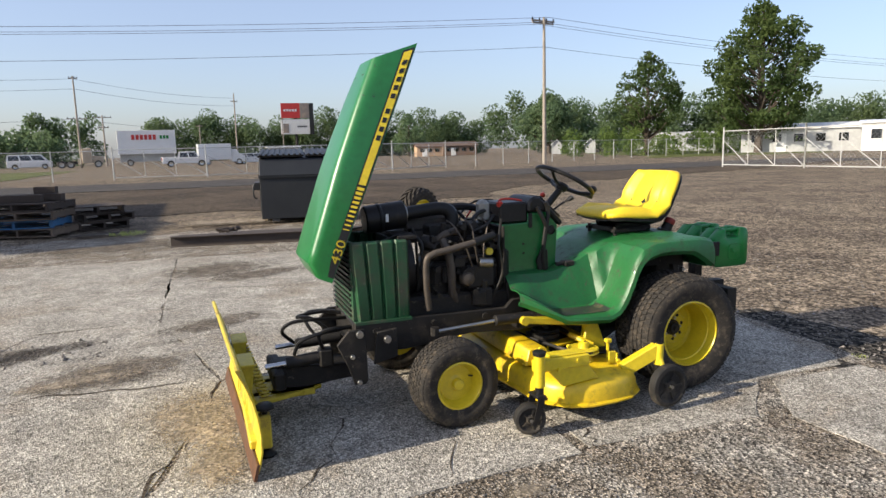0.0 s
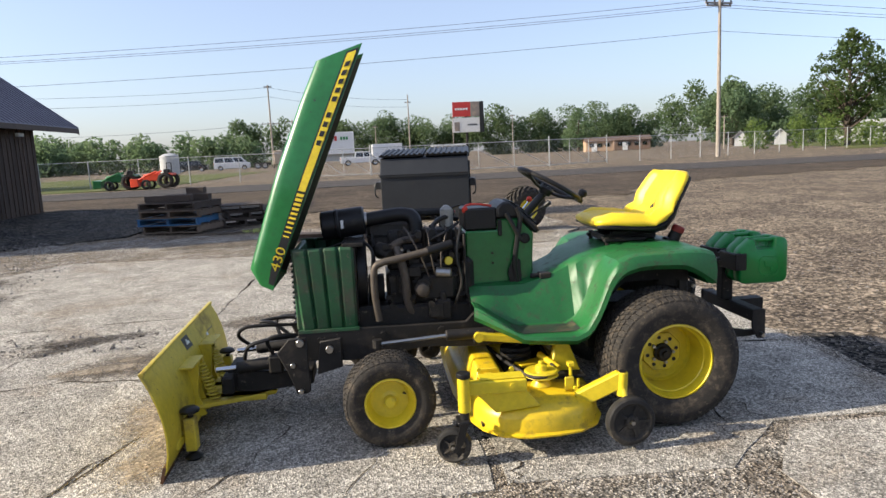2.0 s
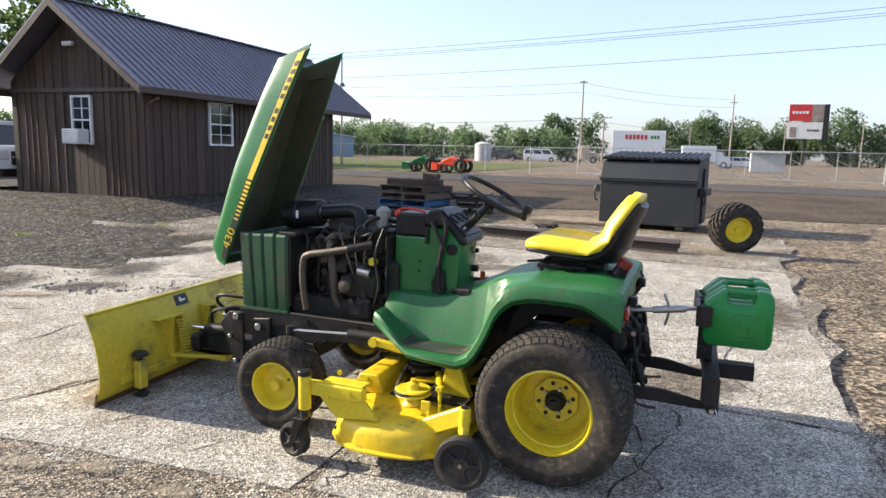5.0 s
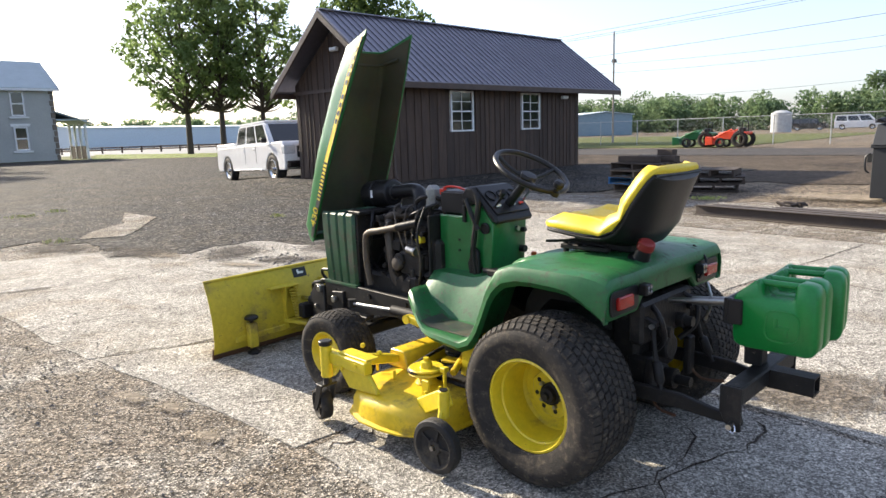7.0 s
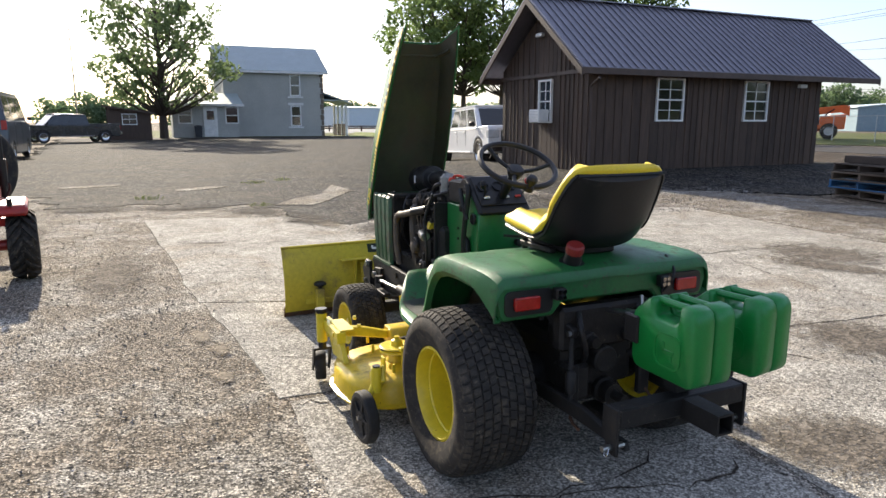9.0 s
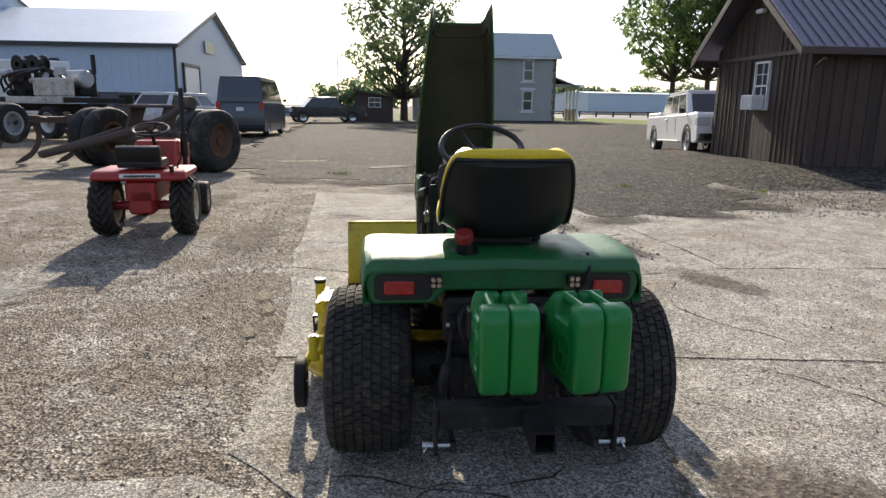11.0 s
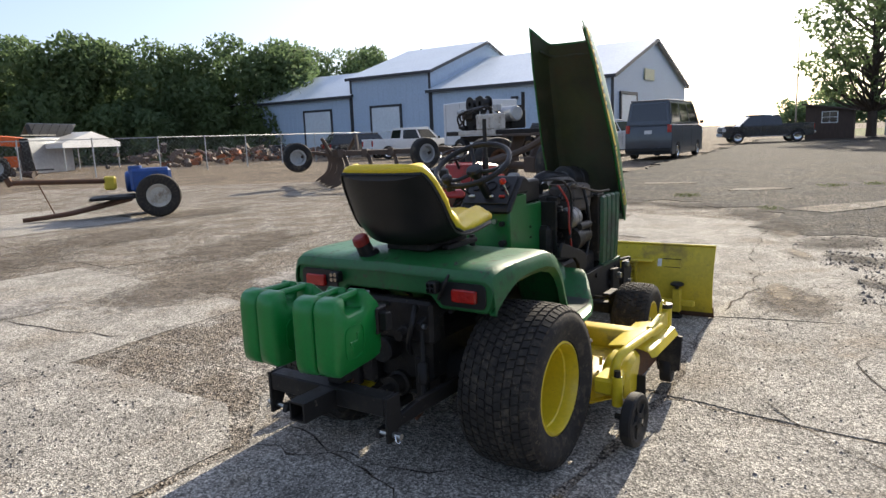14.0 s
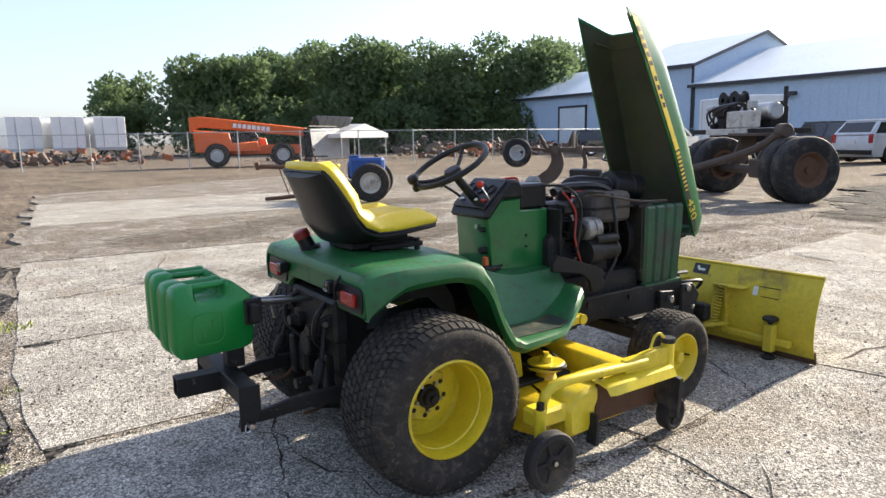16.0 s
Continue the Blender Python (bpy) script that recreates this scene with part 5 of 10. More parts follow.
# grille housing: fluted side panels, dark radiator between
for side in (-1, 1):
    bm = B()
    cols = []
    x0, x1 = -1.70, -1.418
    flutes = 4
    for k in range(flutes * 6 + 1):
        q = k / (flutes * 6)
        ph = (q * flutes) % 1
        dip = 0.016 if ph < 0.12 or ph > 0.9 else 0.0
        cols.append((x0 + (x1 - x0) * q, dip))
    rows = []
    for z, dx, dy in ((0.478, 0.02, 0.0), (0.49, 0.02, 0.004), (0.6, 0.012, 0.008), (0.75, 0.0, 0.01), (0.855, -0.008, 0.008), (0.868, -0.01, -0.004)):
        rows.append([(x + dx * (1 - (x - x0) / (x1 - x0)), side * (0.222 + dy - dip), z) for x, dip in cols])
    skin(bm, rows, 0.006)
    box(bm, -1.555, side * 0.222, 0.474, 0.285, 0.03, 0.014)
    part("grille_panel", bm, GREEN_WORN, tractor, "faded dusty green fluted side panel", 30)
bm = B()
box(bm, -1.69, 0, 0.67, 0.03, 0.42, 0.38, 0.006)
part("grille_front", bm, GREEN_WORN, tractor, "faded green front grille")
for k in range(14):
    bm = B()
    box(bm, -1.709, 0, 0.51 + 0.025 * k, 0.012, 0.4, 0.009)
    part("slat", bm, PLASTIC, tractor)
bm = B()
box(bm, -1.44, 0, 0.68, 0.06, 0.42, 0.37, 0.006)
box(bm, -1.42, 0, 0.872, 0.1, 0.44, 0.02, 0.004)
part("radiator", bm, ENGINE, tractor)
bm = B()
lathe(bm, (-1.405, 0, 0.7), (-1.36, 0, 0.7), [(0, 0.17), (0.04, 0.17), (0.04, 0.16), (0, 0.16)], 28, True)
fan = part("fan_shroud", bm, PLASTIC, tractor)
for k in range(6):
    a = math.tau * k / 6
    bm = B()
    box(bm, -1.385, 0.08 * math.cos(a), 0.7 + 0.08 * math.sin(a), 0.012, 0.13, 0.05, m=Euler((a, 0.3, 0)).to_matrix().to_4x4())
    part("fan_blade", bm, PLASTIC, fan)

# frame
for side in (-1, 1):
    bm = B()
    prism(bm, [(-1.70, 0.335), (-1.70, 0.475), (-1.35, 0.475), (-0.9, 0.47), (-0.86, 0.51), (-0.80, 0.51), (-0.80, 0.34), (-1.1, 0.36), (-1.45, 0.32)], "y", side * 0.205, side * 0.235, 0.003)
    rail = part("frame_rail", bm, BLACK, tractor)
    for x, z, r in ((-1.02, 0.44, 0.018), (-1.6, 0.43, 0.014), (-1.3, 0.44, 0.014), (-1.5, 0.36, 0.012)):
        bm = B()
        cyl(bm, (x, side * 0.233, z), (x, side * 0.245, z), r, n=8)
        part("rail_bolt", bm, ENGINE, rail)
bm = B()
box(bm, -1.58, 0, 0.40, 0.24, 0.40, 0.15, 0.012)
box(bm, -1.1, 0, 0.42, 0.7, 0.38, 0.06, 0.01)
part("front_casting", bm, BLACK, tractor)
bm = B()
box(bm, -1.30, 0, 0.27, 0.07, 0.66, 0.06, 0.01)
box(bm, -1.30, 0, 0.33, 0.1, 0.14, 0.1, 0.01)
for side in (-1, 1):
    cyl(bm, (-1.30, side * 0.345, 0.16), (-1.30, side * 0.33, 0.35), 0.026, n=12)
    cyl(bm, (-1.30, side * 0.33, 0.206), (-1.30, side * 0.44, 0.206), 0.02, n=12)
    box(bm, -1.26, side * 0.33, 0.36, 0.14, 0.04, 0.02, 0.004)
cyl(bm, (-1.2, -0.31, 0.345), (-1.2, 0.31, 0.345), 0.01, n=8)
part("front_axle", bm, BLACK, tractor)
bm = B()
cyl(bm, (-1.32, -0.33, 0.418), (-0.99, -0.33, 0.437), 0.009, n=10)
part("drag_link", bm, STEEL, tractor)
bm = B()
cyl(bm, (-1.01, -0.33, 0.436), (-0.78, -0.32, 0.434), 0.026, n=14, bev=0.004)
part("steering_cylinder", bm, BLACK, tractor)
bm = B()
cyl(bm, (-1.33, -0.33, 0.400), (-1.33, -0.33, 0.440), 0.022, n=10)
part("ball_joint", bm, BLACK, tractor)

# engine
bm = B()
box(bm, -1.07, 0, 0.60, 0.40, 0.26, 0.24, 0.02)
box(bm, -1.07, 0.0, 0.775, 0.38, 0.20, 0.13, 0.02)
box(bm, -1.08, 0.01, 0.87, 0.34, 0.14, 0.07, 0.02, seg=2)
box(bm, -0.87, 0, 0.62, 0.06, 0.34, 0.3, 0.02)
cyl(bm, (-1.28, 0, 0.62), (-1.36, 0, 0.62), 0.07, n=20)
for k in range(3):
    box(bm, -1.19 + 0.12 * k, -0.14, 0.66, 0.05, 0.06, 0.09, 0.008)
    cyl(bm, (-1.19 + 0.12 * k, -0.09, 0.82), (-1.19 + 0.12 * k, -0.11, 0.92), 0.014, n=8)
    cyl(bm, (-1.15 + 0.12 * k, -0.155, 0.56), (-1.15 + 0.12 * k, -0.18, 0.6), 0.02, n=8)
box(bm, -1.02, -0.16, 0.64, 0.16, 0.07, 0.12, 0.012)
cyl(bm, (-1.09, -0.15, 0.655), (-1.09, -0.21, 0.655), 0.035, n=16, bev=0.005)
cyl(bm, (-1.15, -0.16, 0.74), (-0.95, -0.16, 0.74), 0.016, n=8)
box(bm, -1.0, -0.17, 0.53, 0.08, 0.08, 0.1, 0.01)
engine = part("engine", bm, ENGINE, tractor, "oily three-cylinder diesel engine")
rng = random.Random(8)
bm = B()
for k in range(64):
    sd = rng.choice((-1, -1, 1))
    x, z = rng.uniform(-1.27, -0.9), rng.uniform(0.52, 0.92)
    a, b = rng.uniform(0.008, 0.03), rng.uniform(0.012, 0.04)
    if rng.random() < 0.5:
        box(bm, x, sd * rng.uniform(0.12, 0.17), z, a * 2, b, a * 1.6, 0.003)
    else:
        cyl(bm, (x, sd * 0.11, z), (x, sd * rng.uniform(0.15, 0.19), z), a * 0.7, n=8)
tagged(part("engine_clutter", bm, ENGINE, engine, "small brackets, caps and unions"), kind="stuff")
bm = B()
for k in range(12):
    sd = rng.choice((-1, 1))
    x, z = rng.uniform(-1.25, -0.92), rng.uniform(0.55, 0.9)
    cyl(bm, (x, sd * 0.13, z), (x, sd * 0.19, z), 0.007, n=6)
tagged(part("engine_bolts", bm, STEEL, engine), kind="stuff")
bm = B()
tube(bm, [(-0.95, -0.2, 0.85), (-1.07, -0.225, 0.824)], 0.021, 12, 0)
part("manifold_hose", bm, PLASTIC, engine)
bm = B()
tube(bm, [(-1.06, -0.225, 0.825), (-1.2, -0.225, 0.797), (-1.29, -0.222, 0.78), (-1.325, -0.22, 0.745), (-1.328, -0.22, 0.62), (-1.315, -0.21, 0.50)], 0.0175, 12, 6)
part("exhaust_pipe", bm, PIPE, engine, "dull brown exhaust pipe bent downwards")
bm = B()
tube(bm, [(-1.22, -0.13, 0.86), (-1.2, -0.17, 0.80), (-1.18, -0.18, 0.7), (-1.17, -0.17, 0.56), (-1.13, -0.15, 0.49)], 0.022, 10, 5)
tube(bm, [(-1.30, -0.1, 0.85), (-1.24, -0.14, 0.84), (-1.19, -0.15, 0.87), (-1.1, -0.1, 0.87)], 0.018, 10, 5)
part("coolant_hose", bm, PIPE, engine)
bm = B()
lathe(bm, (-1.575, 0.02, 0.945), (-1.36, 0.02, 0.965), [(0, 0), (0, 0.066), (0.008, 0.072), (0.07, 0.072), (0.075, 0.076), (0.085, 0.076), (0.09, 0.072), (0.21, 0.072), (0.216, 0.064), (0.216, 0)], 24)
airc = part("air_cleaner", bm, PLASTIC, tractor, "black canister air cleaner")
bm = B()
box(bm, -1.47, -0.052, 0.956, 0.014, 0.004, 0.04)
part("sticker", bm, WHITE, airc)
bm = B()
tube(bm, [(-1.36, 0.02, 0.965), (-1.28, 0.015, 0.975), (-1.17, 0.0, 0.985), (-1.115, -0.02, 0.96), (-1.105, -0.03, 0.86)], 0.036, 14, 6)
part("intake_hose", bm, PLASTIC, airc)
bm = B()
for x, y, z in ((-1.355, 0.02, 0.965), (-1.107, -0.03, 0.875)):
    bm = B()
    lathe(bm, (x - 0.006, y, z), (x + 0.006, y, z) if x < -1.2 else (x - 0.006, y, z + 0.012), [(0, 0.037), (0, 0.040), (0.012, 0.040), (0.012, 0.037)], 16, True)
    part("hose_clamp", bm, STEEL, airc)
bm = B()
lathe(bm, (-1.03, -0.19, 0.715), (-0.955, -0.205, 0.708), [(0, 0), (0, 0.022), (0.004, 0.025), (0.07, 0.025), (0.075, 0.02), (0.075, 0)], 16)
part("fuel_filter", bm, STEEL, engine, "silver fuel filter")
bm = B()
cyl(bm, (-0.965, -0.15, 0.76), (-0.965, -0.185, 0.765), 0.021, n=10, bev=0.003)
part("filler_cap", bm, YELLOW, engine, "yellow filler cap")
bm = B()
lathe(bm, (-1.12, 0.18, 0.785), (-1.01, 0.18, 0.785), [(0, 0), (0, 0.035), (0.012, 0.055), (0.05, 0.057), (0.052, 0.052), (0.058, 0.052), (0.06, 0.057), (0.095, 0.055), (0.105, 0.04), (0.11, 0.0)], 22)
alt = part("alternator", bm, mat("dull_cast_aluminium", (0.30, 0.29, 0.27), 0.5, metal=0.7, bump=0.15, dirt=(0.06, 0.05, 0.04), dirty=0.35, dirt_scale=20), engine, "dull grey alternator")
bm = B()
lathe(bm, (-1.0, 0.18, 0.785), (-0.97, 0.18, 0.785), [(0, 0), (0, 0.045), (0.006, 0.048), (0.012, 0.036), (0.018, 0.048), (0.024, 0.045), (0.03, 0.01), (0.03, 0)], 20)
part("pulley", bm, ENGINE, alt)
bm = B()
box(bm, -1.22, 0.12, 0.875, 0.27, 0.15, 0.15, 0.045, seg=3)
muf = part("muffler", bm, mat("dusty_brown_sheet_steel", (0.07, 0.06, 0.05), 0.7, col2=(0.045, 0.04, 0.036), scale=10, fine=50, bump=0.15, dirt=(0.13, 0.105, 0.08), dirty=0.4, dirt_scale=9), engine, "dusty brown muffler box")
bm = B()
box(bm, -1.22, 0.12, 0.875, 0.275, 0.16, 0.012, 0.003)
part("seam", bm, ENGINE, muf)
bm = B()
for k in range(3):
    tube(bm, [(-1.17 + 0.1 * k, -0.1, 0.93), (-1.15 + 0.09 * k, -0.17, 0.9), (-1.1 + 0.05 * k, -0.19, 0.8), (-1.06 + 0.03 * k, -0.185, 0.68)], 0.0042, 6, 5)
part("injector_lines", bm, PIPE, engine)
bm = B()
lathe(bm, (-1.10, -0.15, 0.635), (-1.10, -0.225, 0.635), [(0, 0.03), (0.01, 0.036), (0.06, 0.036), (0.07, 0.03), (0.075, 0.014), (0.075, 0)], 20)
part("oil_filter", bm, PIPE, engine, "grimy spin-on oil filter")
bm = B()
lathe(bm, (-1.34, 0, 0.62), (-1.30, 0, 0.62), [(0, 0), (0, 0.085), (0.012, 0.075), (0.024, 0.085), (0.024, 0)], 24)
part("crank_pulley", bm, ENGINE, engine)
bm = B()
tube(bm, [(-1.325, 0.085 * math.cos(a), 0.62 + 0.085 * math.sin(a)) for a in [math.pi + math.pi * k / 8 for k in range(9)]] + [(-1.325, 0.07, 0.86), (-1.325, 0.0, 0.89), (-1.325, -0.06, 0.86)], 0.008, 6, 0, closed=True)
part("fan_belt", bm, SMALL_RUBBER, engine)
bm = B()
box(bm, -0.885, 0.0, 0.74, 0.012, 0.38, 0.30, 0.004)
part("bulkhead", bm, BLACK, tractor, "black bulkhead plate behind the engine")
bm = B()
lathe(bm, (-1.30, -0.09, 0.83), (-1.24, -0.17, 0.80), [(0, 0), (0, 0.035), (0.03, 0.042), (0.07, 0.03), (0.1, 0.026), (0.1, 0)], 16)
part("thermostat_housing", bm, ENGINE, engine)
bm = B()
box(bm, -1.035, -0.185, 0.53, 0.075, 0.06, 0.075, 0.008)
box(bm, -1.0, -0.19, 0.59, 0.03, 0.03, 0.06, 0.006)
cyl(bm, (-1.06, -0.2, 0.565), (-1.06, -0.22, 0.565), 0.016, n=8)
part("injection_pump", bm, ENGINE, engine)
bm = B()
lathe(bm, (-1.22, 0.2, 0.68), (-1.02, 0.2, 0.68), [(0, 0), (0, 0.045), (0.12, 0.048), (0.13, 0.06), (0.2, 0.06), (0.2, 0)], 18)
cyl(bm, (-1.2, 0.23, 0.74), (-1.06, 0.23, 0.74), 0.022, n=12)
part("starter", bm, ENGINE, engine)
bm = B()
prism(bm, [(-0.77, 0.665), (-0.8, 0.70), (-1.02, 0.63), (-1.09, 0.6), (-1.09, 0.52), (-1.02, 0.5), (-1.0, 0.56), (-0.95, 0.60), (-0.77, 0.63)], "y", 0.24, 0.26, 0.003)
part("brake_bracket", bm, BLACK, tractor)
for pts, r, m_, nm in (
        ([(-0.9, -0.19, 0.93), (-0.93, -0.22, 0.80), (-0.91, -0.22, 0.66), (-0.95, -0.2, 0.54)], 0.007, PLASTIC, "cable"),
        ([(-0.9, -0.1, 0.94), (-0.98, -0.17, 0.9), (-1.05, -0.16, 0.86), (-0.99, -0.19, 0.78)], 0.008, PLASTIC, "cable"),
        ([(-1.38, -0.12, 0.88), (-1.33, -0.17, 0.83), (-1.34, -0.18, 0.7)], 0.008, PLASTIC, "cable"),
        ([(-0.88, 0.2, 0.97), (-0.93, 0.23, 0.88), (-0.92, 0.24, 0.76), (-0.98, 0.23, 0.62)], 0.005, RED_PAINT, "battery_cable"),
        ([(-0.78, 0.16, 1.0), (-0.88, 0.22, 0.99), (-0.96, 0.235, 0.9), (-0.93, 0.24, 0.7)], 0.006, PLASTIC, "cable"),
        ([(-1.2, 0.2, 0.94), (-1.19, 0.235, 0.8), (-1.2, 0.23, 0.64), (-1.13, 0.23, 0.55)], 0.009, PLASTIC, "cable"),
        ([(-0.9, 0.1, 0.97), (-1.1, 0.2, 0.945), (-1.35, 0.22, 0.9), (-1.6, 0.2, 0.885)], 0.006, PIPE, "cable"),
        ([(-0.95, 0.18, 0.9), (-1.02, 0.2, 0.96), (-1.15, 0.19, 0.95)], 0.01, PLASTIC, "cable"),
        ([(-1.45, -0.18, 0.89), (-1.55, -0.2, 0.86), (-1.7, -0.16, 0.82)], 0.004, PLASTIC, "cable"),
        ([(-1.36, 0.1, 0.9), (-1.2, 0.12, 0.97), (-1.0, 0.1, 0.98), (-0.9, 0.12, 0.96)], 0.02, PLASTIC, "hose"),
        ([(-0.9, -0.05, 0.95), (-0.97, -0.12, 0.97), (-1.03, -0.13, 0.93), (-1.0, -0.15, 0.86)], 0.012, PLASTIC, "hose")):
    bm = B()
    tube(bm, pts, r, 7, 6)
    part(nm, bm, m_, engine)
bm = B()
box(bm, -0.955, -0.08, 0.965, 0.06, 0.08, 0.12, 0.02)
part("coolant_bottle", bm, mat("cloudy_plastic", (0.25, 0.25, 0.23), 0.5, dirt=(0.12, 0.1, 0.08), dirty=0.5), tractor, "grimy grey coolant bottle")

bm = B()
box(bm, -1.12, 0, 0.50, 0.62, 0.36, 0.12, 0.015)
part("oil_pan", bm, ENGINE, engine)
bm = B()
prism(bm, [(-0.90, 0.40), (-0.90, 0.60), (-0.55, 0.585), (-0.3, 0.50), (-0.15, 0.48), (-0.15, 0.34), (-0.6, 0.36)], "y", -0.15, 0.15, 0.012)
part("drive_housing", bm, BLACK, tractor, "black drive housing under the foot rests")
for side in (-1, 1):
    bm = B()
    prism(bm, [(-0.86, 0.44), (-0.88, 0.60), (-0.80, 0.56), (-0.66, 0.44)], "y", side * 0.19, side * 0.205, 0.003)
    part("support_plate", bm, BLACK, tractor)

# black blocks added to darken the shaded space under the foot rests
for side in (-1, 1):
    bm = B()
    box(bm, -0.70, side * 0.27, 0.395, 0.34, 0.09, 0.05, 0.006)
    part("step_bracket", bm, BLACK, tractor)

# dash pedestal
bm = B()
prism(bm, [(-0.87, 0.60), (-0.87, 0.892), (-0.71, 0.892), (-0.71, 0.945), (-0.60, 0.945), (-0.53, 0.87), (-0.545, 0.60)], "y", -0.125, 0.115, 0.006)
ped = part("dash_pedestal", bm, GREEN, tractor, "green dash pedestal with worn patches")
bm = B()
bm.free()
for x, z in ((-0.74, 0.78), (-0.74, 0.73), (-0.60, 0.66), (-0.83, 0.9)):
    for y0, y1 in ((-0.125, -0.13), (0.115, 0.12)):
        bm = B()
        cyl(bm, (x, y0, z), (x, y1, z), 0.006, n=8)
        part("screw", bm, ENGINE, ped)
bm = B()
prism(bm, [(-0.715, 0.948), (-0.715, 1.0), (-0.69, 1.028), (-0.645, 1.032), (-0.505, 0.90), (-0.50, 0.868), (-0.53, 0.868), (-0.60, 0.948)], "y", -0.135, 0.13, 0.012)
dash = part("dash_console", bm, PLASTIC, tractor, "black sloping dash console")
sl = Matrix.Translation((-0.573, -0.003, 0.970)) @ Euler((0, radians(43), 0)).to_matrix().to_4x4()
bm = B()
box(bm, 0, 0, 0.002, 0.17, 0.235, 0.006, 0.002, m=None)
bmesh.ops.transform(bm, matrix=sl, verts=bm.verts)
part("dash_plate", bm, DECAL_B, dash)
for y, r in ((-0.075, 0.026), (0.07, 0.022), (0.0, 0.024)):
    bm = B()
    lathe(bm, (-0.02, y, 0.004), (-0.02, y, 0.014), [(0, r + 0.004), (0.008, r + 0.004), (0.008, r), (0.004, r), (0.004, 0)], 18)
    bmesh.ops.transform(bm, matrix=sl, verts=bm.verts)
    part("gauge", bm, PLASTIC, dash)
for y in (-0.08, 0.02, 0.08):
    bm = B()
    box(bm, 0.045, y, 0.01, 0.012, 0.03, 0.008, 0.002)
    bmesh.ops.transform(bm, matrix=sl, verts=bm.verts)
    part("switch", bm, WHITE if y < 0.05 else RED_PLASTIC, dash)
bm = B()
box(bm, -0.79, -0.005, 0.95, 0.165, 0.225, 0.11, 0.01)
bat = part("battery", bm, PLASTIC, tractor, "black battery with red terminal cover")
bm = B()
tube(bm, [(-0.87, -0.11, 0.985), (-0.86, -0.09, 1.018), (-0.80, -0.08, 1.022), (-0.73, -0.09, 1.01)], 0.006, 8, 5)
box(bm, -0.865, -0.10, 0.998, 0.03, 0.03, 0.03, 0.006)
part("terminal_cover", bm, RED_PLASTIC, bat)
bm = B()
tube(bm, [(-0.62, -0.145, 0.62), (-0.635, -0.15, 0.72), (-0.62, -0.15, 0.83), (-0.60, -0.145, 0.95), (-0.615, -0.142, 1.0)], 0.013, 8, 5)
tube(bm, [(-0.60, -0.15, 0.84), (-0.64, -0.155, 0.92), (-0.67, -0.15, 0.975)], 0.011, 8, 5)
prism(bm, [(-0.655, 0.60), (-0.67, 0.68), (-0.635, 0.76), (-0.605, 0.74), (-0.60, 0.60)], "y", -0.15, -0.13, 0.003)
box(bm, -0.70, -0.132, 0.905, 0.02, 0.015, 0.08, 0.004)
part("lift_lever", bm, PLASTIC, tractor)
for z, r in ((0.70, 0.017), (0.79, 0.012)):
    bm = B()
    cyl(bm, (-0.545, 0.08, z + 0.03), (-0.51, 0.08, z + 0.03), r, n=12, bev=0.002)
    part("knob", bm, PLASTIC, ped)
bm = B()
lathe(bm, (-0.575, -0.125, 0.845), (-0.575, -0.137, 0.845), [(0, 0.026), (0.01, 0.026), (0.012, 0.022), (0.007, 0.02), (0.007, 0)], 18)
part("knob", bm, PLASTIC, ped)
bm = B()
cyl(bm, (-0.545, 0.04, 0.83), (-0.518, 0.04, 0.83), 0.012, n=12)
part("ignition_switch", bm, STEEL, ped)
bm = B()
cyl(bm, (-0.50, 0.13, 0.655), (-0.50, 0.13, 0.71), 0.013, n=10, bev=0.003)
part("pedal_knob", bm, mat("orange_plastic", (0.6, 0.12, 0.02), 0.4, bump=0.02), tractor)
bm = B()
bm.free()
for y in (-0.16, 0.15):
    bm = B()
    box(bm, -0.49, y, 0.66, 0.06, 0.06, 0.03, 0.006)
    cyl(bm, (-0.56, y, 0.66), (-0.5, y, 0.66), 0.012, n=8)
    part("pedal", bm, BLACK, tractor)
bm = B()
cyl(bm, (-0.56, 0.105, 0.93), (-0.497, 0.105, 1.01), 0.005, n=8)
part("throttle_lever", bm, CHROME, tractor, "chrome lever with a red ball")
bm = B()
lathe(bm, (-0.502, 0.105, 1.006), (-0.484, 0.105, 1.032), [(0, 0), (0.001, 0.008), (0.006, 0.014), (0.014, 0.0165), (0.022, 0.014), (0.028, 0.007), (0.03, 0)], 14)
part("throttle_knob", bm, RED_PLASTIC, tractor)
bm = B()
tube(bm, [(-0.55, -0.09, 0.94), (-0.50, -0.11, 0.98), (-0.46, -0.14, 1.01)], 0.006, 8, 4)
lathe(bm, (-0.47, -0.135, 1.0), (-0.445, -0.15, 1.025), [(0, 0), (0, 0.012), (0.03, 0.014), (0.036, 0)], 10)
part("range_lever", bm, PLASTIC, tractor)

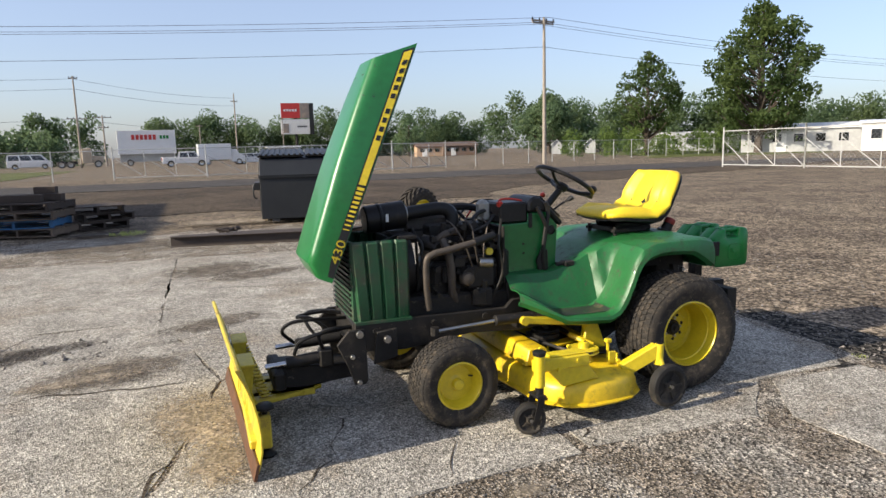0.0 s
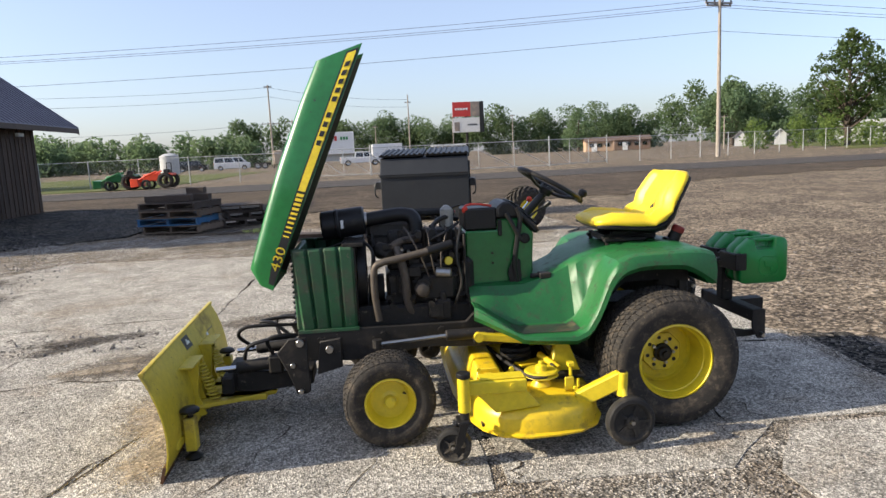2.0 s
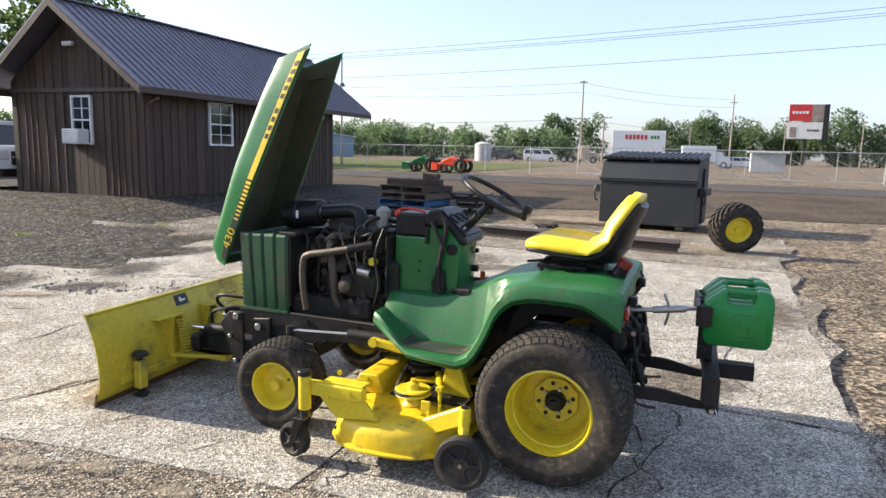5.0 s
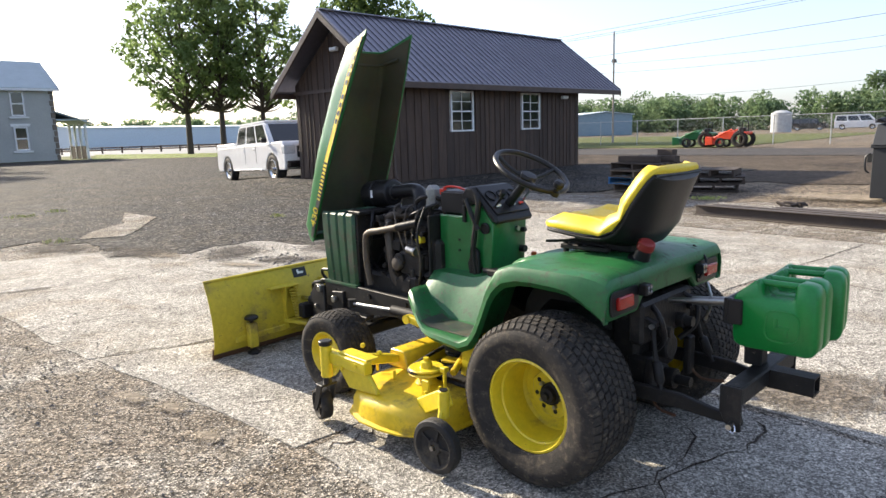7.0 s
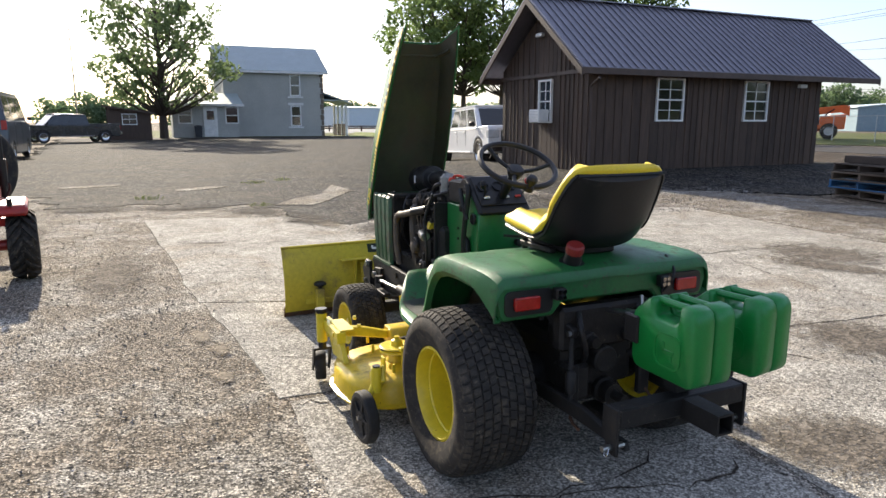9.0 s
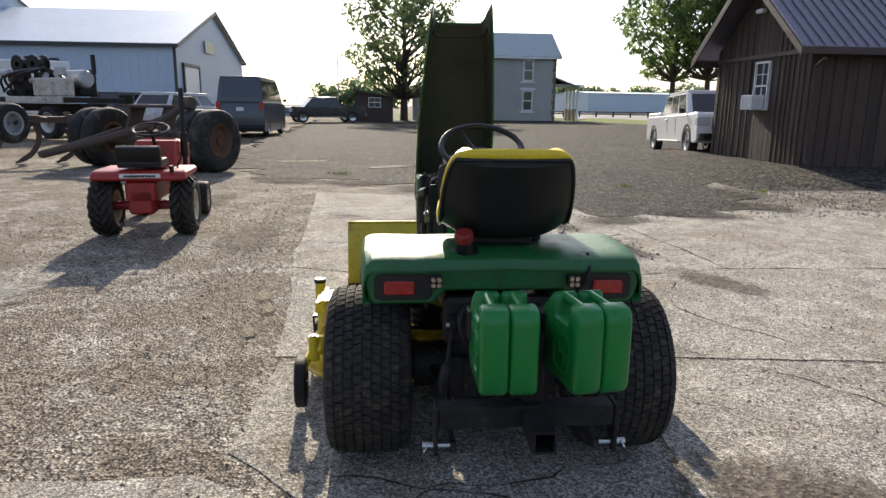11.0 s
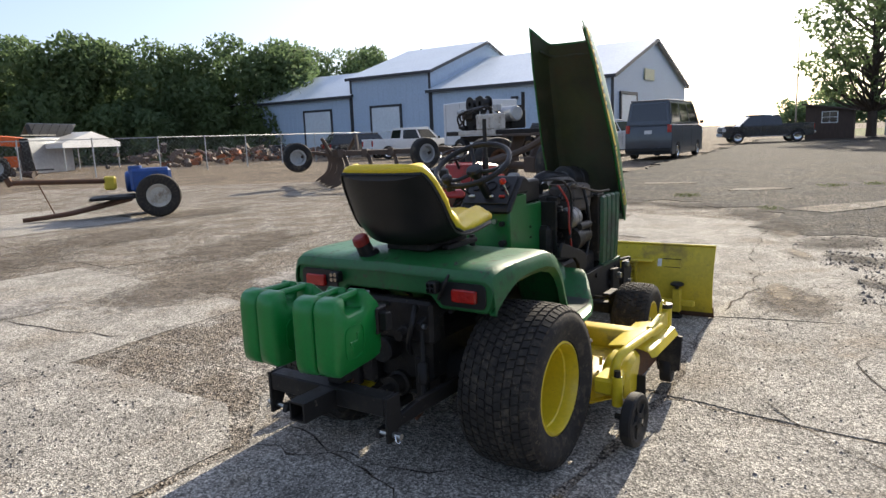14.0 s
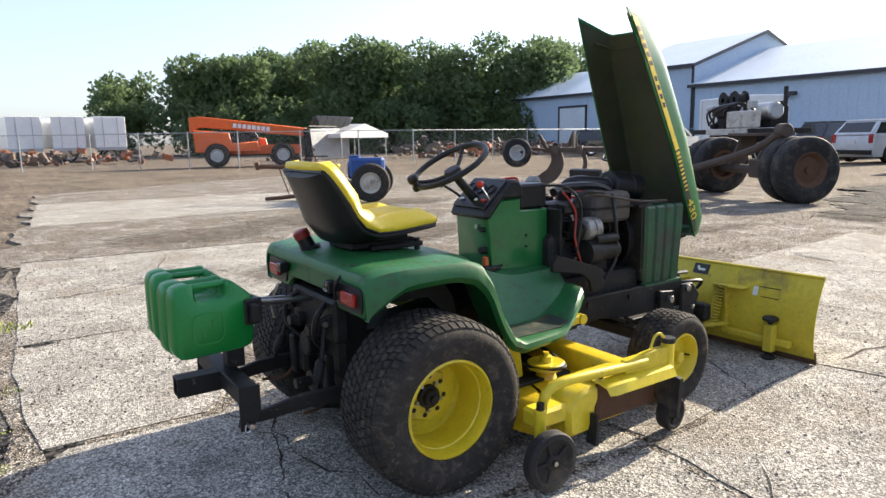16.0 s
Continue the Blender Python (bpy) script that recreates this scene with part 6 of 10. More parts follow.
# steering wheel
SWC, SWN = Vector((-0.412, 0.0, 1.098)), Vector((0.50, 0, 0.866)).normalized()
bm = B()
cyl(bm, (-0.56, 0.0, 0.93), tuple(SWC - SWN * 0.045), 0.021, 0.019, n=14)
part("steering_column", bm, PLASTIC, tractor)
sx = SWN.cross(Vector((0, 1, 0))).normalized()
sy = SWN.cross(sx).normalized()
bm = B()
tube(bm, [SWC + 0.169 * (math.cos(a) * sx + math.sin(a) * sy) for a in [math.tau * k / 40 for k in range(40)]], 0.0125, 10, 0, closed=True)
wheel = part("steering_wheel", bm, PLASTIC, tractor, "black three-spoke steering wheel")
for k in range(3):
    a = math.tau * k / 3 + 0.5
    bm = B()
    tube(bm, [SWC - SWN * 0.04, SWC + 0.09 * (math.cos(a) * sx + math.sin(a) * sy) - SWN * 0.03, SWC + 0.167 * (math.cos(a) * sx + math.sin(a) * sy)], 0.009, 8, 4)
    part("spoke", bm, PLASTIC, wheel)
bm = B()
lathe(bm, tuple(SWC - SWN * 0.06), tuple(SWC), [(0, 0), (0, 0.028), (0.03, 0.04), (0.042, 0.034), (0.046, 0)], 20)
part("wheel_hub", bm, PLASTIC, wheel)
kp = Vector((-0.272, -0.03, 1.0))
bm = B()
lathe(bm, tuple(kp), tuple(kp + SWN * 0.07), [(0, 0), (0, 0.02), (0.02, 0.02), (0.024, 0.012), (0.034, 0.012), (0.04, 0.022), (0.06, 0.024), (0.07, 0.016), (0.072, 0)], 16)
part("spinner_knob", bm, PLASTIC, wheel)

# body: foot wells, tunnel and fenders in one sheet
YW = [(-0.87, 0.34), (-0.8, 0.385), (-0.7, 0.44), (-0.6, 0.47), (-0.45, 0.482), (-0.2, 0.482), (0.1, 0.475), (0.27, 0.46)]
ZC = [(-0.87, 0.625), (-0.6, 0.632), (-0.5, 0.66), (-0.42, 0.693), (-0.32, 0.742), (-0.25, 0.76), (-0.12, 0.782), (0.12, 0.794), (0.19, 0.784), (0.225, 0.774)]
ZF = [(-0.87, 0.56), (-0.84, 0.55), (-0.70, 0.455), (-0.66, 0.437), (-0.42, 0.432), (-0.37, 0.46), (-0.32, 0.55), (-0.265, 0.69), (-0.22, 0.755), (-0.15, 0.78), (0.17, 0.782), (0.225, 0.772)]
ZO = [(-0.87, 0.52), (-0.84, 0.51), (-0.70, 0.447), (-0.66, 0.424), (-0.42, 0.412), (-0.36, 0.437), (-0.31, 0.52), (-0.255, 0.655), (-0.2, 0.712), (-0.12, 0.733), (0.0, 0.737), (0.1, 0.725), (0.17, 0.69), (0.225, 0.65)]


def body_row(x, side):
    zc, zf, zo = lerp_table(ZC, x), lerp_table(ZF, x), lerp_table(ZO, x)
    yw = lerp_table(YW, x)
    fl = 0.29 if x > -0.4 else min(0.29, yw - 0.1)
    row = [(x, side * y, zc + 0.004 * (y < 0.1)) for y in (0.0, 0.10, 0.14 if x < -0.35 else 0.2)]
    a, b = (0.14, fl) if x < -0.35 else (0.2, 0.29)
    row += [(x, side * (a + (b - a) * q), zc * (1 - w) + zf * w) for q, w in ((0.25, 0.06), (0.55, 0.45), (0.88, 0.96), (1.0, 1.0))]
    row += [(x, side * (yw - 0.07), zf + 0.002), (x, side * (yw - 0.028), zf), (x, side * (yw - 0.012), zf * 0.88 + zo * 0.12), (x, side * (yw - 0.003), zf * 0.6 + zo * 0.4), (x, side * yw, zo), (x, side * (yw - 0.014), zo - 0.014), (x, side * (yw - 0.018), zo - 0.004)]
    return row


xs = [-0.87, -0.855, -0.84, -0.8, -0.75, -0.71, -0.69, -0.66, -0.6, -0.5, -0.44, -0.42, -0.395, -0.37, -0.345, -0.32, -0.29, -0.265, -0.24, -0.22, -0.19, -0.16, -0.12, -0.05, 0.05, 0.10, 0.15, 0.19, 0.225]
FENDER = mat("fender_green_paint", (0.011, 0.115, 0.027), 0.46, col2=(0.009, 0.09, 0.021), scale=9, fine=70, bump=0.09, dirt=(0.05, 0.042, 0.03), dirty=0.30, dirt_scale=22, coat=0.04, chips=(0.06, 0.048, 0.034), chip_share=0.095)
bm = B()
for side in (-1, 1):
    rows = [body_row(x, side) for x in xs]
    last = rows[-1]
    for dx, dz in ((0.011, 0.006), (0.017, 0.018), (0.019, 0.036)):
        rows.append([(x + dx, y, max(z - dz, 0.63)) for x, y, z in last])
    skin(bm, rows)
bmesh.ops.remove_doubles(bm, verts=bm.verts, dist=0.001)
bmesh.ops.recalc_face_normals(bm, faces=bm.faces)
bmesh.ops.solidify(bm, geom=bm.faces[:], thickness=-0.006)
body = part("fender_body", bm, FENDER, tractor, "green fender and foot-rest body with scuffed rusty edges", 32)
bm = B()
prism(bm, [(-0.462, 0.69), (-0.455, 0.735), (-0.43, 0.764), (0.43, 0.764), (0.455, 0.735), (0.462, 0.69), (0.45, 0.645), (0.435, 0.622), (0.235, 0.622), (0.195, 0.668), (-0.195, 0.668), (-0.235, 0.622), (-0.435, 0.622), (-0.45, 0.645)], "x", 0.21, 0.238, 0.008)
rear_panel = part("rear_panel", bm, FENDER, tractor)
for side in (-1, 1):
    bm = B()
    prism(bm, [(side * 0.335 + u, 0.682 + v) for u, v in rrect(0.19, 0.088, 0.022)], "x", 0.237, 0.245, 0.002)
    bez = part("light_bezel", bm, DECAL_B, rear_panel)
    bm = B()
    prism(bm, [(side * 0.348 + u, 0.682 + v) for u, v in rrect(0.10, 0.046, 0.008)], "x", 0.243, 0.260, 0.004)
    part("tail_light", bm, RED_LENS, tractor, "red tail light in a black surround")
    bm = B()
    box(bm, 0.262, side * 0.228, 0.706, 0.035, 0.042, 0.042, 0.005)
    lamp = part("work_lamp", bm, PLASTIC, tractor)
    bm = B()
    for i in (-1, 1):
        for j in (-1, 1):
            cyl(bm, (0.278, side * 0.228 + i * 0.0095, 0.706 + j * 0.0095), (0.282, side * 0.228 + i * 0.0095, 0.706 + j * 0.0095), 0.008, n=8)
    part("lamp_lens", bm, CHROME, lamp)
for side in (-1, 1):
    bm = B()
    prism(bm, [(-0.26, 0.50), (-0.235, 0.60), (-0.15, 0.73), (0.205, 0.75), (0.205, 0.60), (0.1, 0.62), (-0.12, 0.62), (-0.2, 0.54)], "y", side * 0.25, side * 0.265)
    part("inner_fender", bm, BLACK, tractor)

# worn floor of the foot wells, scuffs and grime on the fender tops
PAN = mat("worn_foot_pan", (0.03, 0.03, 0.028), 0.5, col2=(0.012, 0.05, 0.02), scale=9, fine=45, bump=0.2, dirt=(0.12, 0.07, 0.042), dirty=0.4, dirt_scale=9, chips=(0.012, 0.07, 0.02), chip_share=0.12)
for side in (-1, 1):
    bm = B()
    skin(bm, [[(x, side * y, lerp_table(ZF, x) + 0.0095 + 0.002 * (abs(y - 0.35) < 0.04)) for y in (0.292, 0.32, 0.35, 0.38, 0.41, 0.432)] for x in (-0.7, -0.68, -0.66, -0.6, -0.55, -0.5, -0.44, -0.42, -0.395)], 0.0015)
    part("foot_pan", bm, PAN, body, "black worn floor with rusty patches", 45)
# seat
SY = 0.015
FILL_A, FILL_B, FILL_C = (0.178, -0.125, 0.772), (0.208, -0.133, 0.836), (0.222, -0.137, 0.868)
# stations along the seat from its front edge to the top of the back: x, z, half width, thickness, depth of the pan
SEAT = [(-0.224, 0.918, 0.150, 0.012, 0.012), (-0.216, 0.926, 0.178, 0.030, 0.02), (-0.19, 0.933, 0.202, 0.042, 0.026), (-0.14, 0.932, 0.215, 0.046, 0.032), (-0.08, 0.926, 0.222, 0.046, 0.042), (-0.02, 0.919, 0.228, 0.046, 0.066), (0.03, 0.916, 0.231, 0.048, 0.092),
        (0.07, 0.928, 0.231, 0.052, 0.105), (0.098, 0.957, 0.229, 0.054, 0.098), (0.120, 0.995, 0.226, 0.052, 0.08), (0.142, 1.035, 0.220, 0.050, 0.054), (0.162, 1.070, 0.212, 0.048, 0.046), (0.178, 1.096, 0.202, 0.046, 0.040),
        (0.189, 1.112, 0.190, 0.042, 0.034), (0.197, 1.123, 0.172, 0.034, 0.028), (0.203, 1.130, 0.146, 0.018, 0.02)]


LOW = (0.026, 0.028, 0.03, 0.03, 0.03, 0.028, 0.024, 0.016, 0.008)
SEAT = [(x + (0, 0, 0, 0.002, 0.008, 0.018, 0.03, 0.038, 0.042, 0.045, 0.048, 0.050, 0.052, 0.054, 0.056, 0.058)[i], z - (LOW[i] if i < 9 else 0), w, t + (0.016 if 0 < i < 8 else 0), d * (0.62 if 3 < i < 7 else 0.8 if 6 < i < 10 else 1)) for i, (x, z, w, t, d) in enumerate(SEAT)]


def seat_frame(i):
    a, b = SEAT[max(i - 1, 0)], SEAT[min(i + 1, len(SEAT) - 1)]
    d = Vector((b[0] - a[0], 0, b[1] - a[1])).normalized()
    return Vector((SEAT[i][0], SY, SEAT[i][1])), Vector((-d.z, 0, d.x))


def pad_ring(i, n=40):
    c, nv = seat_frame(i)
    w, t = SEAT[i][2:4]
    out = []
    for k in range(n):
        a = math.tau * k / n
        u = math.copysign(abs(math.cos(a)) ** 0.55, math.cos(a))
        v = math.copysign(abs(math.sin(a)) ** 0.7, math.sin(a))
        h = t / 2 * v
        if v > 0 and 2 < i < 14:
            q = abs(u)
            h += 0.030 * math.exp(-((q - 0.80) / 0.15) ** 2) * v - 0.020 * math.exp(-((q - 0.55) / 0.06) ** 2) + 0.012 * math.exp(-((q - 0.28) / 0.16) ** 2) - 0.016 * math.exp(-(q / 0.05) ** 2) - (0.014 if i in (6, 8) else 0)
        out.append(c + Vector((0, u * w, 0)) + nv * h)
    return out


def pan_ring(i):
    c, nv = seat_frame(i)
    w, t, d = SEAT[i][2:5]
    w *= 0.985
    out = [c + Vector((0, -w + 2 * w * k / 16, 0)) - nv * (0.017 + d * (1 - abs(-1 + k / 8) ** 3)) for k in range(17)]
    return out + [c + Vector((0, w * q, 0)) + nv * 0.004 for q in (0.96, 0.5, 0.0, -0.5, -0.96)]


bm = B()
loft(bm, [pad_ring(i) for i in range(len(SEAT))])
seat = part("seat", bm, VINYL, tractor, "yellow padded vinyl seat", 60)
bm = B()
loft(bm, [pan_ring(i) for i in range(1, len(SEAT) - 2)])
part("seat_shell", bm, PLASTIC, seat, "black moulded seat back", 50)
bm = B()
edge = [seat_frame(i)[0] + Vector((0, SEAT[i][2] * 0.96, 0)) - seat_frame(i)[1] * (SEAT[i][3] * 0.42) for i in range(1, len(SEAT) - 2)]
tube(bm, edge, 0.007, 6, 2)
tube(bm, [Vector((p.x, 2 * SY - p.y, p.z)) for p in edge], 0.007, 6, 2)
tube(bm, [edge[-1], Vector((edge[-1].x, 2 * SY - edge[-1].y, edge[-1].z))], 0.008, 6, 0)
part("piping", bm, PLASTIC, seat)
bm = B()
box(bm, -0.02, SY, 0.815, 0.28, 0.2, 0.03, 0.006)
base = part("seat_base", bm, BLACK, tractor, "black seat mounting with springs and slides")
for sy_ in (-0.1, 0.1):
    bm = B()
    box(bm, 0.0, SY + sy_, 0.838, 0.24, 0.03, 0.02, 0.004)
    part("slide_rail", bm, BLACK, base)
for sy_ in (-0.13, 0.13):
    bm = B()
    box(bm, -0.06, SY + sy_, 0.808, 0.22, 0.03, 0.02, 0.004)
    part("hinge_plate", bm, BLACK, base)
    bm = B()
    cyl(bm, (-0.15, SY + sy_, 0.745), (-0.15, SY + sy_, 0.83), 0.012, n=8)
    part("bolt", bm, ENGINE, base)
bm = B()
tube(bm, [(-0.1, SY - 0.1, 0.835), (-0.17, SY - 0.16, 0.83), (-0.2, SY - 0.2, 0.832)], 0.006, 6, 3)
part("adjust_lever", bm, BLACK, base)
bm = B()
lathe(bm, FILL_A, FILL_B, [(0, 0), (0, 0.046), (0.02, 0.046), (0.026, 0.032), (0.068, 0.029), (0.07, 0.0)], 18)
neck = part("filler_neck", bm, PLASTIC, tractor, "black rubber filler neck")
bm = B()
lathe(bm, FILL_B, FILL_C, [(-0.004, 0), (-0.004, 0.031), (0.004, 0.033), (0.024, 0.031), (0.029, 0.025), (0.03, 0)], 16)
part("filler_cap", bm, mat("dull_red_cap", (0.26, 0.02, 0.014), 0.5, bump=0.05), neck, "red filler cap behind the seat")

# transaxle, linkage and hitch
bm = B()
box(bm, -0.05, 0, 0.36, 0.42, 0.3, 0.26, 0.03)
cyl(bm, (0, -0.40, 0.318), (0, 0.40, 0.318), 0.055, n=16)
cyl(bm, (0, -0.29, 0.318), (0, 0.29, 0.318), 0.085, n=16)
box(bm, 0.14, 0, 0.46, 0.12, 0.32, 0.3, 0.02)
box(bm, 0.21, 0.0, 0.56, 0.06, 0.40, 0.16, 0.012)
box(bm, 0.2, -0.12, 0.36, 0.1, 0.1, 0.14, 0.015)
transaxle = part("transaxle", bm, ENGINE, tractor, "oily black transaxle housing")
for side in (-1, 1):
    bm = B()
    prism(bm, [(0.08, 0.585), (0.10, 0.62), (0.20, 0.60), (0.285, 0.575), (0.28, 0.545), (0.19, 0.555)], "y", side * 0.17 - 0.012, side * 0.17 + 0.012, 0.003)
    arm = part("lift_arm", bm, BLACK, tractor)
    bm = B()
    tube(bm, [(0.265, side * 0.17, 0.56), (0.29, side * 0.19, 0.44), (0.33, side * 0.215, 0.33)], 0.009, 8, 3)
    part("lift_rod", bm, BLACK, arm)
    bm = B()
    lathe(bm, (0.318, side * 0.208, 0.36), (0.292, side * 0.19, 0.44), [(0, 0), (0, 0.012), (0.012, 0.019), (0.07, 0.019), (0.08, 0.012), (0.085, 0)], 10)
    part("turnbuckle", bm, BLACK, arm)
    bm = B()
    cyl(bm, (0.27, side * 0.145, 0.56), (0.27, side * 0.195, 0.56), 0.010, n=8)
    part("pivot_pin", bm, STEEL, arm)
    bm = B()
    tube(bm, [(0.24, side * 0.13, 0.62), (0.285, side * 0.15, 0.58), (0.29, side * 0.13, 0.5), (0.24, side * 0.1, 0.44)], 0.011, 8, 5)
    part("hydraulic_hose", bm, PLASTIC, transaxle)
    bm = B()
    lathe(bm, (0.215, side * 0.09, 0.52), (0.3, side * 0.09, 0.52), [(0, 0.03), (0.05, 0.03), (0.055, 0.022), (0.085, 0.02), (0.085, 0)], 12)
    part("remote_coupling", bm, ENGINE, transaxle)
    bm = B()
    box(bm, 0.255, side * 0.16, 0.36, 0.03, 0.05, 0.16, 0.006)
    part("anchor_bracket", bm, BLACK, transaxle)
    bm = B()
    tube(bm, [(0.26, side * 0.16, 0.31), (0.30, side * 0.19, 0.26), (0.38, side * 0.215, 0.26)], 0.006, 6, 3)
    part("stay_chain", bm, RUST, transaxle)
bm = B()
lathe(bm, (0.2, 0.02, 0.30), (0.33, 0.02, 0.30), [(0, 0.05), (0.02, 0.05), (0.025, 0.04), (0.07, 0.04), (0.072, 0.02), (0.13, 0.02), (0.13, 0)], 14)
part("output_shaft", bm, ENGINE, transaxle)
bm = B()
cyl(bm, (0.19, -0.02, 0.44), (0.27, -0.02, 0.44), 0.05, n=16, bev=0.006)
part("oil_filter", bm, ENGINE, transaxle)
bm = B()
box(bm, 0.22, 0.0, 0.22, 0.14, 0.07, 0.03, 0.006)
part("drawbar", bm, BLACK, tractor)
bm = B()
tube(bm, [(0.2, 0.29, 0.785), (0.262, 0.28, 0.73), (0.25, 0.24, 0.66)], 0.006, 6, 4)
part("lamp_cable", bm, PLASTIC, tractor)
for side in (-1, 1):
    bm = B()
    prism(bm, [(-0.26, -0.02), (-0.26, 0.035), (0.05, 0.03), (0.20, 0.0), (0.255, 0.0), (0.265, -0.03), (0.19, -0.035), (0.04, -0.025)], "y", -0.011, 0.011, 0.004)
    bmesh.ops.transform(bm, matrix=pose(0.345, 0.015 + side * 0.225, 0.315, 0, 0, side * -3), verts=bm.verts)
    part("lower_link", bm, BLACK, tractor)
bm = B()
tube(bm, [(0.22, 0.0, 0.615), (0.34, 0.01, 0.628)], 0.010, 10, 0)
tube(bm, [(0.46, 0.02, 0.642), (0.555, 0.03, 0.655)], 0.009, 10, 0)
tube(bm, [(0.385, -0.005, 0.565), (0.40, 0.012, 0.635), (0.375, 0.03, 0.70)], 0.006, 6, 3)
cyl(bm, (0.33, 0.01, 0.627), (0.47, 0.02, 0.644), 0.017, n=12)
part("top_link", bm, STEEL, tractor, "bare steel top link")
hitch = thing("hitch_frame", 0.585, 0.015, 0.28, 0, "black square-tube three-point hitch frame behind the tractor", "hitch")
bm = B()
box(bm, 0.0, 0.0, 0.117, 0.064, 0.51, 0.064, 0.005)
part("cross_tube", bm, BLACK, hitch)
bm = B()
box(bm, -0.028, 0.02, 0.25, 0.062, 0.062, 0.205, 0.005)
part("upright_tube", bm, BLACK, hitch)
bm = B()
box(bm, -0.05, 0.03, 0.375, 0.03, 0.40, 0.06, 0.004)
part("can_bar", bm, BLACK, hitch, "black flat bar that carries the cans")
for side in (-1, 1):
    bm = B()
    prism(bm, [(-0.036, 0.15), (0.034, 0.15), (0.034, 0.0), (-0.005, 0.0), (-0.036, 0.06)], "y", side * 0.256, side * 0.268, 0.002)
    part("side_plate", bm, BLACK, hitch)
    bm = B()
    cyl(bm, (0.008, side * 0.215, 0.024), (0.008, side * 0.30, 0.024), 0.010, n=8)
    part("pin", bm, STEEL, hitch)
    bm = B()
    tube(bm, [(0.008, side * 0.285, 0.026), (0.016, side * 0.298, 0.008), (0.028, side * 0.295, 0.012), (0.022, side * 0.285, 0.03)], 0.0022, 6, 3)
    part("pin_clip", bm, CHROME, hitch)
bm = B()
for dy, dz, sy_, sz_ in ((0.029, 0, 0.007, 0.065), (-0.029, 0, 0.007, 0.065), (0, 0.029, 0.051, 0.007), (0, -0.029, 0.051, 0.007)):
    box(bm, 0.10, 0.02 + dy, 0.112 + dz, 0.15, sy_, sz_)
part("receiver", bm, BLACK, hitch)


# jerry cans on the hitch
def jerry_can(y, turn, label):
    can = thing("jerry_can", 0.668, y, 0.538, turn, label, "jerry can", "jerry cans on the hitch")
    for side in (-1, 1):
        bm = B()
        out = [(x * 0.89, z) for x, z in [(-0.145, 0.03), (-0.13, 0.005), (-0.1, 0), (0.12, 0), (0.14, 0.012), (0.147, 0.035), (0.147, 0.20), (0.138, 0.225), (0.12, 0.235), (0.075, 0.238), (0.068, 0.225), (0.066, 0.185), (0.055, 0.176), (-0.035, 0.176), (-0.045, 0.185), (-0.047, 0.215), (-0.054, 0.232), (-0.066, 0.234), (-0.135, 0.182), (-0.148, 0.16)]]
        a, b = sorted((side * 0.0015, side * 0.074))
        prism(bm, out, "y", a, b, 0.008)
        shell = part("shell_half", bm, CAN_GREEN, can, smooth=50)
        bm = B()
        ring_ = [[(0.025 + u * q, side * w, 0.09 + z * q) for u, z in rrect(0.105, 0.105, 0.03)] for q, w in ((1.0, 0.0735), (1.0, 0.0765), (0.9, 0.0765), (0.9, 0.0735))]
        loft(bm, ring_, cap=False)
        box(bm, 0.028, side * 0.0745, 0.088, 0.045, 0.004, 0.012, 0.001)
        box(bm, 0.008, side * 0.0745, 0.10, 0.012, 0.004, 0.03, 0.001)
        box(bm, 0.04, side * 0.0745, 0.072, 0.01, 0.004, 0.025, 0.001)
        part("emblem", bm, CAN_GREEN, shell)
        bm = B()
        cyl(bm, (-0.06, side * 0.037, 0.222), (0.08, side * 0.037, 0.222), 0.011, n=10)
        part("handle", bm, CAN_GREEN, can)
    bm = B()
    for side in (-1, 1):
        box(bm, -0.122, side * 0.071, 0.118, 0.052, 0.022, 0.088, 0.005)
    box(bm, -0.15, 0, 0.118, 0.016, 0.164, 0.088, 0.004)
    part("bracket", bm, PLASTIC, can)


jerry_can(-0.074, 0, "green moulded plastic can clamped to the hitch frame")
jerry_can(0.150, 8, "green moulded plastic can clamped to the hitch frame")

# mower deck
bm = B()
DOUT = [(-0.93, -0.42), (-0.92, -0.56), (-0.885, -0.66), (-0.82, -0.735), (-0.72, -0.765), (-0.60, -0.765), (-0.50, -0.745), (-0.42, -0.69), (-0.375, -0.6), (-0.36, -0.45), (-0.35, -0.2), (-0.35, 0.2), (-0.36, 0.42), (-0.40, 0.55), (-0.47, 0.60), (-0.80, 0.61), (-0.95, 0.58), (-0.96, 0.3), (-0.96, -0.2)]
cx, cy = -0.65, -0.05
secs = []
for z, k, d in ((0.098, 1.0, 0.016), (0.106, 1.0, 0.017), (0.112, 1.0, 0.0), (0.168, 1.0, -0.004), (0.193, 1.0, -0.016), (0.207, 1.0, -0.04), (0.213, 1.0, -0.075), (0.222, 1, -0.12)):
    row = []
    n = len(DOUT)
    for i, (x, y) in enumerate(DOUT):
        t = (Vector(DOUT[(i + 1) % n]) - Vector(DOUT[i - 1])).normalized()
        nx, ny = t.y, -t.x
        if (nx * (x - cx) + ny * (y - cy)) < 0:
            nx, ny = -nx, -ny
        row.append((x + nx * d, y + ny * d, z))
    secs.append(row)
loft(bm, secs, cap=False)
bm.faces.new([v for v in bm.verts if abs(v.co.z - 0.222) < 1e-5])
DECK = mat("grimy_deck_paint", (0.68, 0.47, 0.012), 0.4, col2=(0.58, 0.40, 0.014), scale=9, fine=35, bump=0.06, dirt=(0.14, 0.095, 0.03), dirty=0.3, dirt_scale=7, coat=0.1)
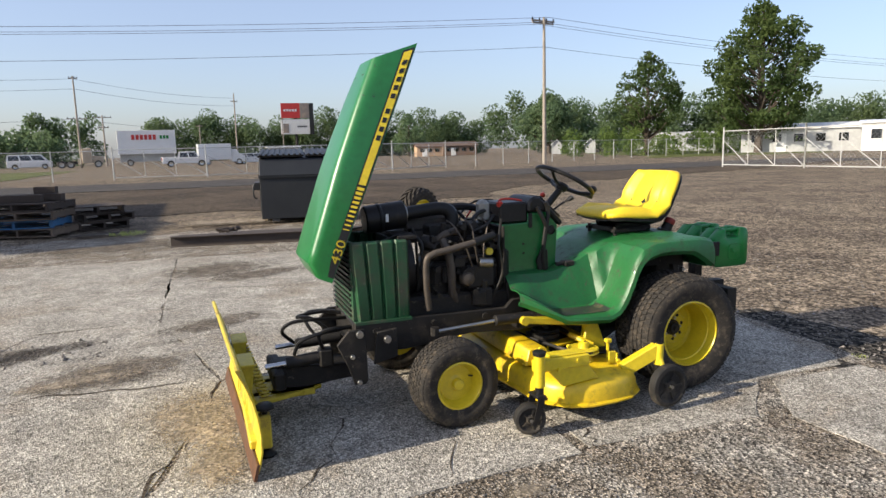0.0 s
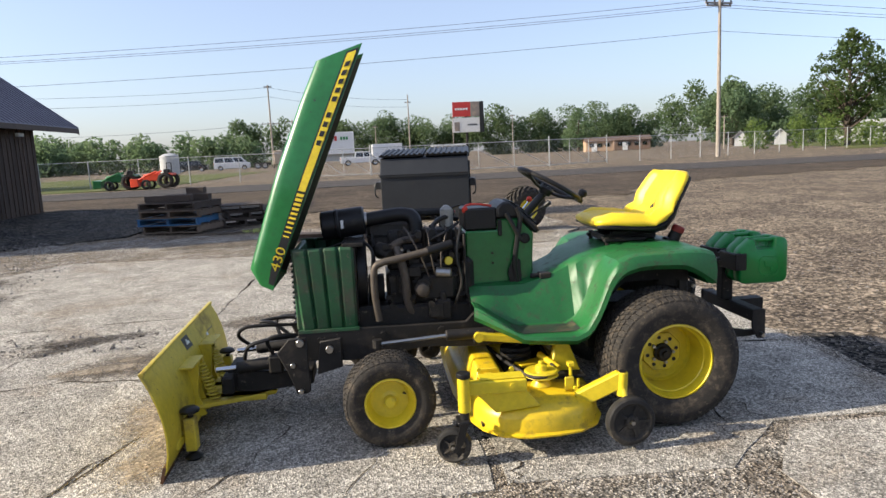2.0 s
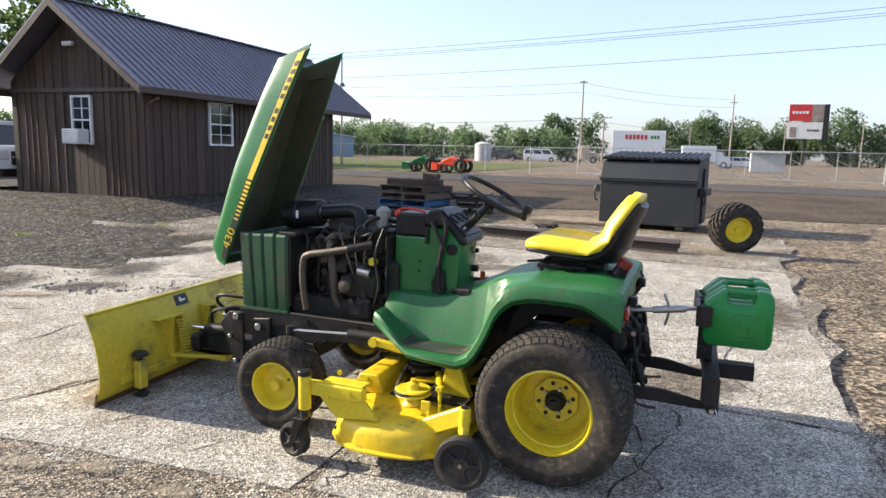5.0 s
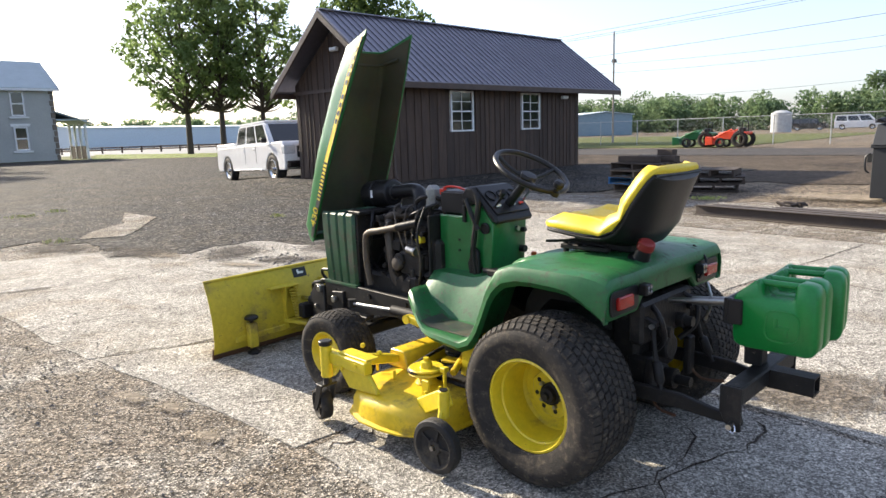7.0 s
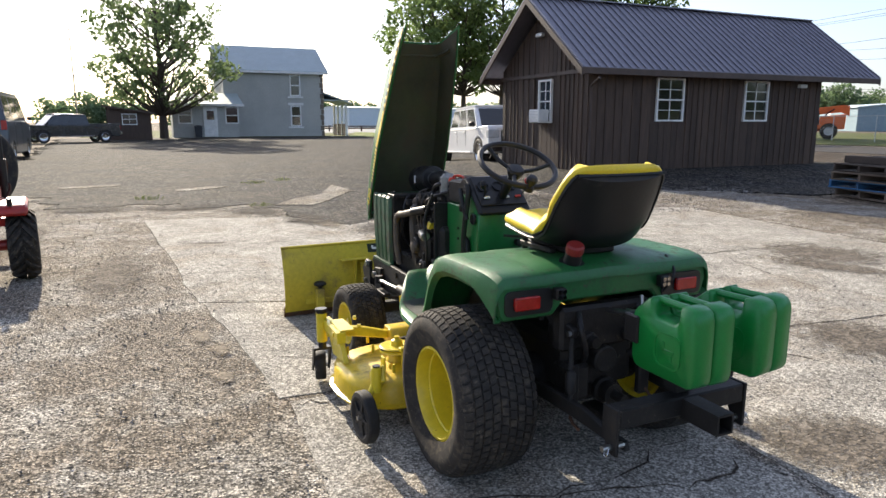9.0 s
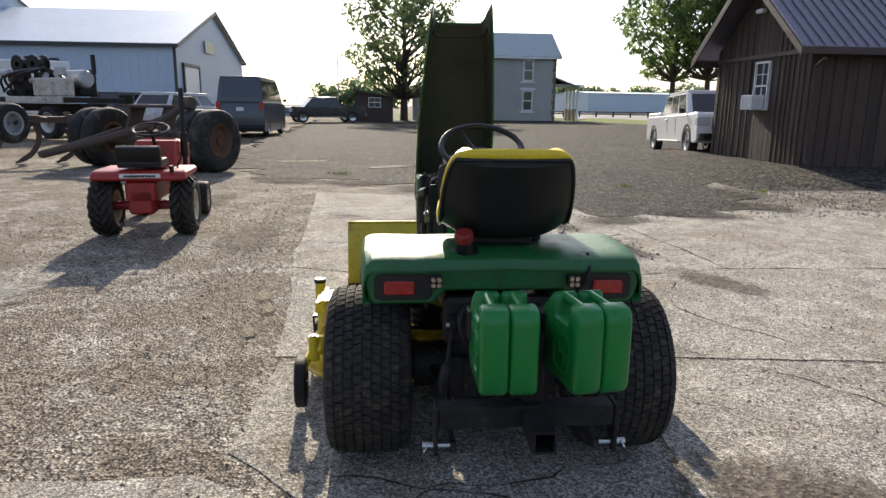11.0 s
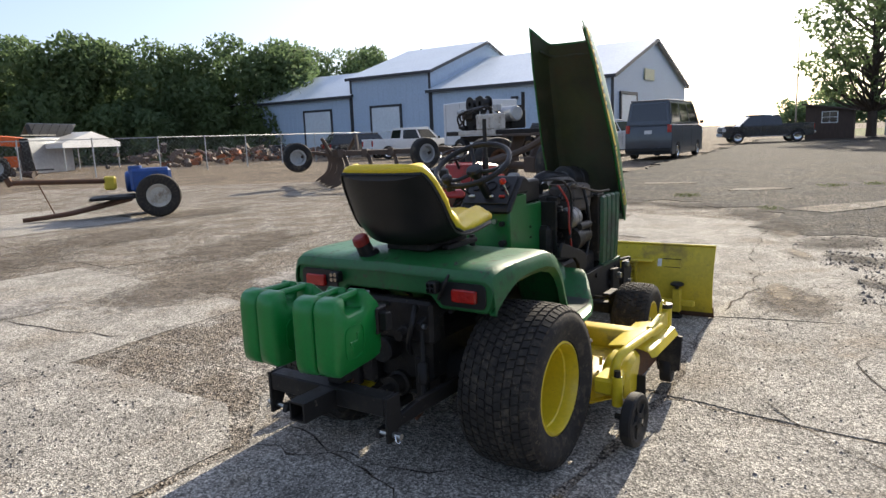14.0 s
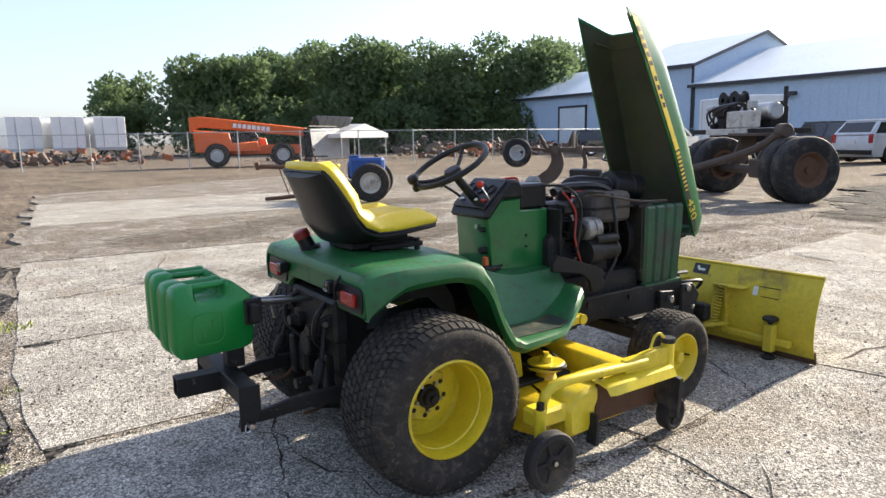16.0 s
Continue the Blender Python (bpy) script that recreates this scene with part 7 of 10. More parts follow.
deck = part("mower_deck", bm, DECK, tractor, "yellow stamped steel mower deck with scuffed edge", 50)
bm = B()
box(bm, -0.65, -0.05, 0.118, 0.5, 1.2, 0.012)
part("deck_underside", bm, BLACK, deck)
for x, y, z, r in ((-0.60, -0.50, 0.0, 0.078), (-0.62, 0.38, 0.0, 0.078), (-0.52, 0.10, 0.03, 0.062), (-0.70, 0.0, 0.02, 0.1)):
    bm = B()
    lathe(bm, (x, y, 0.225), (x, y, 0.30 + z), [(0, 0.05), (0.02, 0.035), (0.035 + z, 0.03), (0.04 + z, r - 0.006), (0.044 + z, r), (0.05 + z, r - 0.004), (0.054 + z, r - 0.016), (0.06 + z, r - 0.004), (0.064 + z, r), (0.068 + z, r - 0.006), (0.066 + z, 0.028), (0.09 + z, 0.024), (0.095 + z, 0.012), (0.108 + z, 0.012), (0.108 + z, 0)], 28)
    part("spindle_pulley", bm, YELLOW, deck)
bm = B()
tube(bm, [(-0.60, -0.57, 0.281), (-0.68, -0.50, 0.281), (-0.78, 0.0, 0.287), (-0.69, 0.40, 0.281), (-0.61, 0.45, 0.281), (-0.55, 0.36, 0.281), (-0.50, 0.12, 0.284), (-0.53, -0.45, 0.281)], 0.009, 6, 6, closed=True)
part("drive_belt", bm, SMALL_RUBBER, deck)
bm = B()
box(bm, 0, 0, 0, 0.40, 0.045, 0.035, 0.004)
bmesh.ops.transform(bm, matrix=pose(-0.66, -0.35, 0.40, 0, 8, 0), verts=bm.verts)
prism(bm, [(-0.52, 0.24), (-0.50, 0.385), (-0.44, 0.385), (-0.38, 0.23)], "y", -0.375, -0.33, 0.004)
cyl(bm, (-0.86, -0.38, 0.425), (-0.86, -0.31, 0.425), 0.022, n=12)
part("lift_frame", bm, YELLOW, deck, "yellow deck lift arm")
bm = B()
box(bm, 0, 0, 0, 0.40, 0.045, 0.035, 0.004, m=pose(-0.66, 0.33, 0.40, 0, 8, 0))
prism(bm, [(-0.52, 0.24), (-0.50, 0.385), (-0.44, 0.385), (-0.38, 0.23)], "y", 0.31, 0.355, 0.004)
cyl(bm, (-0.86, 0.29, 0.425), (-0.86, 0.36, 0.425), 0.022, n=12)
part("lift_frame", bm, YELLOW, deck, "yellow deck lift arms")
bm = B()
prism(bm, [(-0.905, 0.22), (-0.885, 0.30), (-0.87, 0.306), (-0.80, 0.306), (-0.785, 0.30), (-0.765, 0.22)], "y", -0.46, 0.60, 0.005)
part("cross_channel", bm, DECK, deck, "raised yellow cross channel with grime")
# added black plate: shaded gaps and belt cover between the pulleys
bm = B()
box(bm, -0.555, -0.02, 0.228, 0.36, 0.86, 0.014, 0.004)
part("belt_well", bm, BLACK, deck, "black plate added for the dark gaps and cover under the belt")
bm = B()
lathe(bm, (-0.66, -0.22, 0.23), (-0.66, -0.22, 0.36), [(0, 0.03), (0.03, 0.03), (0.032, 0.07), (0.045, 0.076), (0.052, 0.06), (0.06, 0.076), (0.075, 0.076), (0.082, 0.06), (0.09, 0.076), (0.1, 0.07), (0.1, 0.02), (0.125, 0.018), (0.125, 0)], 24)
part("drive_pulley", bm, ENGINE, deck, "greasy black double drive pulley")
bm = B()
box(bm, 0, 0, 0, 0.30, 0.07, 0.012, 0.003, m=None)
bmesh.ops.transform(bm, matrix=pose(-0.53, -0.27, 0.262, 0, 0, 20), verts=bm.verts)
part("idler_arm", bm, DECK, deck)
bm = B()
box(bm, -0.47, -0.12, 0.262, 0.03, 0.5, 0.04, 0.004)
part("deck_rib", bm, DECK, deck)
bm = B()
cyl(bm, (-0.50, -0.44, 0.27), (-0.56, -0.30, 0.30), 0.016, n=10, bev=0.002)
part("tension_rod", bm, DECK, deck)
# left front caster
bm = B()
prism(bm, [(-1.0, 0.288), (-1.0, 0.342), (-0.72, 0.342), (-0.72, 0.288)], "y", -0.742, -0.698, 0.004)
box(bm, -0.82, -0.69, 0.346, 0.19, 0.07, 0.008, 0.003)
prism(bm, [(-0.70, 0.295), (-0.70, 0.335), (-0.60, 0.325), (-0.46, 0.285), (-0.46, 0.25)], "x", -0.86, -0.82, 0.005)
prism(bm, [(-0.93, 0.288), (-0.72, 0.288), (-0.66, 0.215), (-0.85, 0.2)], "y", -0.728, -0.705, 0.003)
cyl(bm, (-0.985, -0.745, 0.225), (-0.985, -0.745, 0.37), 0.026, n=14, bev=0.003)
part("caster_arm", bm, YELLOW, deck)
bm = B()
cyl(bm, (-0.985, -0.745, 0.37), (-0.985, -0.745, 0.392), 0.03, n=12, bev=0.003)
part("caster_stem", bm, PLASTIC, deck)
bm = B()
cyl(bm, (-0.985, -0.745, 0.195), (-0.985, -0.745, 0.23), 0.02, n=12)
box(bm, -0.995, -0.745, 0.19, 0.05, 0.085, 0.012, 0.003)
for sy_ in (-0.04, 0.04):
    prism(bm, [(-0.975, 0.19), (-1.01, 0.19), (-1.035, 0.09), (-1.05, 0.07), (-1.025, 0.065), (-1.0, 0.11)], "y", -0.745 + sy_ - 0.004, -0.745 + sy_ + 0.004)
fork = part("caster_fork", bm, PLASTIC, deck)


def plain_wheel(parent, x, y, z, r, w, name, lab, axis_turn=0):
    bm = B()
    lathe(bm, (0, -w / 2, 0), (0, w / 2, 0), [(0.004, r * 0.72), (0, r * 0.8), (0.003, r * 0.95), (0.01, r), (w - 0.01, r), (w - 0.003, r * 0.95), (w, r * 0.8), (w - 0.004, r * 0.72), (w - 0.012, r * 0.66), (w - 0.014, r * 0.3), (w - 0.004, r * 0.26), (w - 0.002, 0.012), (0.002, 0.012), (0.004, r * 0.26), (0.014, r * 0.3), (0.012, r * 0.66)], 36, True)
    o = part(name, bm, SMALL_RUBBER, parent, lab)
    o.matrix_basis = pose(x, y, z, 0, 0, axis_turn)
    for k in range(5):
        a = math.tau * k / 5
        for sy_ in (-1, 1):
            bm = B()
            box(bm, r * 0.47 * math.cos(a), sy_ * (w / 2 - 0.009), r * 0.47 * math.sin(a), r * 0.45, 0.008, r * 0.11, m=Euler((0, -a, 0)).to_matrix().to_4x4())
            part("spoke", bm, SMALL_RUBBER, o)
    bm = B()
    cyl(bm, (0, -w / 2 - 0.008, 0), (0, w / 2 + 0.008, 0), 0.009, n=8)
    part("axle_bolt", bm, STEEL, o)
    return o


plain_wheel(deck, -1.035, -0.745, 0.085, 0.072, 0.055, "caster_wheel", "small solid black caster wheel", -14)
plain_wheel(deck, -0.285, -0.755, 0.128, 0.105, 0.05, "gauge_wheel", "solid black deck gauge wheel", 4)
plain_wheel(deck, -0.275, 0.775, 0.118, 0.105, 0.05, "gauge_wheel", "solid black deck gauge wheel", -3)
bm = B()
box(bm, 0, 0, 0, 0.21, 0.05, 0.07, 0.006)
bmesh.ops.transform(bm, matrix=pose(-0.385, -0.665, 0.245, 0, -28, -14), verts=bm.verts)
cyl(bm, (-0.30, -0.70, 0.22), (-0.295, -0.70, 0.325), 0.022, n=14, bev=0.002)
cyl(bm, (-0.30, -0.705, 0.27), (-0.285, -0.765, 0.118), 0.012, n=8)
part("gauge_wheel_arm", bm, YELLOW, deck)
bm = B()
box(bm, -0.41, 0.64, 0.215, 0.22, 0.09, 0.07, 0.012)
cyl(bm, (-0.30, 0.70, 0.15), (-0.295, 0.70, 0.27), 0.022, n=14, bev=0.002)
part("gauge_wheel_arm", bm, YELLOW, deck)
for a, b, r in (((-0.297, 0.70, 0.25), (-0.297, 0.70, 0.295), 0.014), ((-0.297, -0.70, 0.32), (-0.297, -0.70, 0.33), 0.016), ((-0.275, 0.70, 0.118), (-0.275, 0.77, 0.118), 0.012)):
    bm = B()
    cyl(bm, a, b, r, n=8)
    part("height_pin", bm, PLASTIC, deck)
# right: discharge chute, bent guard tube, right caster
bm = B()
skin(bm, [[(x, 0.56, 0.30), (x, 0.62, 0.312), (x, 0.71, 0.308), (x, 0.745, 0.295), (x - 0.005, 0.76, 0.262)] for x in (-0.97, -0.85, -0.72, -0.62)] + [[(-0.585, 0.56, 0.296), (-0.585, 0.62, 0.306), (-0.59, 0.70, 0.300), (-0.595, 0.735, 0.288), (-0.60, 0.75, 0.262)]], 0.006)
chute = part("discharge_chute", bm, YELLOW, deck, "yellow discharge chute plate with holes")
for k in range(5):
    bm = B()
    cyl(bm, (-0.90 + 0.07 * k, 0.68, 0.29), (-0.90 + 0.07 * k, 0.681, 0.314), 0.009, n=8)
    part("chute_hole", bm, DECAL_B, chute)
bm = B()
prism(bm, [(0.60, 0.24), (0.60, 0.28), (0.78, 0.255), (0.77, 0.09), (0.70, 0.08)], "x", -0.985, -0.965)
part("rubber_flap", bm, SMALL_RUBBER, chute)
bm = B()
prism(bm, [(-0.60, 0.292), (-0.52, 0.288), (-0.45, 0.262), (-0.43, 0.21), (-0.44, 0.115), (-0.55, 0.115), (-0.575, 0.18), (-0.60, 0.24)], "y", 0.58, 0.70, 0.018)
part("deck_skirt", bm, YELLOW, deck)
bm = B()
box(bm, -0.78, 0.665, 0.205, 0.34, 0.006, 0.15)
part("inner_baffle", bm, RUST, deck, "dirty inside wall of the discharge opening")
bm = B()
box(bm, -0.55, 0.71, 0.135, 0.012, 0.05, 0.12)
part("rubber_flap", bm, SMALL_RUBBER, chute)
bm = B()
tube(bm, [(-0.335, 0.665, 0.225), (-0.335, 0.68, 0.30), (-0.37, 0.69, 0.335), (-0.45, 0.70, 0.348), (-0.70, 0.705, 0.338), (-0.84, 0.71, 0.335)], 0.019, 12, 6)
part("guard_tube", bm, YELLOW, deck, "bent yellow guard tube")
bm = B()
prism(bm, [(-1.0, 0.30), (-1.0, 0.37), (-0.90, 0.375), (-0.72, 0.36), (-0.72, 0.31), (-0.9, 0.29)], "y", 0.685, 0.715, 0.004)
cyl(bm, (-0.985, 0.70, 0.24), (-0.985, 0.70, 0.385), 0.026, n=14, bev=0.003)
tube(bm, [(-0.88, 0.70, 0.38), (-0.90, 0.70, 0.42), (-0.93, 0.70, 0.43), (-0.96, 0.70, 0.41)], 0.006, 6, 4)
part("caster_arm", bm, YELLOW, deck)
bm = B()
cyl(bm, (-0.985, 0.70, 0.385), (-0.985, 0.70, 0.405), 0.03, n=12)
part("caster_stem", bm, PLASTIC, deck)
bm = B()
box(bm, -0.985, 0.70, 0.238, 0.04, 0.088, 0.01, 0.002)
for sy_ in (-0.04, 0.04):
    prism(bm, [(-0.975, 0.24), (-1.0, 0.24), (-1.02, 0.09), (-1.03, 0.07), (-1.01, 0.065), (-0.99, 0.11)], "y", 0.70 + sy_ - 0.004, 0.70 + sy_ + 0.004)
part("caster_fork", bm, PLASTIC, deck)
plain_wheel(deck, -1.02, 0.70, 0.08, 0.072, 0.055, "caster_wheel", "small solid black caster wheel", 5)
rng = random.Random(3)
bm = B()
for x, y, z in ((-0.88, -0.735, 0.29), (-0.78, -0.735, 0.32), (-0.9, -0.6, 0.35), (-0.76, -0.62, 0.35), (-0.45, -0.35, 0.34), (-0.48, -0.62, 0.24), (-0.55, 0.5, 0.24), (-0.72, -0.35, 0.24)):
    cyl(bm, (x, y - 0.012, z), (x, y + 0.002, z), 0.011, n=6)
    cyl(bm, (x + 0.03, y + 0.05, 0.225), (x + 0.03, y + 0.05, 0.262), 0.007, n=6)
tagged(part("deck_bolts", bm, YELLOW, deck), kind="stuff")
bm = B()
cyl(bm, (-0.47, -0.52, 0.225), (-0.47, -0.52, 0.32), 0.008, n=8)
box(bm, -0.47, -0.52, 0.315, 0.03, 0.03, 0.02, 0.003)
part("belt_guide", bm, YELLOW, deck)
bm = B()
box(bm, -0.50, -0.60, 0.255, 0.04, 0.012, 0.06, 0.003)
part("belt_guide", bm, YELLOW, deck)

# front blade
BL = [(0.466, 0.0), (0.452, 0.006), (0.40, 0.031), (0.33, 0.056), (0.26, 0.072), (0.19, 0.080), (0.12, 0.078), (0.07, 0.068), (0.036, 0.056)]


def blade_x(y):
    return -2.278 + (-2.328 + 2.278) * (y + 0.69) / 1.345


bm = B()
skin(bm, [[(blade_x(y) + dx, y, z) for z, dx in BL] for y in [-0.687 + 1.34 * k / 12 for k in range(13)]], 0.007)
blade = part("plough_blade", bm, YELLOW_WORN, tractor, "curved yellow front blade with rusty cutting edge", 40)
bm = B()
skin(bm, [[(blade_x(y) + 0.068 - 0.010, y, 0.072), (blade_x(y) + 0.052 - 0.012, y, 0.004)] for y in (-0.692, 0.658)], 0.012)
part("cutting_edge", bm, RUST, blade, "rusty bolted cutting edge")
bm = B()
tube(bm, [(blade_x(y) + 0.012, y, 0.462) for y in (-0.687, 0, 0.653)], 0.009, 6, 0)
for y in (-0.68, 0.647):
    pass
for y0, y1 in ((-0.30, -0.10), (0.10, 0.28)):
    box(bm, blade_x(0) + 0.088, (y0 + y1) / 2, 0.358, 0.075, y1 - y0, 0.010, 0.003)
for y in (-0.20, -0.12, 0.10, 0.17):
    prism(bm, [(blade_x(y) + 0.05, 0.363), (blade_x(y) + 0.122, 0.36), (blade_x(y) + 0.105, 0.2), (blade_x(y) + 0.135, 0.1), (blade_x(y) + 0.07, 0.08), (blade_x(y) + 0.082, 0.2)], "y", y - 0.006, y + 0.006)
box(bm, blade_x(0) + 0.088, 0.0, 0.095, 0.04, 1.1, 0.04, 0.006)
for y in (-0.2, 0.17):
    box(bm, -2.04, y * 0.5, 0.135, 0.30, 0.06, 0.03, 0.004)
prism(bm, [(-2.2, -0.22), (-2.2, 0.2), (-1.98, 0.12), (-1.85, 0.05), (-1.85, -0.08), (-1.98, -0.15)], "z", 0.13, 0.15, 0.003)
part("blade_frame", bm, YELLOW_WORN, blade, "yellow blade frame and ribs")
for y in (-0.145, 0.135):
    bm = B()
    h = []
    for k in range(140):
        a = k / 139
        q = Vector((blade_x(y) + 0.105 + 0.075 * a, y, 0.345 - 0.22 * a))
        th = a * 13 * math.tau
        h.append(q + 0.024 * (math.cos(th) * Vector((0.95, 0, 0.14)) + math.sin(th) * Vector((0, 1, 0))))
    tube(bm, h, 0.0045, 5, 0)
    part("trip_spring", bm, YELLOW_WORN, blade, "yellow coil trip spring")
for y in (-0.46, 0.445):
    bm = B()
    bx = blade_x(y) + 0.115
    box(bm, bx + 0.008, y, 0.115, 0.05, 0.055, 0.15, 0.006)
    sk = part("skid_sleeve", bm, YELLOW_WORN, blade)
    bm = B()
    cyl(bm, (bx + 0.01, y, 0.05), (bx + 0.01, y, 0.215), 0.012, n=8)
    lathe(bm, (bx + 0.01, y, 0.205), (bx + 0.01, y, 0.24), [(0, 0), (0, 0.02), (0.01, 0.042), (0.02, 0.042), (0.03, 0.03), (0.033, 0)], 16)
    lathe(bm, (bx + 0.01, y, 0.0), (bx + 0.01, y, 0.03), [(0, 0), (0, 0.035), (0.01, 0.04), (0.03, 0.012)], 14)
    part("skid_shoe", bm, PLASTIC, sk)
bm = B()
bx = blade_x(-0.05) + 0.022
box(bm, bx + 0.010, -0.04, 0.415, 0.004, 0.10, 0.062, m=Euler((0, radians(-25), 0)).to_matrix().to_4x4())
lg = part("emblem_plate", bm, DECAL_B, blade, "small black emblem plate")
bm = B()
box(bm, bx + 0.0135, -0.035, 0.413, 0.003, 0.045, 0.014, m=Euler((0, radians(-25), 0)).to_matrix().to_4x4())
box(bm, bx + 0.0150, -0.055, 0.425, 0.003, 0.014, 0.018, m=Euler((0, radians(-25), 0)).to_matrix().to_4x4())
part("emblem_mark", bm, WHITE, lg)
bm = B()
box(bm, blade_x(0.36) + 0.055, 0.375, 0.345, 0.004, 0.15, 0.055, m=Euler((0, radians(-17), 0)).to_matrix().to_4x4())
pl = part("data_plate", bm, YELLOW_WORN, blade, "small data plate with a dark border")
bm = B()
box(bm, blade_x(0.3) + 0.0585, 0.315, 0.345, 0.003, 0.026, 0.05, m=Euler((0, radians(-17), 0)).to_matrix().to_4x4())
part("plate_mark", bm, WHITE, pl)
bm = B()
for z in (0.319, 0.371):
    box(bm, blade_x(0.38) + 0.0575 - (z - 0.345) * 0.3, 0.39, z, 0.003, 0.12, 0.004)
part("plate_border", bm, DECAL_B, pl)
# push frame, quick hitch plates, angling cylinder and hoses
bm = B()
prism(bm, [(-2.07, 0.17), (-2.07, 0.275), (-1.95, 0.265), (-1.66, 0.24), (-1.66, 0.175), (-1.75, 0.17), (-1.95, 0.155)], "y", -0.11, 0.08, 0.006)
box(bm, -2.06, -0.01, 0.22, 0.06, 0.34, 0.09, 0.01)
push = part("push_frame", bm, BLACK, tractor, "black steel push frame")
for side in (-1, 1):
    bm = B()
    prism(bm, [(-1.80, 0.39), (-1.74, 0.455), (-1.66, 0.455), (-1.655, 0.20), (-1.67, 0.185), (-1.72, 0.185), (-1.745, 0.27)], "y", side * 0.255, side * 0.275, 0.003)
    prism(bm, [(-1.60, 0.43), (-1.5, 0.44), (-1.5, 0.30), (-1.62, 0.27)], "y", side * 0.24, side * 0.262, 0.003)
    q = part("mount_plate", bm, BLACK, tractor, "black quick-hitch mounting plate")
    for x, z, r in ((-1.69, 0.435, 0.018), (-1.555, 0.395, 0.018), (-1.70, 0.20, 0.012), (-1.73, 0.33, 0.011)):
        bm = B()
        cyl(bm, (x, side * 0.27, z), (x, side * 0.292, z), r, n=12, bev=0.002)
        part("bolt", bm, STEEL, q)
bm = B()
cyl(bm, (-2.02, -0.12, 0.29), (-1.80, -0.12, 0.31), 0.030, n=14, bev=0.003)
cyl(bm, (-1.95, 0.06, 0.33), (-1.72, 0.04, 0.35), 0.028, n=14, bev=0.003)
box(bm, -1.83, -0.12, 0.30, 0.07, 0.07, 0.09, 0.01)
part("angling_cylinder", bm, BLACK, push)
bm = B()
cyl(bm, (-2.12, -0.12, 0.285), (-2.02, -0.12, 0.29), 0.014, n=12)
part("cylinder_rod", bm, CHROME, push)
bm = B()
cyl(bm, (-2.05, 0.06, 0.325), (-1.95, 0.06, 0.33), 0.013, n=12)
part("cylinder_rod", bm, CHROME, push)
for pts in ([(-1.98, -0.12, 0.33), (-1.95, -0.15, 0.40), (-1.86, -0.16, 0.43), (-1.76, -0.13, 0.43), (-1.66, -0.1, 0.44)],
            [(-1.84, -0.12, 0.34), (-1.86, -0.15, 0.42), (-1.8, -0.17, 0.45), (-1.70, -0.15, 0.44)],
            [(-1.96, 0.02, 0.35), (-2.02, -0.02, 0.42), (-1.98, -0.05, 0.47), (-1.86, -0.05, 0.475), (-1.70, -0.02, 0.46)],
            [(-1.75, 0.06, 0.36), (-1.86, 0.08, 0.45), (-1.93, 0.1, 0.46), (-1.8, 0.12, 0.47), (-1.68, 0.1, 0.455)],
            [(-1.80, 0.16, 0.30), (-1.86, 0.2, 0.38), (-1.86, 0.24, 0.44), (-1.75, 0.22, 0.45), (-1.66, 0.18, 0.43)]):
    bm = B()
    tube(bm, pts, 0.0095, 7, 6)
    part("hydraulic_hose", bm, PLASTIC, push)


# ---- things in the yard ----
def bar_row(parent, x0, x1, y, z, h, n, material, name="sign_mark", axis="x"):
    """Writing that cannot be shown: plain bars of its size."""
    w = (x1 - x0) / n
    for k in range(n):
        bm = B()
        c = x0 + (k + 0.5) * w
        if axis == "x":
            box(bm, c, y, z, w * 0.72, 0.03, h)
        else:
            box(bm, y, c, z, 0.03, w * 0.72, h)
        part(name, bm, material, parent, smooth=0)


dump = thing("dumpster", -0.36, 9.6, 0, -8, "black steel waste container with ribbed plastic lids", "dumpster")
DUMP = mat("black_container_paint", (0.010, 0.012, 0.015), 0.5, col2=(0.018, 0.020, 0.023), scale=2, fine=15, bump=0.1, dirt=(0.05, 0.043, 0.034), dirty=0.2, dirt_scale=3)
bm = B()
prism(bm, [(0, 0.06), (0, 0.86), (-0.05, 0.88), (0.10, 1.2), (1.3, 1.32), (1.35, 0.9), (1.3, 0.06)], "x", -0.86, 0.86, 0.01)
part("body", bm, DUMP, dump, smooth=0)
bm = B()
box(bm, 0, -0.012, 0.87, 1.76, 0.05, 0.06, 0.006)
for x in (-0.88, 0.88):
    box(bm, x * 0.99, 0.6, 0.6, 0.05, 0.05, 1.0)
part("rim", bm, DUMP, dump)
for x in (-0.45, 0.45):
    bm = B()
    box(bm, x, 0.7, 1.30, 0.86, 1.3, 0.04, 0.01, m=Euler((radians(5), 0, 0)).to_matrix().to_4x4())
    lid = part("lid", bm, PLASTIC, dump, "black ribbed lid")
    for k in range(8):
        bm = B()
        box(bm, x - 0.37 + 0.106 * k, 0.68, 1.325, 0.05, 1.3, 0.035, 0.008, m=Euler((radians(5), 0, 0)).to_matrix().to_4x4())
        part("rib", bm, PLASTIC, lid)
for x in (-0.93, 0.93):
    bm = B()
    box(bm, x, 0.5, 0.68, 0.12, 0.7, 0.14, 0.01)
    part("fork_pocket", bm, DUMP, dump)
    bm = B()
    tube(bm, [(x, 0.12, 0.75), (x * 1.06, 0.1, 0.7), (x * 1.06, 0.1, 0.5), (x, 0.12, 0.45)], 0.015, 6, 3)
    part("handle", bm, DUMP, dump)
for x in (-0.6, 0.6):
    bm = B()
    box(bm, x, 0.6, 0.03, 0.14, 1.2, 0.06)
    part("skid", bm, DUMP, dump)

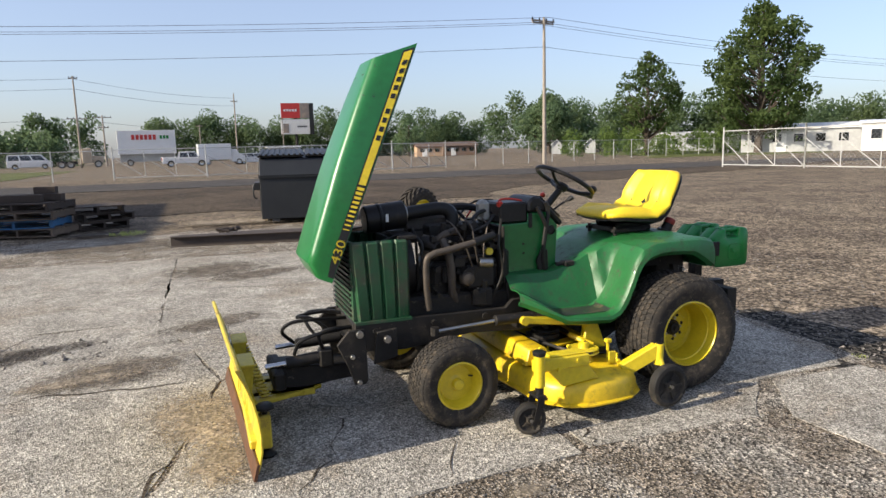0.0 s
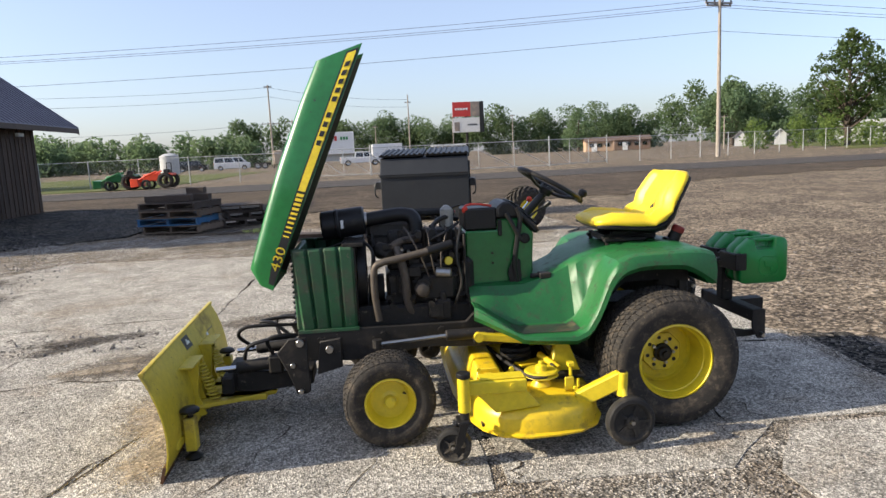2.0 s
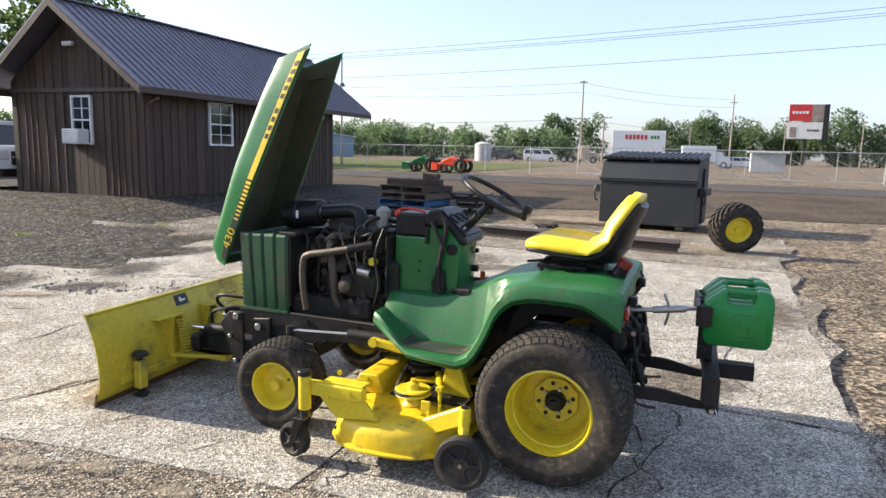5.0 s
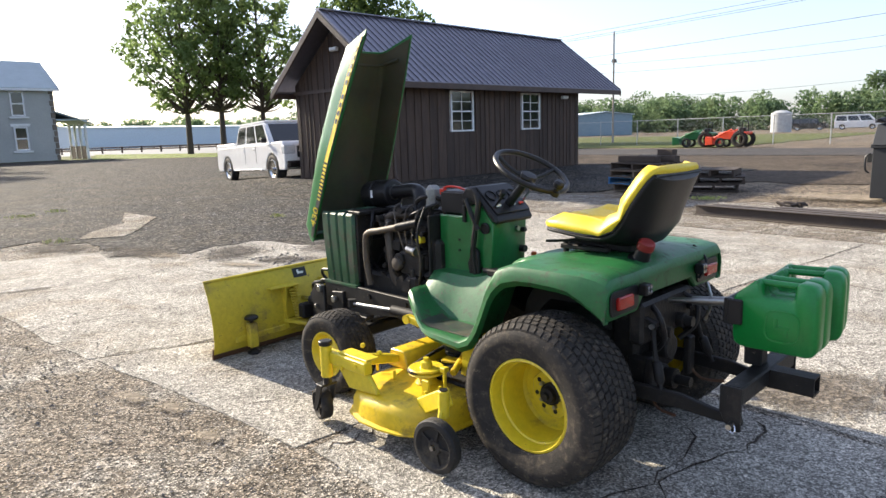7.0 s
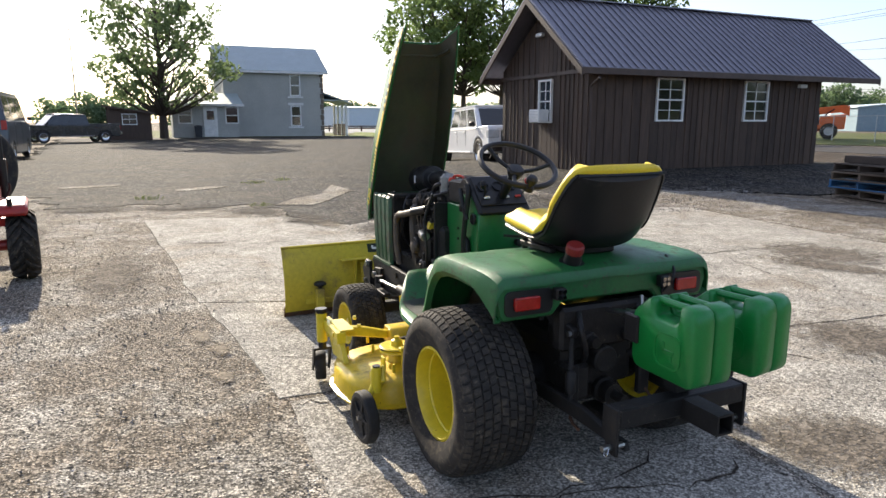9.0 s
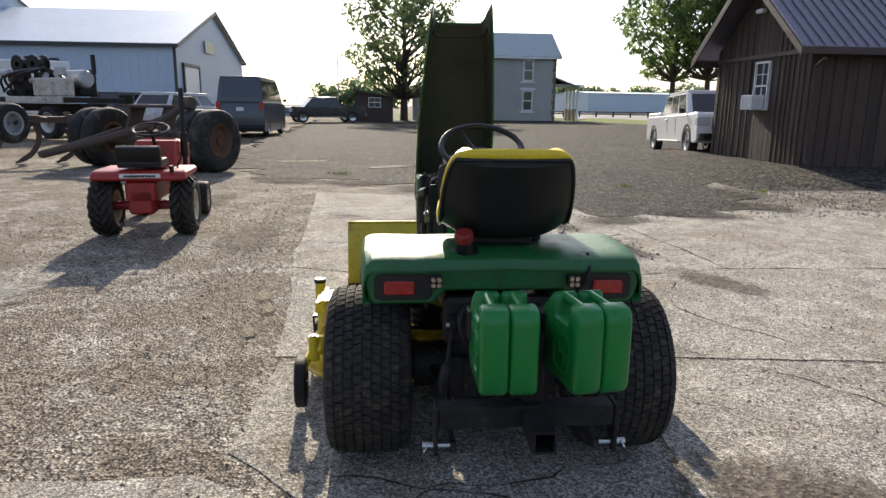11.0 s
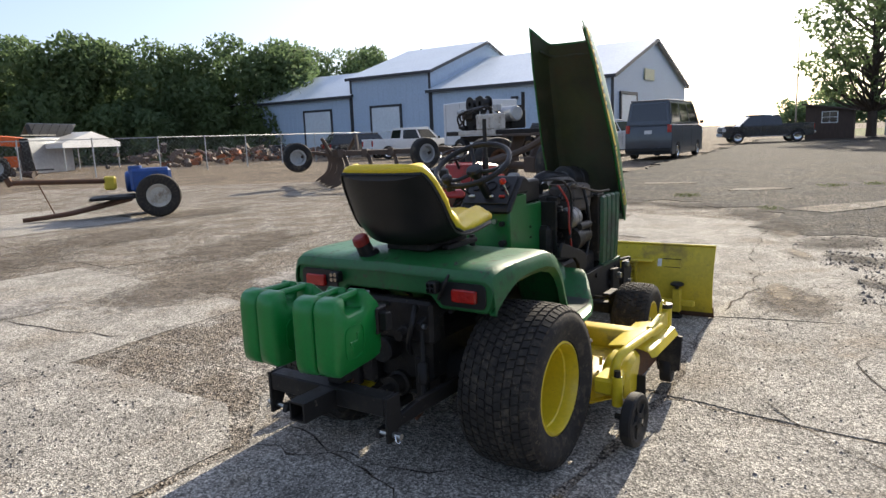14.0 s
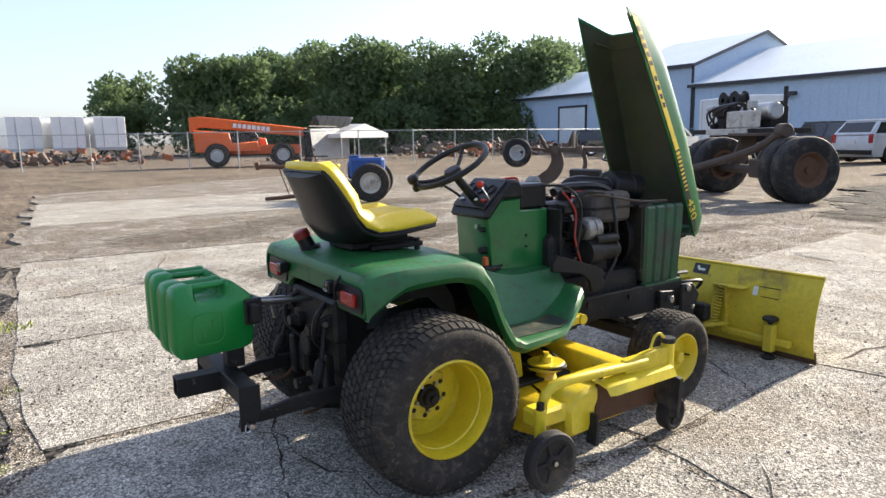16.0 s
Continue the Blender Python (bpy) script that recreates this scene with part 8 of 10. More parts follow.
PALLET = mat("weathered_pallet_wood", (0.16, 0.115, 0.08), 0.85, col2=(0.10, 0.075, 0.055), scale=6, fine=30, bump=0.4, rnd=0.25)
PALLET_D = mat("dark_timber", (0.07, 0.05, 0.037), 0.85, col2=(0.045, 0.034, 0.027), scale=6, fine=30, bump=0.4, rnd=0.25)
PALLET_B = mat("blue_pallet_paint", (0.03, 0.13, 0.28), 0.75, col2=(0.05, 0.10, 0.17), scale=6, fine=30, bump=0.3, rnd=0.2)


def pallet(x, y, z, rz, material, label, w=1.2, d=1.0):
    p = thing("pallet", x, y, z, rz, label, "pallet", "stacked pallets")
    for k in range(7):
        bm = B()
        box(bm, 0, -d / 2 + 0.05 + k * (d - 0.1) / 6, 0.13, w, 0.095, 0.02)
        part("deck_board", bm, material, p, smooth=0)
    for xx in (-w / 2 + 0.03, 0, w / 2 - 0.03):
        bm = B()
        box(bm, xx, 0, 0.07, 0.04, d, 0.095)
        part("stringer", bm, material, p, smooth=0)
    for yy in (-d / 2 + 0.05, 0, d / 2 - 0.05):
        bm = B()
        box(bm, 0, yy, 0.011, w, 0.095, 0.02)
        part("base_board", bm, material, p, smooth=0)


rng = random.Random(2)
for k, (mm, lb) in enumerate(((PALLET, "weathered grey-brown wooden pallet at the foot of a stack"), (PALLET_B, "blue-painted wooden pallet in a stack"), (PALLET, "weathered wooden pallet in a stack"), (PALLET_D, "dark timber pallet on top of a stack"))):
    pallet(-5.15 + rng.uniform(-0.06, 0.06), 10.1 + rng.uniform(-0.06, 0.06), -0.008 + 0.146 * k, -12 + rng.uniform(-6, 6), mm, lb)
for k in range(3):
    pallet(-4.15 + rng.uniform(-0.1, 0.1), 10.9 + rng.uniform(-0.05, 0.05), -0.02 + 0.146 * k, 20 + rng.uniform(-9, 9), PALLET_D, "dark timber pallet in the lower stack", 0.9, 0.8)
for k, (x, y, z, r) in enumerate(((-5.3, 9.95, 0.58, -8), (-5.0, 10.2, 0.58, -14), (-4.85, 10.25, 0.70, -10))):
    bm = B()
    box(bm, 0, 0, 0.06, 0.9 if k < 2 else 0.35, 0.16, 0.12, 0.004)
    o = solid("timber", bm, PALLET_D, "short dark timber lying on stacked pallets", "timber", group="timbers on the pallets")
    o.matrix_basis = pose(x, y, z, 0, 0, r)


def ibeam(x0, y0, x1, y1, h, w, z, label):
    bm = B()
    L = math.hypot(x1 - x0, y1 - y0)
    prism(bm, [(-w / 2, 0), (w / 2, 0), (w / 2, 0.012), (0.006, 0.014), (0.006, h - 0.014), (w / 2, h - 0.012), (w / 2, h), (-w / 2, h), (-w / 2, h - 0.012), (-0.006, h - 0.014), (-0.006, 0.014), (-w / 2, 0.012)], "x", 0, L)
    o = solid("steel_beam", bm, RUSTBEAM, label, "beam", group="steel beams on the ground", smooth=0)
    o.matrix_basis = pose(x0, y0, z, 0, 0, math.degrees(math.atan2(y1 - y0, x1 - x0)))


RUSTBEAM = mat("brown_rusty_beam", (0.055, 0.042, 0.035), 0.8, col2=(0.04, 0.031, 0.027), scale=4, fine=30, bump=0.2)
ibeam(-2.75, 6.95, 0.30, 6.42, 0.15, 0.12, 0.0, "long rusty steel beam lying on the concrete")
ibeam(-2.65, 7.35, 0.32, 6.85, 0.12, 0.12, 0.0, "long rusty steel beam lying on the concrete")
ibeam(-1.9, 7.75, 0.30, 7.35, 0.08, 0.15, 0.0, "flat rusty steel channel lying on the concrete")
bm = B()
for k in range(7):
    tube(bm, [(rng.uniform(-0.15, 0.15), rng.uniform(-0.1, 0.1), 0.02), (rng.uniform(-0.2, 0.2), rng.uniform(-0.1, 0.1), 0.09), (rng.uniform(-0.2, 0.2), rng.uniform(-0.1, 0.1), 0.05)], 0.02, 6, 3)
o = solid("scrap_iron", bm, RUSTBEAM, "small heap of rusty scrap on the concrete", "scrap")
o.matrix_basis = pose(-1.9, 8.3, 0)


def lug_tyre(R, W, rim_r, n=36, lugs=20, lug_h=0.035, lug_w=0.05):
    """Tractor tyre with slanting bar lugs, axis along y."""
    bm = tyre_mesh(R - lug_h, W, rim_r, 0, 0, 0, n)
    for k in range(lugs):
        for side in (-1, 1):
            a0 = (k + 0.5 * (side > 0)) / lugs * math.tau
            for j in range(3):
                y0, y1 = side * W * (0.02 + 0.15 * j), side * W * (0.02 + 0.15 * (j + 1))
                a, b = a0 + 0.16 * j, a0 + 0.16 * (j + 1)
                r0, r1 = R - lug_h * (1 + 0.3 * (j == 2)), R - 0.02 * R * (j == 2)
                vs = []
                for yy, aa in ((y0, a), (y1, b)):
                    for da in (-lug_w / R / 2, lug_w / R / 2):
                        for rr in (r0 - 0.03, r1 if yy == y0 or j < 2 else r1 - lug_h * 0.6):
                            vs.append(bm.verts.new((math.cos(aa + da) * rr, yy, math.sin(aa + da) * rr)))
                for f in ((0, 1, 3, 2), (4, 6, 7, 5), (1, 5, 7, 3), (0, 4, 5, 1), (2, 3, 7, 6)):
                    bm.faces.new([vs[i] for i in f])
    return bm


def dished_rim(R, W, depth=0.5):
    bm = B()
    h = W / 2
    lathe(bm, (0, 0, 0), (0, 1, 0), [(-h, R), (-h * 0.95, R * 1.05), (-h * 0.9, R * 0.95), (-h * 0.4, R * 0.86), (h * 0.4, R * 0.86), (h * 0.9, R * 0.95), (h * 0.95, R * 1.05), (h * 0.9, R * 0.84), (-h * depth + 0.02, R * 0.78), (-h * depth + 0.015, R * 0.25), (-h * depth - 0.05, R * 0.22), (-h * depth - 0.05, 0.004), (-h * depth - 0.02, 0.004), (-h * depth, R * 0.75), (-h * 0.8, R * 0.86)], 28, True)
    return bm


spare = thing("spare_wheel", 1.02, 7.0, 0, 20, "knobby tractor tyre on a yellow rim standing in the yard", "wheel")
bm = lug_tyre(0.35, 0.3, 0.17)
o = part("tyre", bm, RUBBER, spare, smooth=40)
o.matrix_basis = pose(0, 0, 0.345, 10, 0, 0)
o = part("rim", dished_rim(0.17, 0.26), YELLOW, spare, "yellow steel rim")
o.matrix_basis = pose(0, 0, 0.345, 10, 0, 0)


# ---- vehicles ----
HEADLAMP = mat("clear_headlamp", (0.55, 0.57, 0.58), 0.12, bump=0.0, coat=0.6)
TAIL = RED_LENS


def wheel_pair(v, x, y, r, w, rim_mat, dual=False):
    for side in (-1, 1):
        bm = tyre_mesh(r, w, r * 0.62, 0, 0, 0, 28)
        t = part("tyre", bm, SMALL_RUBBER, v)
        t.matrix_basis = pose(x, side * y, r, 0, 0, 0 if side < 0 else 180)
        part("rim", dished_rim(r * 0.62, w * 0.9, 0.7), rim_mat, t)


def cab_pane(v, quad, u0, u1, v0, v1, mid_x=0.0):
    """A dark pane a little proud of one slanting side of a cab; quad: lower two corners, upper two."""
    a, b, c, d = quad
    at = lambda u, w: a.lerp(b, u).lerp(d.lerp(c, u), w)
    n = (b - a).cross(d - a).normalized()
    mid = (a + b + c + d) / 4
    if n.dot(Vector((mid.x - mid_x, mid.y, 0))) < 0:
        n = -n
    ps = [at(u0, v0), at(u1, v0), at(u1, v1), at(u0, v1)]
    bm = B()
    loft(bm, [[p - n * 0.01 for p in ps], [p + n * 0.006 for p in ps]])
    part("window_glass", bm, GLASS_DARK, v, smooth=0)


def vehicle(name, x, y, rz, L, W, H, belt, label, category, paint, hood=1.2, tail=0.0, bed=False, wr=0.36, nose=0.75, glass_h=None, group="", rake=0.5, rear_rake=0.15, rim=None):
    """A road vehicle with its front towards its own +x: lower body, cabin with glass, wheels, lights, bumpers."""
    v = thing(name, x, y, -0.015, rz, label, category, group)
    h, gz = L / 2, 0.40 if bed else 0.24
    xf, xr = h - hood, -h + tail
    mid_x = (xf + xr) / 2
    bm = B()
    prof = [(-h, gz + 0.15), (-h + 0.04, belt - 0.05), (-h + 0.08, belt), (xf, belt), (h - 0.15, belt * nose + 0.12), (h, belt * nose - 0.02), (h, gz + 0.1), (h - 0.1, gz)]
    for cx in (h - 0.95 if L > 4 else h - 0.8, -h + 1.0 if L > 4 else -h + 0.8):
        arch = [(cx + 1.12 * wr * math.cos(a), max(gz, wr + 1.12 * wr * math.sin(a))) for a in [math.pi * k / 8 for k in range(9)]]
        prof += [(arch[0][0], gz)] + arch + [(arch[-1][0], gz)]
    prof += [(-h + 0.08, gz)]
    prism(bm, prof, "y", -W / 2, W / 2, 0.025)
    part("body", bm, paint, v, smooth=24)
    for cx in (h - 0.95 if L > 4 else h - 0.8, -h + 1.0 if L > 4 else -h + 0.8):
        bm = B()
        arc = [math.pi * (k / 10) for k in range(11)]
        ring = [(cx + 1.1 * wr * math.cos(a), wr + 1.1 * wr * math.sin(a)) for a in arc] + [(cx + 0.98 * wr * math.cos(a), wr + 0.98 * wr * math.sin(a)) for a in arc[::-1]]
        prism(bm, ring, "y", -W / 2 + 0.006, W / 2 - 0.006)
        part("wheel_arch", bm, PLASTIC, v, smooth=0)
    bm = B()
    roof = H - 0.02
    k = 0.10
    lo = [(xr - 0.02, -W / 2 + 0.05, belt - 0.02), (xf + rake * 0.55, -W / 2 + 0.05, belt - 0.02), (xf + rake * 0.55, W / 2 - 0.05, belt - 0.02), (xr - 0.02, W / 2 - 0.05, belt - 0.02)]
    hi = [(xr + rear_rake, -W / 2 + k + 0.08, roof - 0.06), (xf - rake * 0.45, -W / 2 + k + 0.08, roof - 0.06), (xf - rake * 0.45, W / 2 - k - 0.08, roof - 0.06), (xr + rear_rake, W / 2 - k - 0.08, roof - 0.06)]
    loft(bm, [lo, hi])
    bmesh.ops.bevel(bm, geom=bm.edges[:], offset=0.045, segments=2, affect="EDGES")
    part("cab_shell", bm, paint, v, smooth=50)
    bm = B()
    cxr = (hi[0][0] + hi[1][0]) / 2
    box(bm, cxr, 0, roof - 0.035, hi[1][0] - hi[0][0] - 0.02, W - 2 * k - 0.2, 0.07, 0.03, seg=2)
    part("roof", bm, paint, v, smooth=50)
    L0, L1, H0, H1 = Vector(lo[0]), Vector(lo[1]), Vector(hi[0]), Vector(hi[1])
    span = L1.x - L0.x
    cuts = (0.05, 0.48, 0.53, 0.93) if span < 2.9 else (0.04, 0.31, 0.345, 0.62, 0.655, 0.94)
    for side in (-1, 1):
        flip = Matrix.Diagonal((1, -side, 1))
        for u0, u1 in zip(cuts[::2], cuts[1::2]):
            cab_pane(v, [flip @ p for p in (L0, L1, H1, H0)], u0, u1, 0.12, 0.9, mid_x)
        for q in cuts[1:-1:2]:
            xs_ = L0.x + span * (q + 0.02)
            bm = B()
            box(bm, xs_, side * (W / 2 + 0.001), (belt + gz) / 2 + 0.1, 0.012, 0.008, belt - gz - 0.25)
            part("door_seam", bm, DECAL_B, v, smooth=0)
            bm = B()
            box(bm, xs_ - 0.16, side * (W / 2 + 0.012), belt - 0.13, 0.17, 0.03, 0.035, 0.008)
            part("door_handle", bm, paint, v)
        bm = B()
        box(bm, 0, side * (W / 2 - 0.03), gz + 0.015, L - 3.4, 0.12, 0.06, 0.015)
        part("side_step", bm, CHROME if bed else PLASTIC, v)
    mir = Matrix.Diagonal((1, -1, 1))
    cab_pane(v, [L1, mir @ L1, mir @ H1, H1], 0.07, 0.93, 0.1, 0.92, mid_x)
    cab_pane(v, [mir @ L0, L0, H0, mir @ H0], 0.08, 0.92, 0.2, 0.9, mid_x)
    if bed:
        bm = B()
        box(bm, (-h + xr) / 2, 0, belt - 0.03, tail - 0.25, W - 0.3, 0.02)
        part("load_bed", bm, PLASTIC, v)
        bm = B()
        for side in (-1, 1):
            box(bm, (-h + xr) / 2, side * (W / 2 - 0.07), belt + 0.05, tail, 0.1, 0.14, 0.02)
        box(bm, -h + 0.06, 0, belt + 0.05, 0.08, W - 0.1, 0.14, 0.02)
        part("bed_rail", bm, paint, v)
    for side in (-1, 1):
        bm = B()
        box(bm, -h + 0.02, side * (W / 2 - 0.12), belt - 0.16, 0.06, 0.18, 0.34, 0.01)
        part("tail_light", bm, TAIL, v)
        bm = B()
        box(bm, h - 0.075, side * (W / 2 - 0.165), belt * nose - 0.13, 0.2, 0.35, 0.24 if bed else 0.16, 0.02)
        part("headlight", bm, HEADLAMP, v)
        bm = B()
        box(bm, xf + rake * 0.3, side * (W / 2 + 0.09), belt + 0.1, 0.1, 0.16, 0.14, 0.02)
        part("mirror", bm, PLASTIC, v)
    bm = B()
    box(bm, h + 0.01, 0, gz + 0.16, 0.1, W - 0.08, 0.2, 0.02)
    part("front_bumper", bm, CHROME if bed else PLASTIC, v)
    bm = B()
    box(bm, h + 0.005, 0, belt * nose - 0.2, 0.06, W - 0.8, 0.34, 0.02)
    grille = part("grille", bm, PLASTIC, v)
    bm = B()
    box(bm, h + 0.03, 0, belt * nose - 0.18, 0.03, W - 0.84, 0.05, 0.008)
    part("grille_bar", bm, CHROME, grille)
    bm = B()
    box(bm, -h - 0.03, 0, gz + 0.2, 0.14, W - 0.06, 0.17, 0.02)
    part("rear_bumper", bm, CHROME if bed else PLASTIC, v)
    bm = B()
    box(bm, -h - 0.012, 0, belt - 0.3, 0.03, 0.32, 0.16)
    part("plate", bm, WHITE, v)
    wheel_pair(v, h - 0.95 if L > 4 else h - 0.8, W / 2 - 0.12, wr, 0.25, rim or CHROME)
    wheel_pair(v, -h + 1.0 if L > 4 else -h + 0.8, W / 2 - 0.12, wr, 0.25, rim or CHROME)
    return v


pk = vehicle("pickup_truck", -17.1, 9.05, -6, 5.8, 2.02, 1.95, 1.2, "white crew-cab pickup truck parked by the cabin", "pickup", WHITE_P, 1.45, 1.75, True, 0.43, 0.93, rake=0.7)
pk.matrix_basis = pose(-16.55, 8.52, -0.02, 0, -2, -8)
pk.scale = (0.917, 0.917, 0.917)
van = vehicle("van", -26.8, -6.3, 180, 5.6, 2.05, 2.6, 1.5, "slate-grey high-roof passenger van", "van", SLATE, 0.9, 0.0, False, 0.36, 0.85, rake=0.9)
van.scale = (0.9, 0.9, 0.9)
vehicle("suv", -30.0, -10.2, 165, 4.9, 1.9, 1.75, 1.13, "silver sport utility car seen from behind", "car", SILVER, 1.2, 0.0, False, 0.36, 0.9, rear_rake=0.5, rake=0.8)
vehicle("pickup_truck", -47.5, -5.4, -68, 5.6, 1.95, 1.85, 1.1, "black pickup truck parked by the hut", "pickup", DARK_CAR, 1.4, 1.9, True, 0.38, 0.93, rake=0.7)
vehicle("pickup_truck", -32.5, -24.0, 150, 5.7, 1.98, 1.9, 1.12, "white pickup truck by the steel shed", "pickup", WHITE_P, 1.45, 1.9, True, 0.38, 0.93, rake=0.7)
vehicle("car", -33.0, -28.5, 150, 4.8, 1.85, 1.7, 1.0, "black sport utility car by the steel shed", "car", DARK_CAR, 1.1, 0.0, False, 0.36, 0.9, rear_rake=0.4)
vehicle("car", -33.5, -13.6, 160, 4.9, 1.9, 1.8, 1.05, "dark sport utility car beside the white trailer", "car", SLATE, 1.2, 0.0, False, 0.36, 0.9, rear_rake=0.4)
vehicle("van", -24.2, 107, 8, 5.6, 2.0, 2.1, 1.15, "white work van far across the drive", "van", WHITE_P, 0.9, 0.0, False, 0.36, 0.85, rake=0.9)
vehicle("car", -30.5, 107, 8, 4.9, 1.9, 1.75, 1.05, "dark car far across the drive", "car", DARK_CAR, 1.1, 0.0, False, 0.36, 0.9)
vehicle("pickup_truck", -3.2, 88, 5, 5.6, 1.95, 1.9, 1.1, "white pickup truck far across the drive", "pickup", WHITE_P, 1.4, 1.9, True, 0.38, 0.93)
vehicle("car", 5.5, 93, 5, 4.7, 1.85, 1.5, 0.95, "white car far beyond the fence", "car", WHITE_P, 1.1, 0.3, False, 0.34, 0.9)

bt = thing("box_truck", 1.0, 92, 0, 5, "white box truck far across the drive", "truck")
bm = B()
box(bm, -0.6, 0, 1.75, 4.2, 2.2, 2.1, 0.03)
part("cargo_box", bm, WHITE_P, bt)
bm = B()
prism(bm, [(1.55, 0.4), (1.55, 2.1), (2.2, 2.05), (2.6, 1.4), (3.3, 1.25), (3.3, 0.4)], "y", -0.95, 0.95, 0.04)
part("cab", bm, WHITE_P, bt)
for x in (2.5, -1.5):
    wheel_pair(bt, x, 0.85, 0.4, 0.28, CHROME)
st = thing("semi_truck", -17.5, 105, 0, 6, "beige day-cab road tractor parked far off", "truck")
bm = B()
prism(bm, [(-2.9, 0.55), (-2.9, 0.95), (-0.3, 0.95), (-0.3, 0.55)], "y", -0.5, 0.5, 0.02)
part("chassis", bm, BLACK, st)
bm = B()
prism(bm, [(-0.3, 0.6), (-0.3, 2.7), (-1.5, 2.75), (-1.6, 0.6)], "y", -1.1, 1.1, 0.05)
prism(bm, [(-1.6, 0.6), (-1.6, 1.7), (-3.0, 1.55), (-3.1, 0.6)], "y", -0.8, 0.8, 0.05)
bmesh.ops.transform(bm, matrix=pose(0, 0, 0, 0, 0, 180), verts=bm.verts)
part("cab", bm, mat("beige_cab_paint", (0.45, 0.36, 0.26), 0.4, bump=0.02), st)
for x in (2.3, -1.2, -2.3):
    wheel_pair(st, x, 0.95, 0.5, 0.3, STEEL)

# white enclosed trailer
tr = thing("enclosed_trailer", -31.2, -19.0, 0, 62, "white enclosed cargo trailer with a side door", "trailer")
bm = B()
box(bm, 0, 1.0, 1.9, 4.7, 2.2, 2.5, 0.05)
part("box_body", bm, WHITE_P, tr)
bm = B()
for x in (-2.0, -0.3, 1.4):
    box(bm, x, -0.105, 1.9, 0.03, 0.02, 2.35)
box(bm, 0, -0.105, 0.7, 4.6, 0.02, 0.06)
part("seams", bm, GALV, tr)
bm = B()
box(bm, -0.35, -0.12, 1.75, 0.16, 0.03, 0.28)
part("door_handle", bm, DECAL_B, tr)
wheel_pair(tr, 0.4, 0.95, 0.36, 0.22, STEEL)

# flatbed service rig with compressor and hose reels
OFFWHITE = mat("dirty_white_paint", (0.55, 0.52, 0.46), 0.55, bump=0.05, dirt=(0.2, 0.15, 0.1), dirty=0.4)
rig = thing("service_rig", -23.2, -12.6, 0, 62, "flatbed service rig carrying a compressor, tanks and hose reels", "rig")
bm = B()
box(bm, 0, 0, 1.0, 3.2, 1.8, 0.14, 0.02)
box(bm, 0, 0, 0.8, 3.0, 0.8, 0.2, 0.02)
part("flatbed", bm, BLACK, rig)
bm = B()
box(bm, 0.95, -0.72, 1.32, 1.0, 0.45, 0.46, 0.03)
box(bm, 0.4, -0.74, 1.0, 2.2, 0.4, 0.16, 0.02)
part("tool_box", bm, OFFWHITE, rig, "dented white tool box")
bm = B()
cyl(bm, (-0.3, 0.1, 1.55), (1.2, 0.1, 1.55), 0.24, n=18, bev=0.05)
part("air_tank", bm, GALV, rig)
bm = B()
box(bm, 0.1, 0.5, 1.4, 1.2, 0.6, 0.6, 0.04)
box(bm, -1.2, 0.2, 1.3, 0.5, 0.8, 0.5, 0.04)
cyl(bm, (1.1, 0.4, 1.7), (1.1, 0.4, 2.2), 0.06, n=10)
cyl(bm, (0.5, 0.4, 1.6), (0.9, 0.4, 1.6), 0.22, n=14)
part("compressor", bm, ENGINE, rig)
for x in (-1.15, -0.5):
    bm = B()
    lathe(bm, (x, -0.2, 1.95), (x, 0.15, 1.95), [(0, 0.08), (0, 0.25), (0.03, 0.25), (0.035, 0.17), (0.3, 0.17), (0.31, 0.25), (0.34, 0.25), (0.34, 0.08)], 20)
    box(bm, x, 0, 1.6, 0.12, 0.3, 0.3)
    part("hose_reel", bm, PLASTIC, rig)
rng = random.Random(14)
for k in range(16):
    bm = B()
    x, y, z = rng.uniform(-1.4, 0.9), rng.uniform(-0.75, 0.1), rng.uniform(1.12, 1.75)
    a = rng.uniform(0.08, 0.2)
    if k % 3:
        box(bm, x, y, z, a * 2, a * 1.4, a * 1.5, 0.02)
    else:
        cyl(bm, (x - a, y, z), (x + a * 1.5, y, z), a * 0.8, n=12, bev=0.01)
    part("engine_block" if k % 3 else "canister", bm, (ENGINE, PIPE, BLACK, GALV)[k % 4], rig)
for k in range(4):
    bm = B()
    tube(bm, [(rng.uniform(-1.4, -0.5), -0.5, 1.2), (rng.uniform(-1.2, 0), -0.7, 1.6), (rng.uniform(-0.6, 0.6), -0.55, 1.8), (rng.uniform(0, 1), -0.3, 1.5)], 0.03, 6, 5)
    part("hose", bm, PLASTIC, rig)
wheel_pair(rig, -0.6, 0.85, 0.42, 0.26, STEEL)
wheel_pair(rig, 0.9, 0.85, 0.42, 0.26, STEEL)

rig.scale = (1.32, 1.32, 1.32)

# toolbar plough with curved shanks
OLD = mat("old_brown_iron", (0.085, 0.058, 0.042), 0.75, col2=(0.055, 0.042, 0.034), scale=6, fine=30, bump=0.25)
pl_ = thing("chisel_plough", -10.5, -10.4, 0, 0, "old brown iron chisel plough with curved shanks and two wheels", "plough")
U = Vector((0.55, -0.835, 0))      # the way the points look
WINGS = (([(-0.05, 0.0), (-0.25, 0.62), (-0.58, 1.2), (-0.92, 1.78), (-1.42, 2.28), (-1.62, 3.0)], (-0.2, 0.25), (-1.95, 3.5)),
         ([(-0.42, -0.5), (-0.86, -1.02), (-1.3, -1.56), (-1.8, -2.1), (-2.35, -2.75)], (-0.2, 0.25), (-2.6, -2.75)))


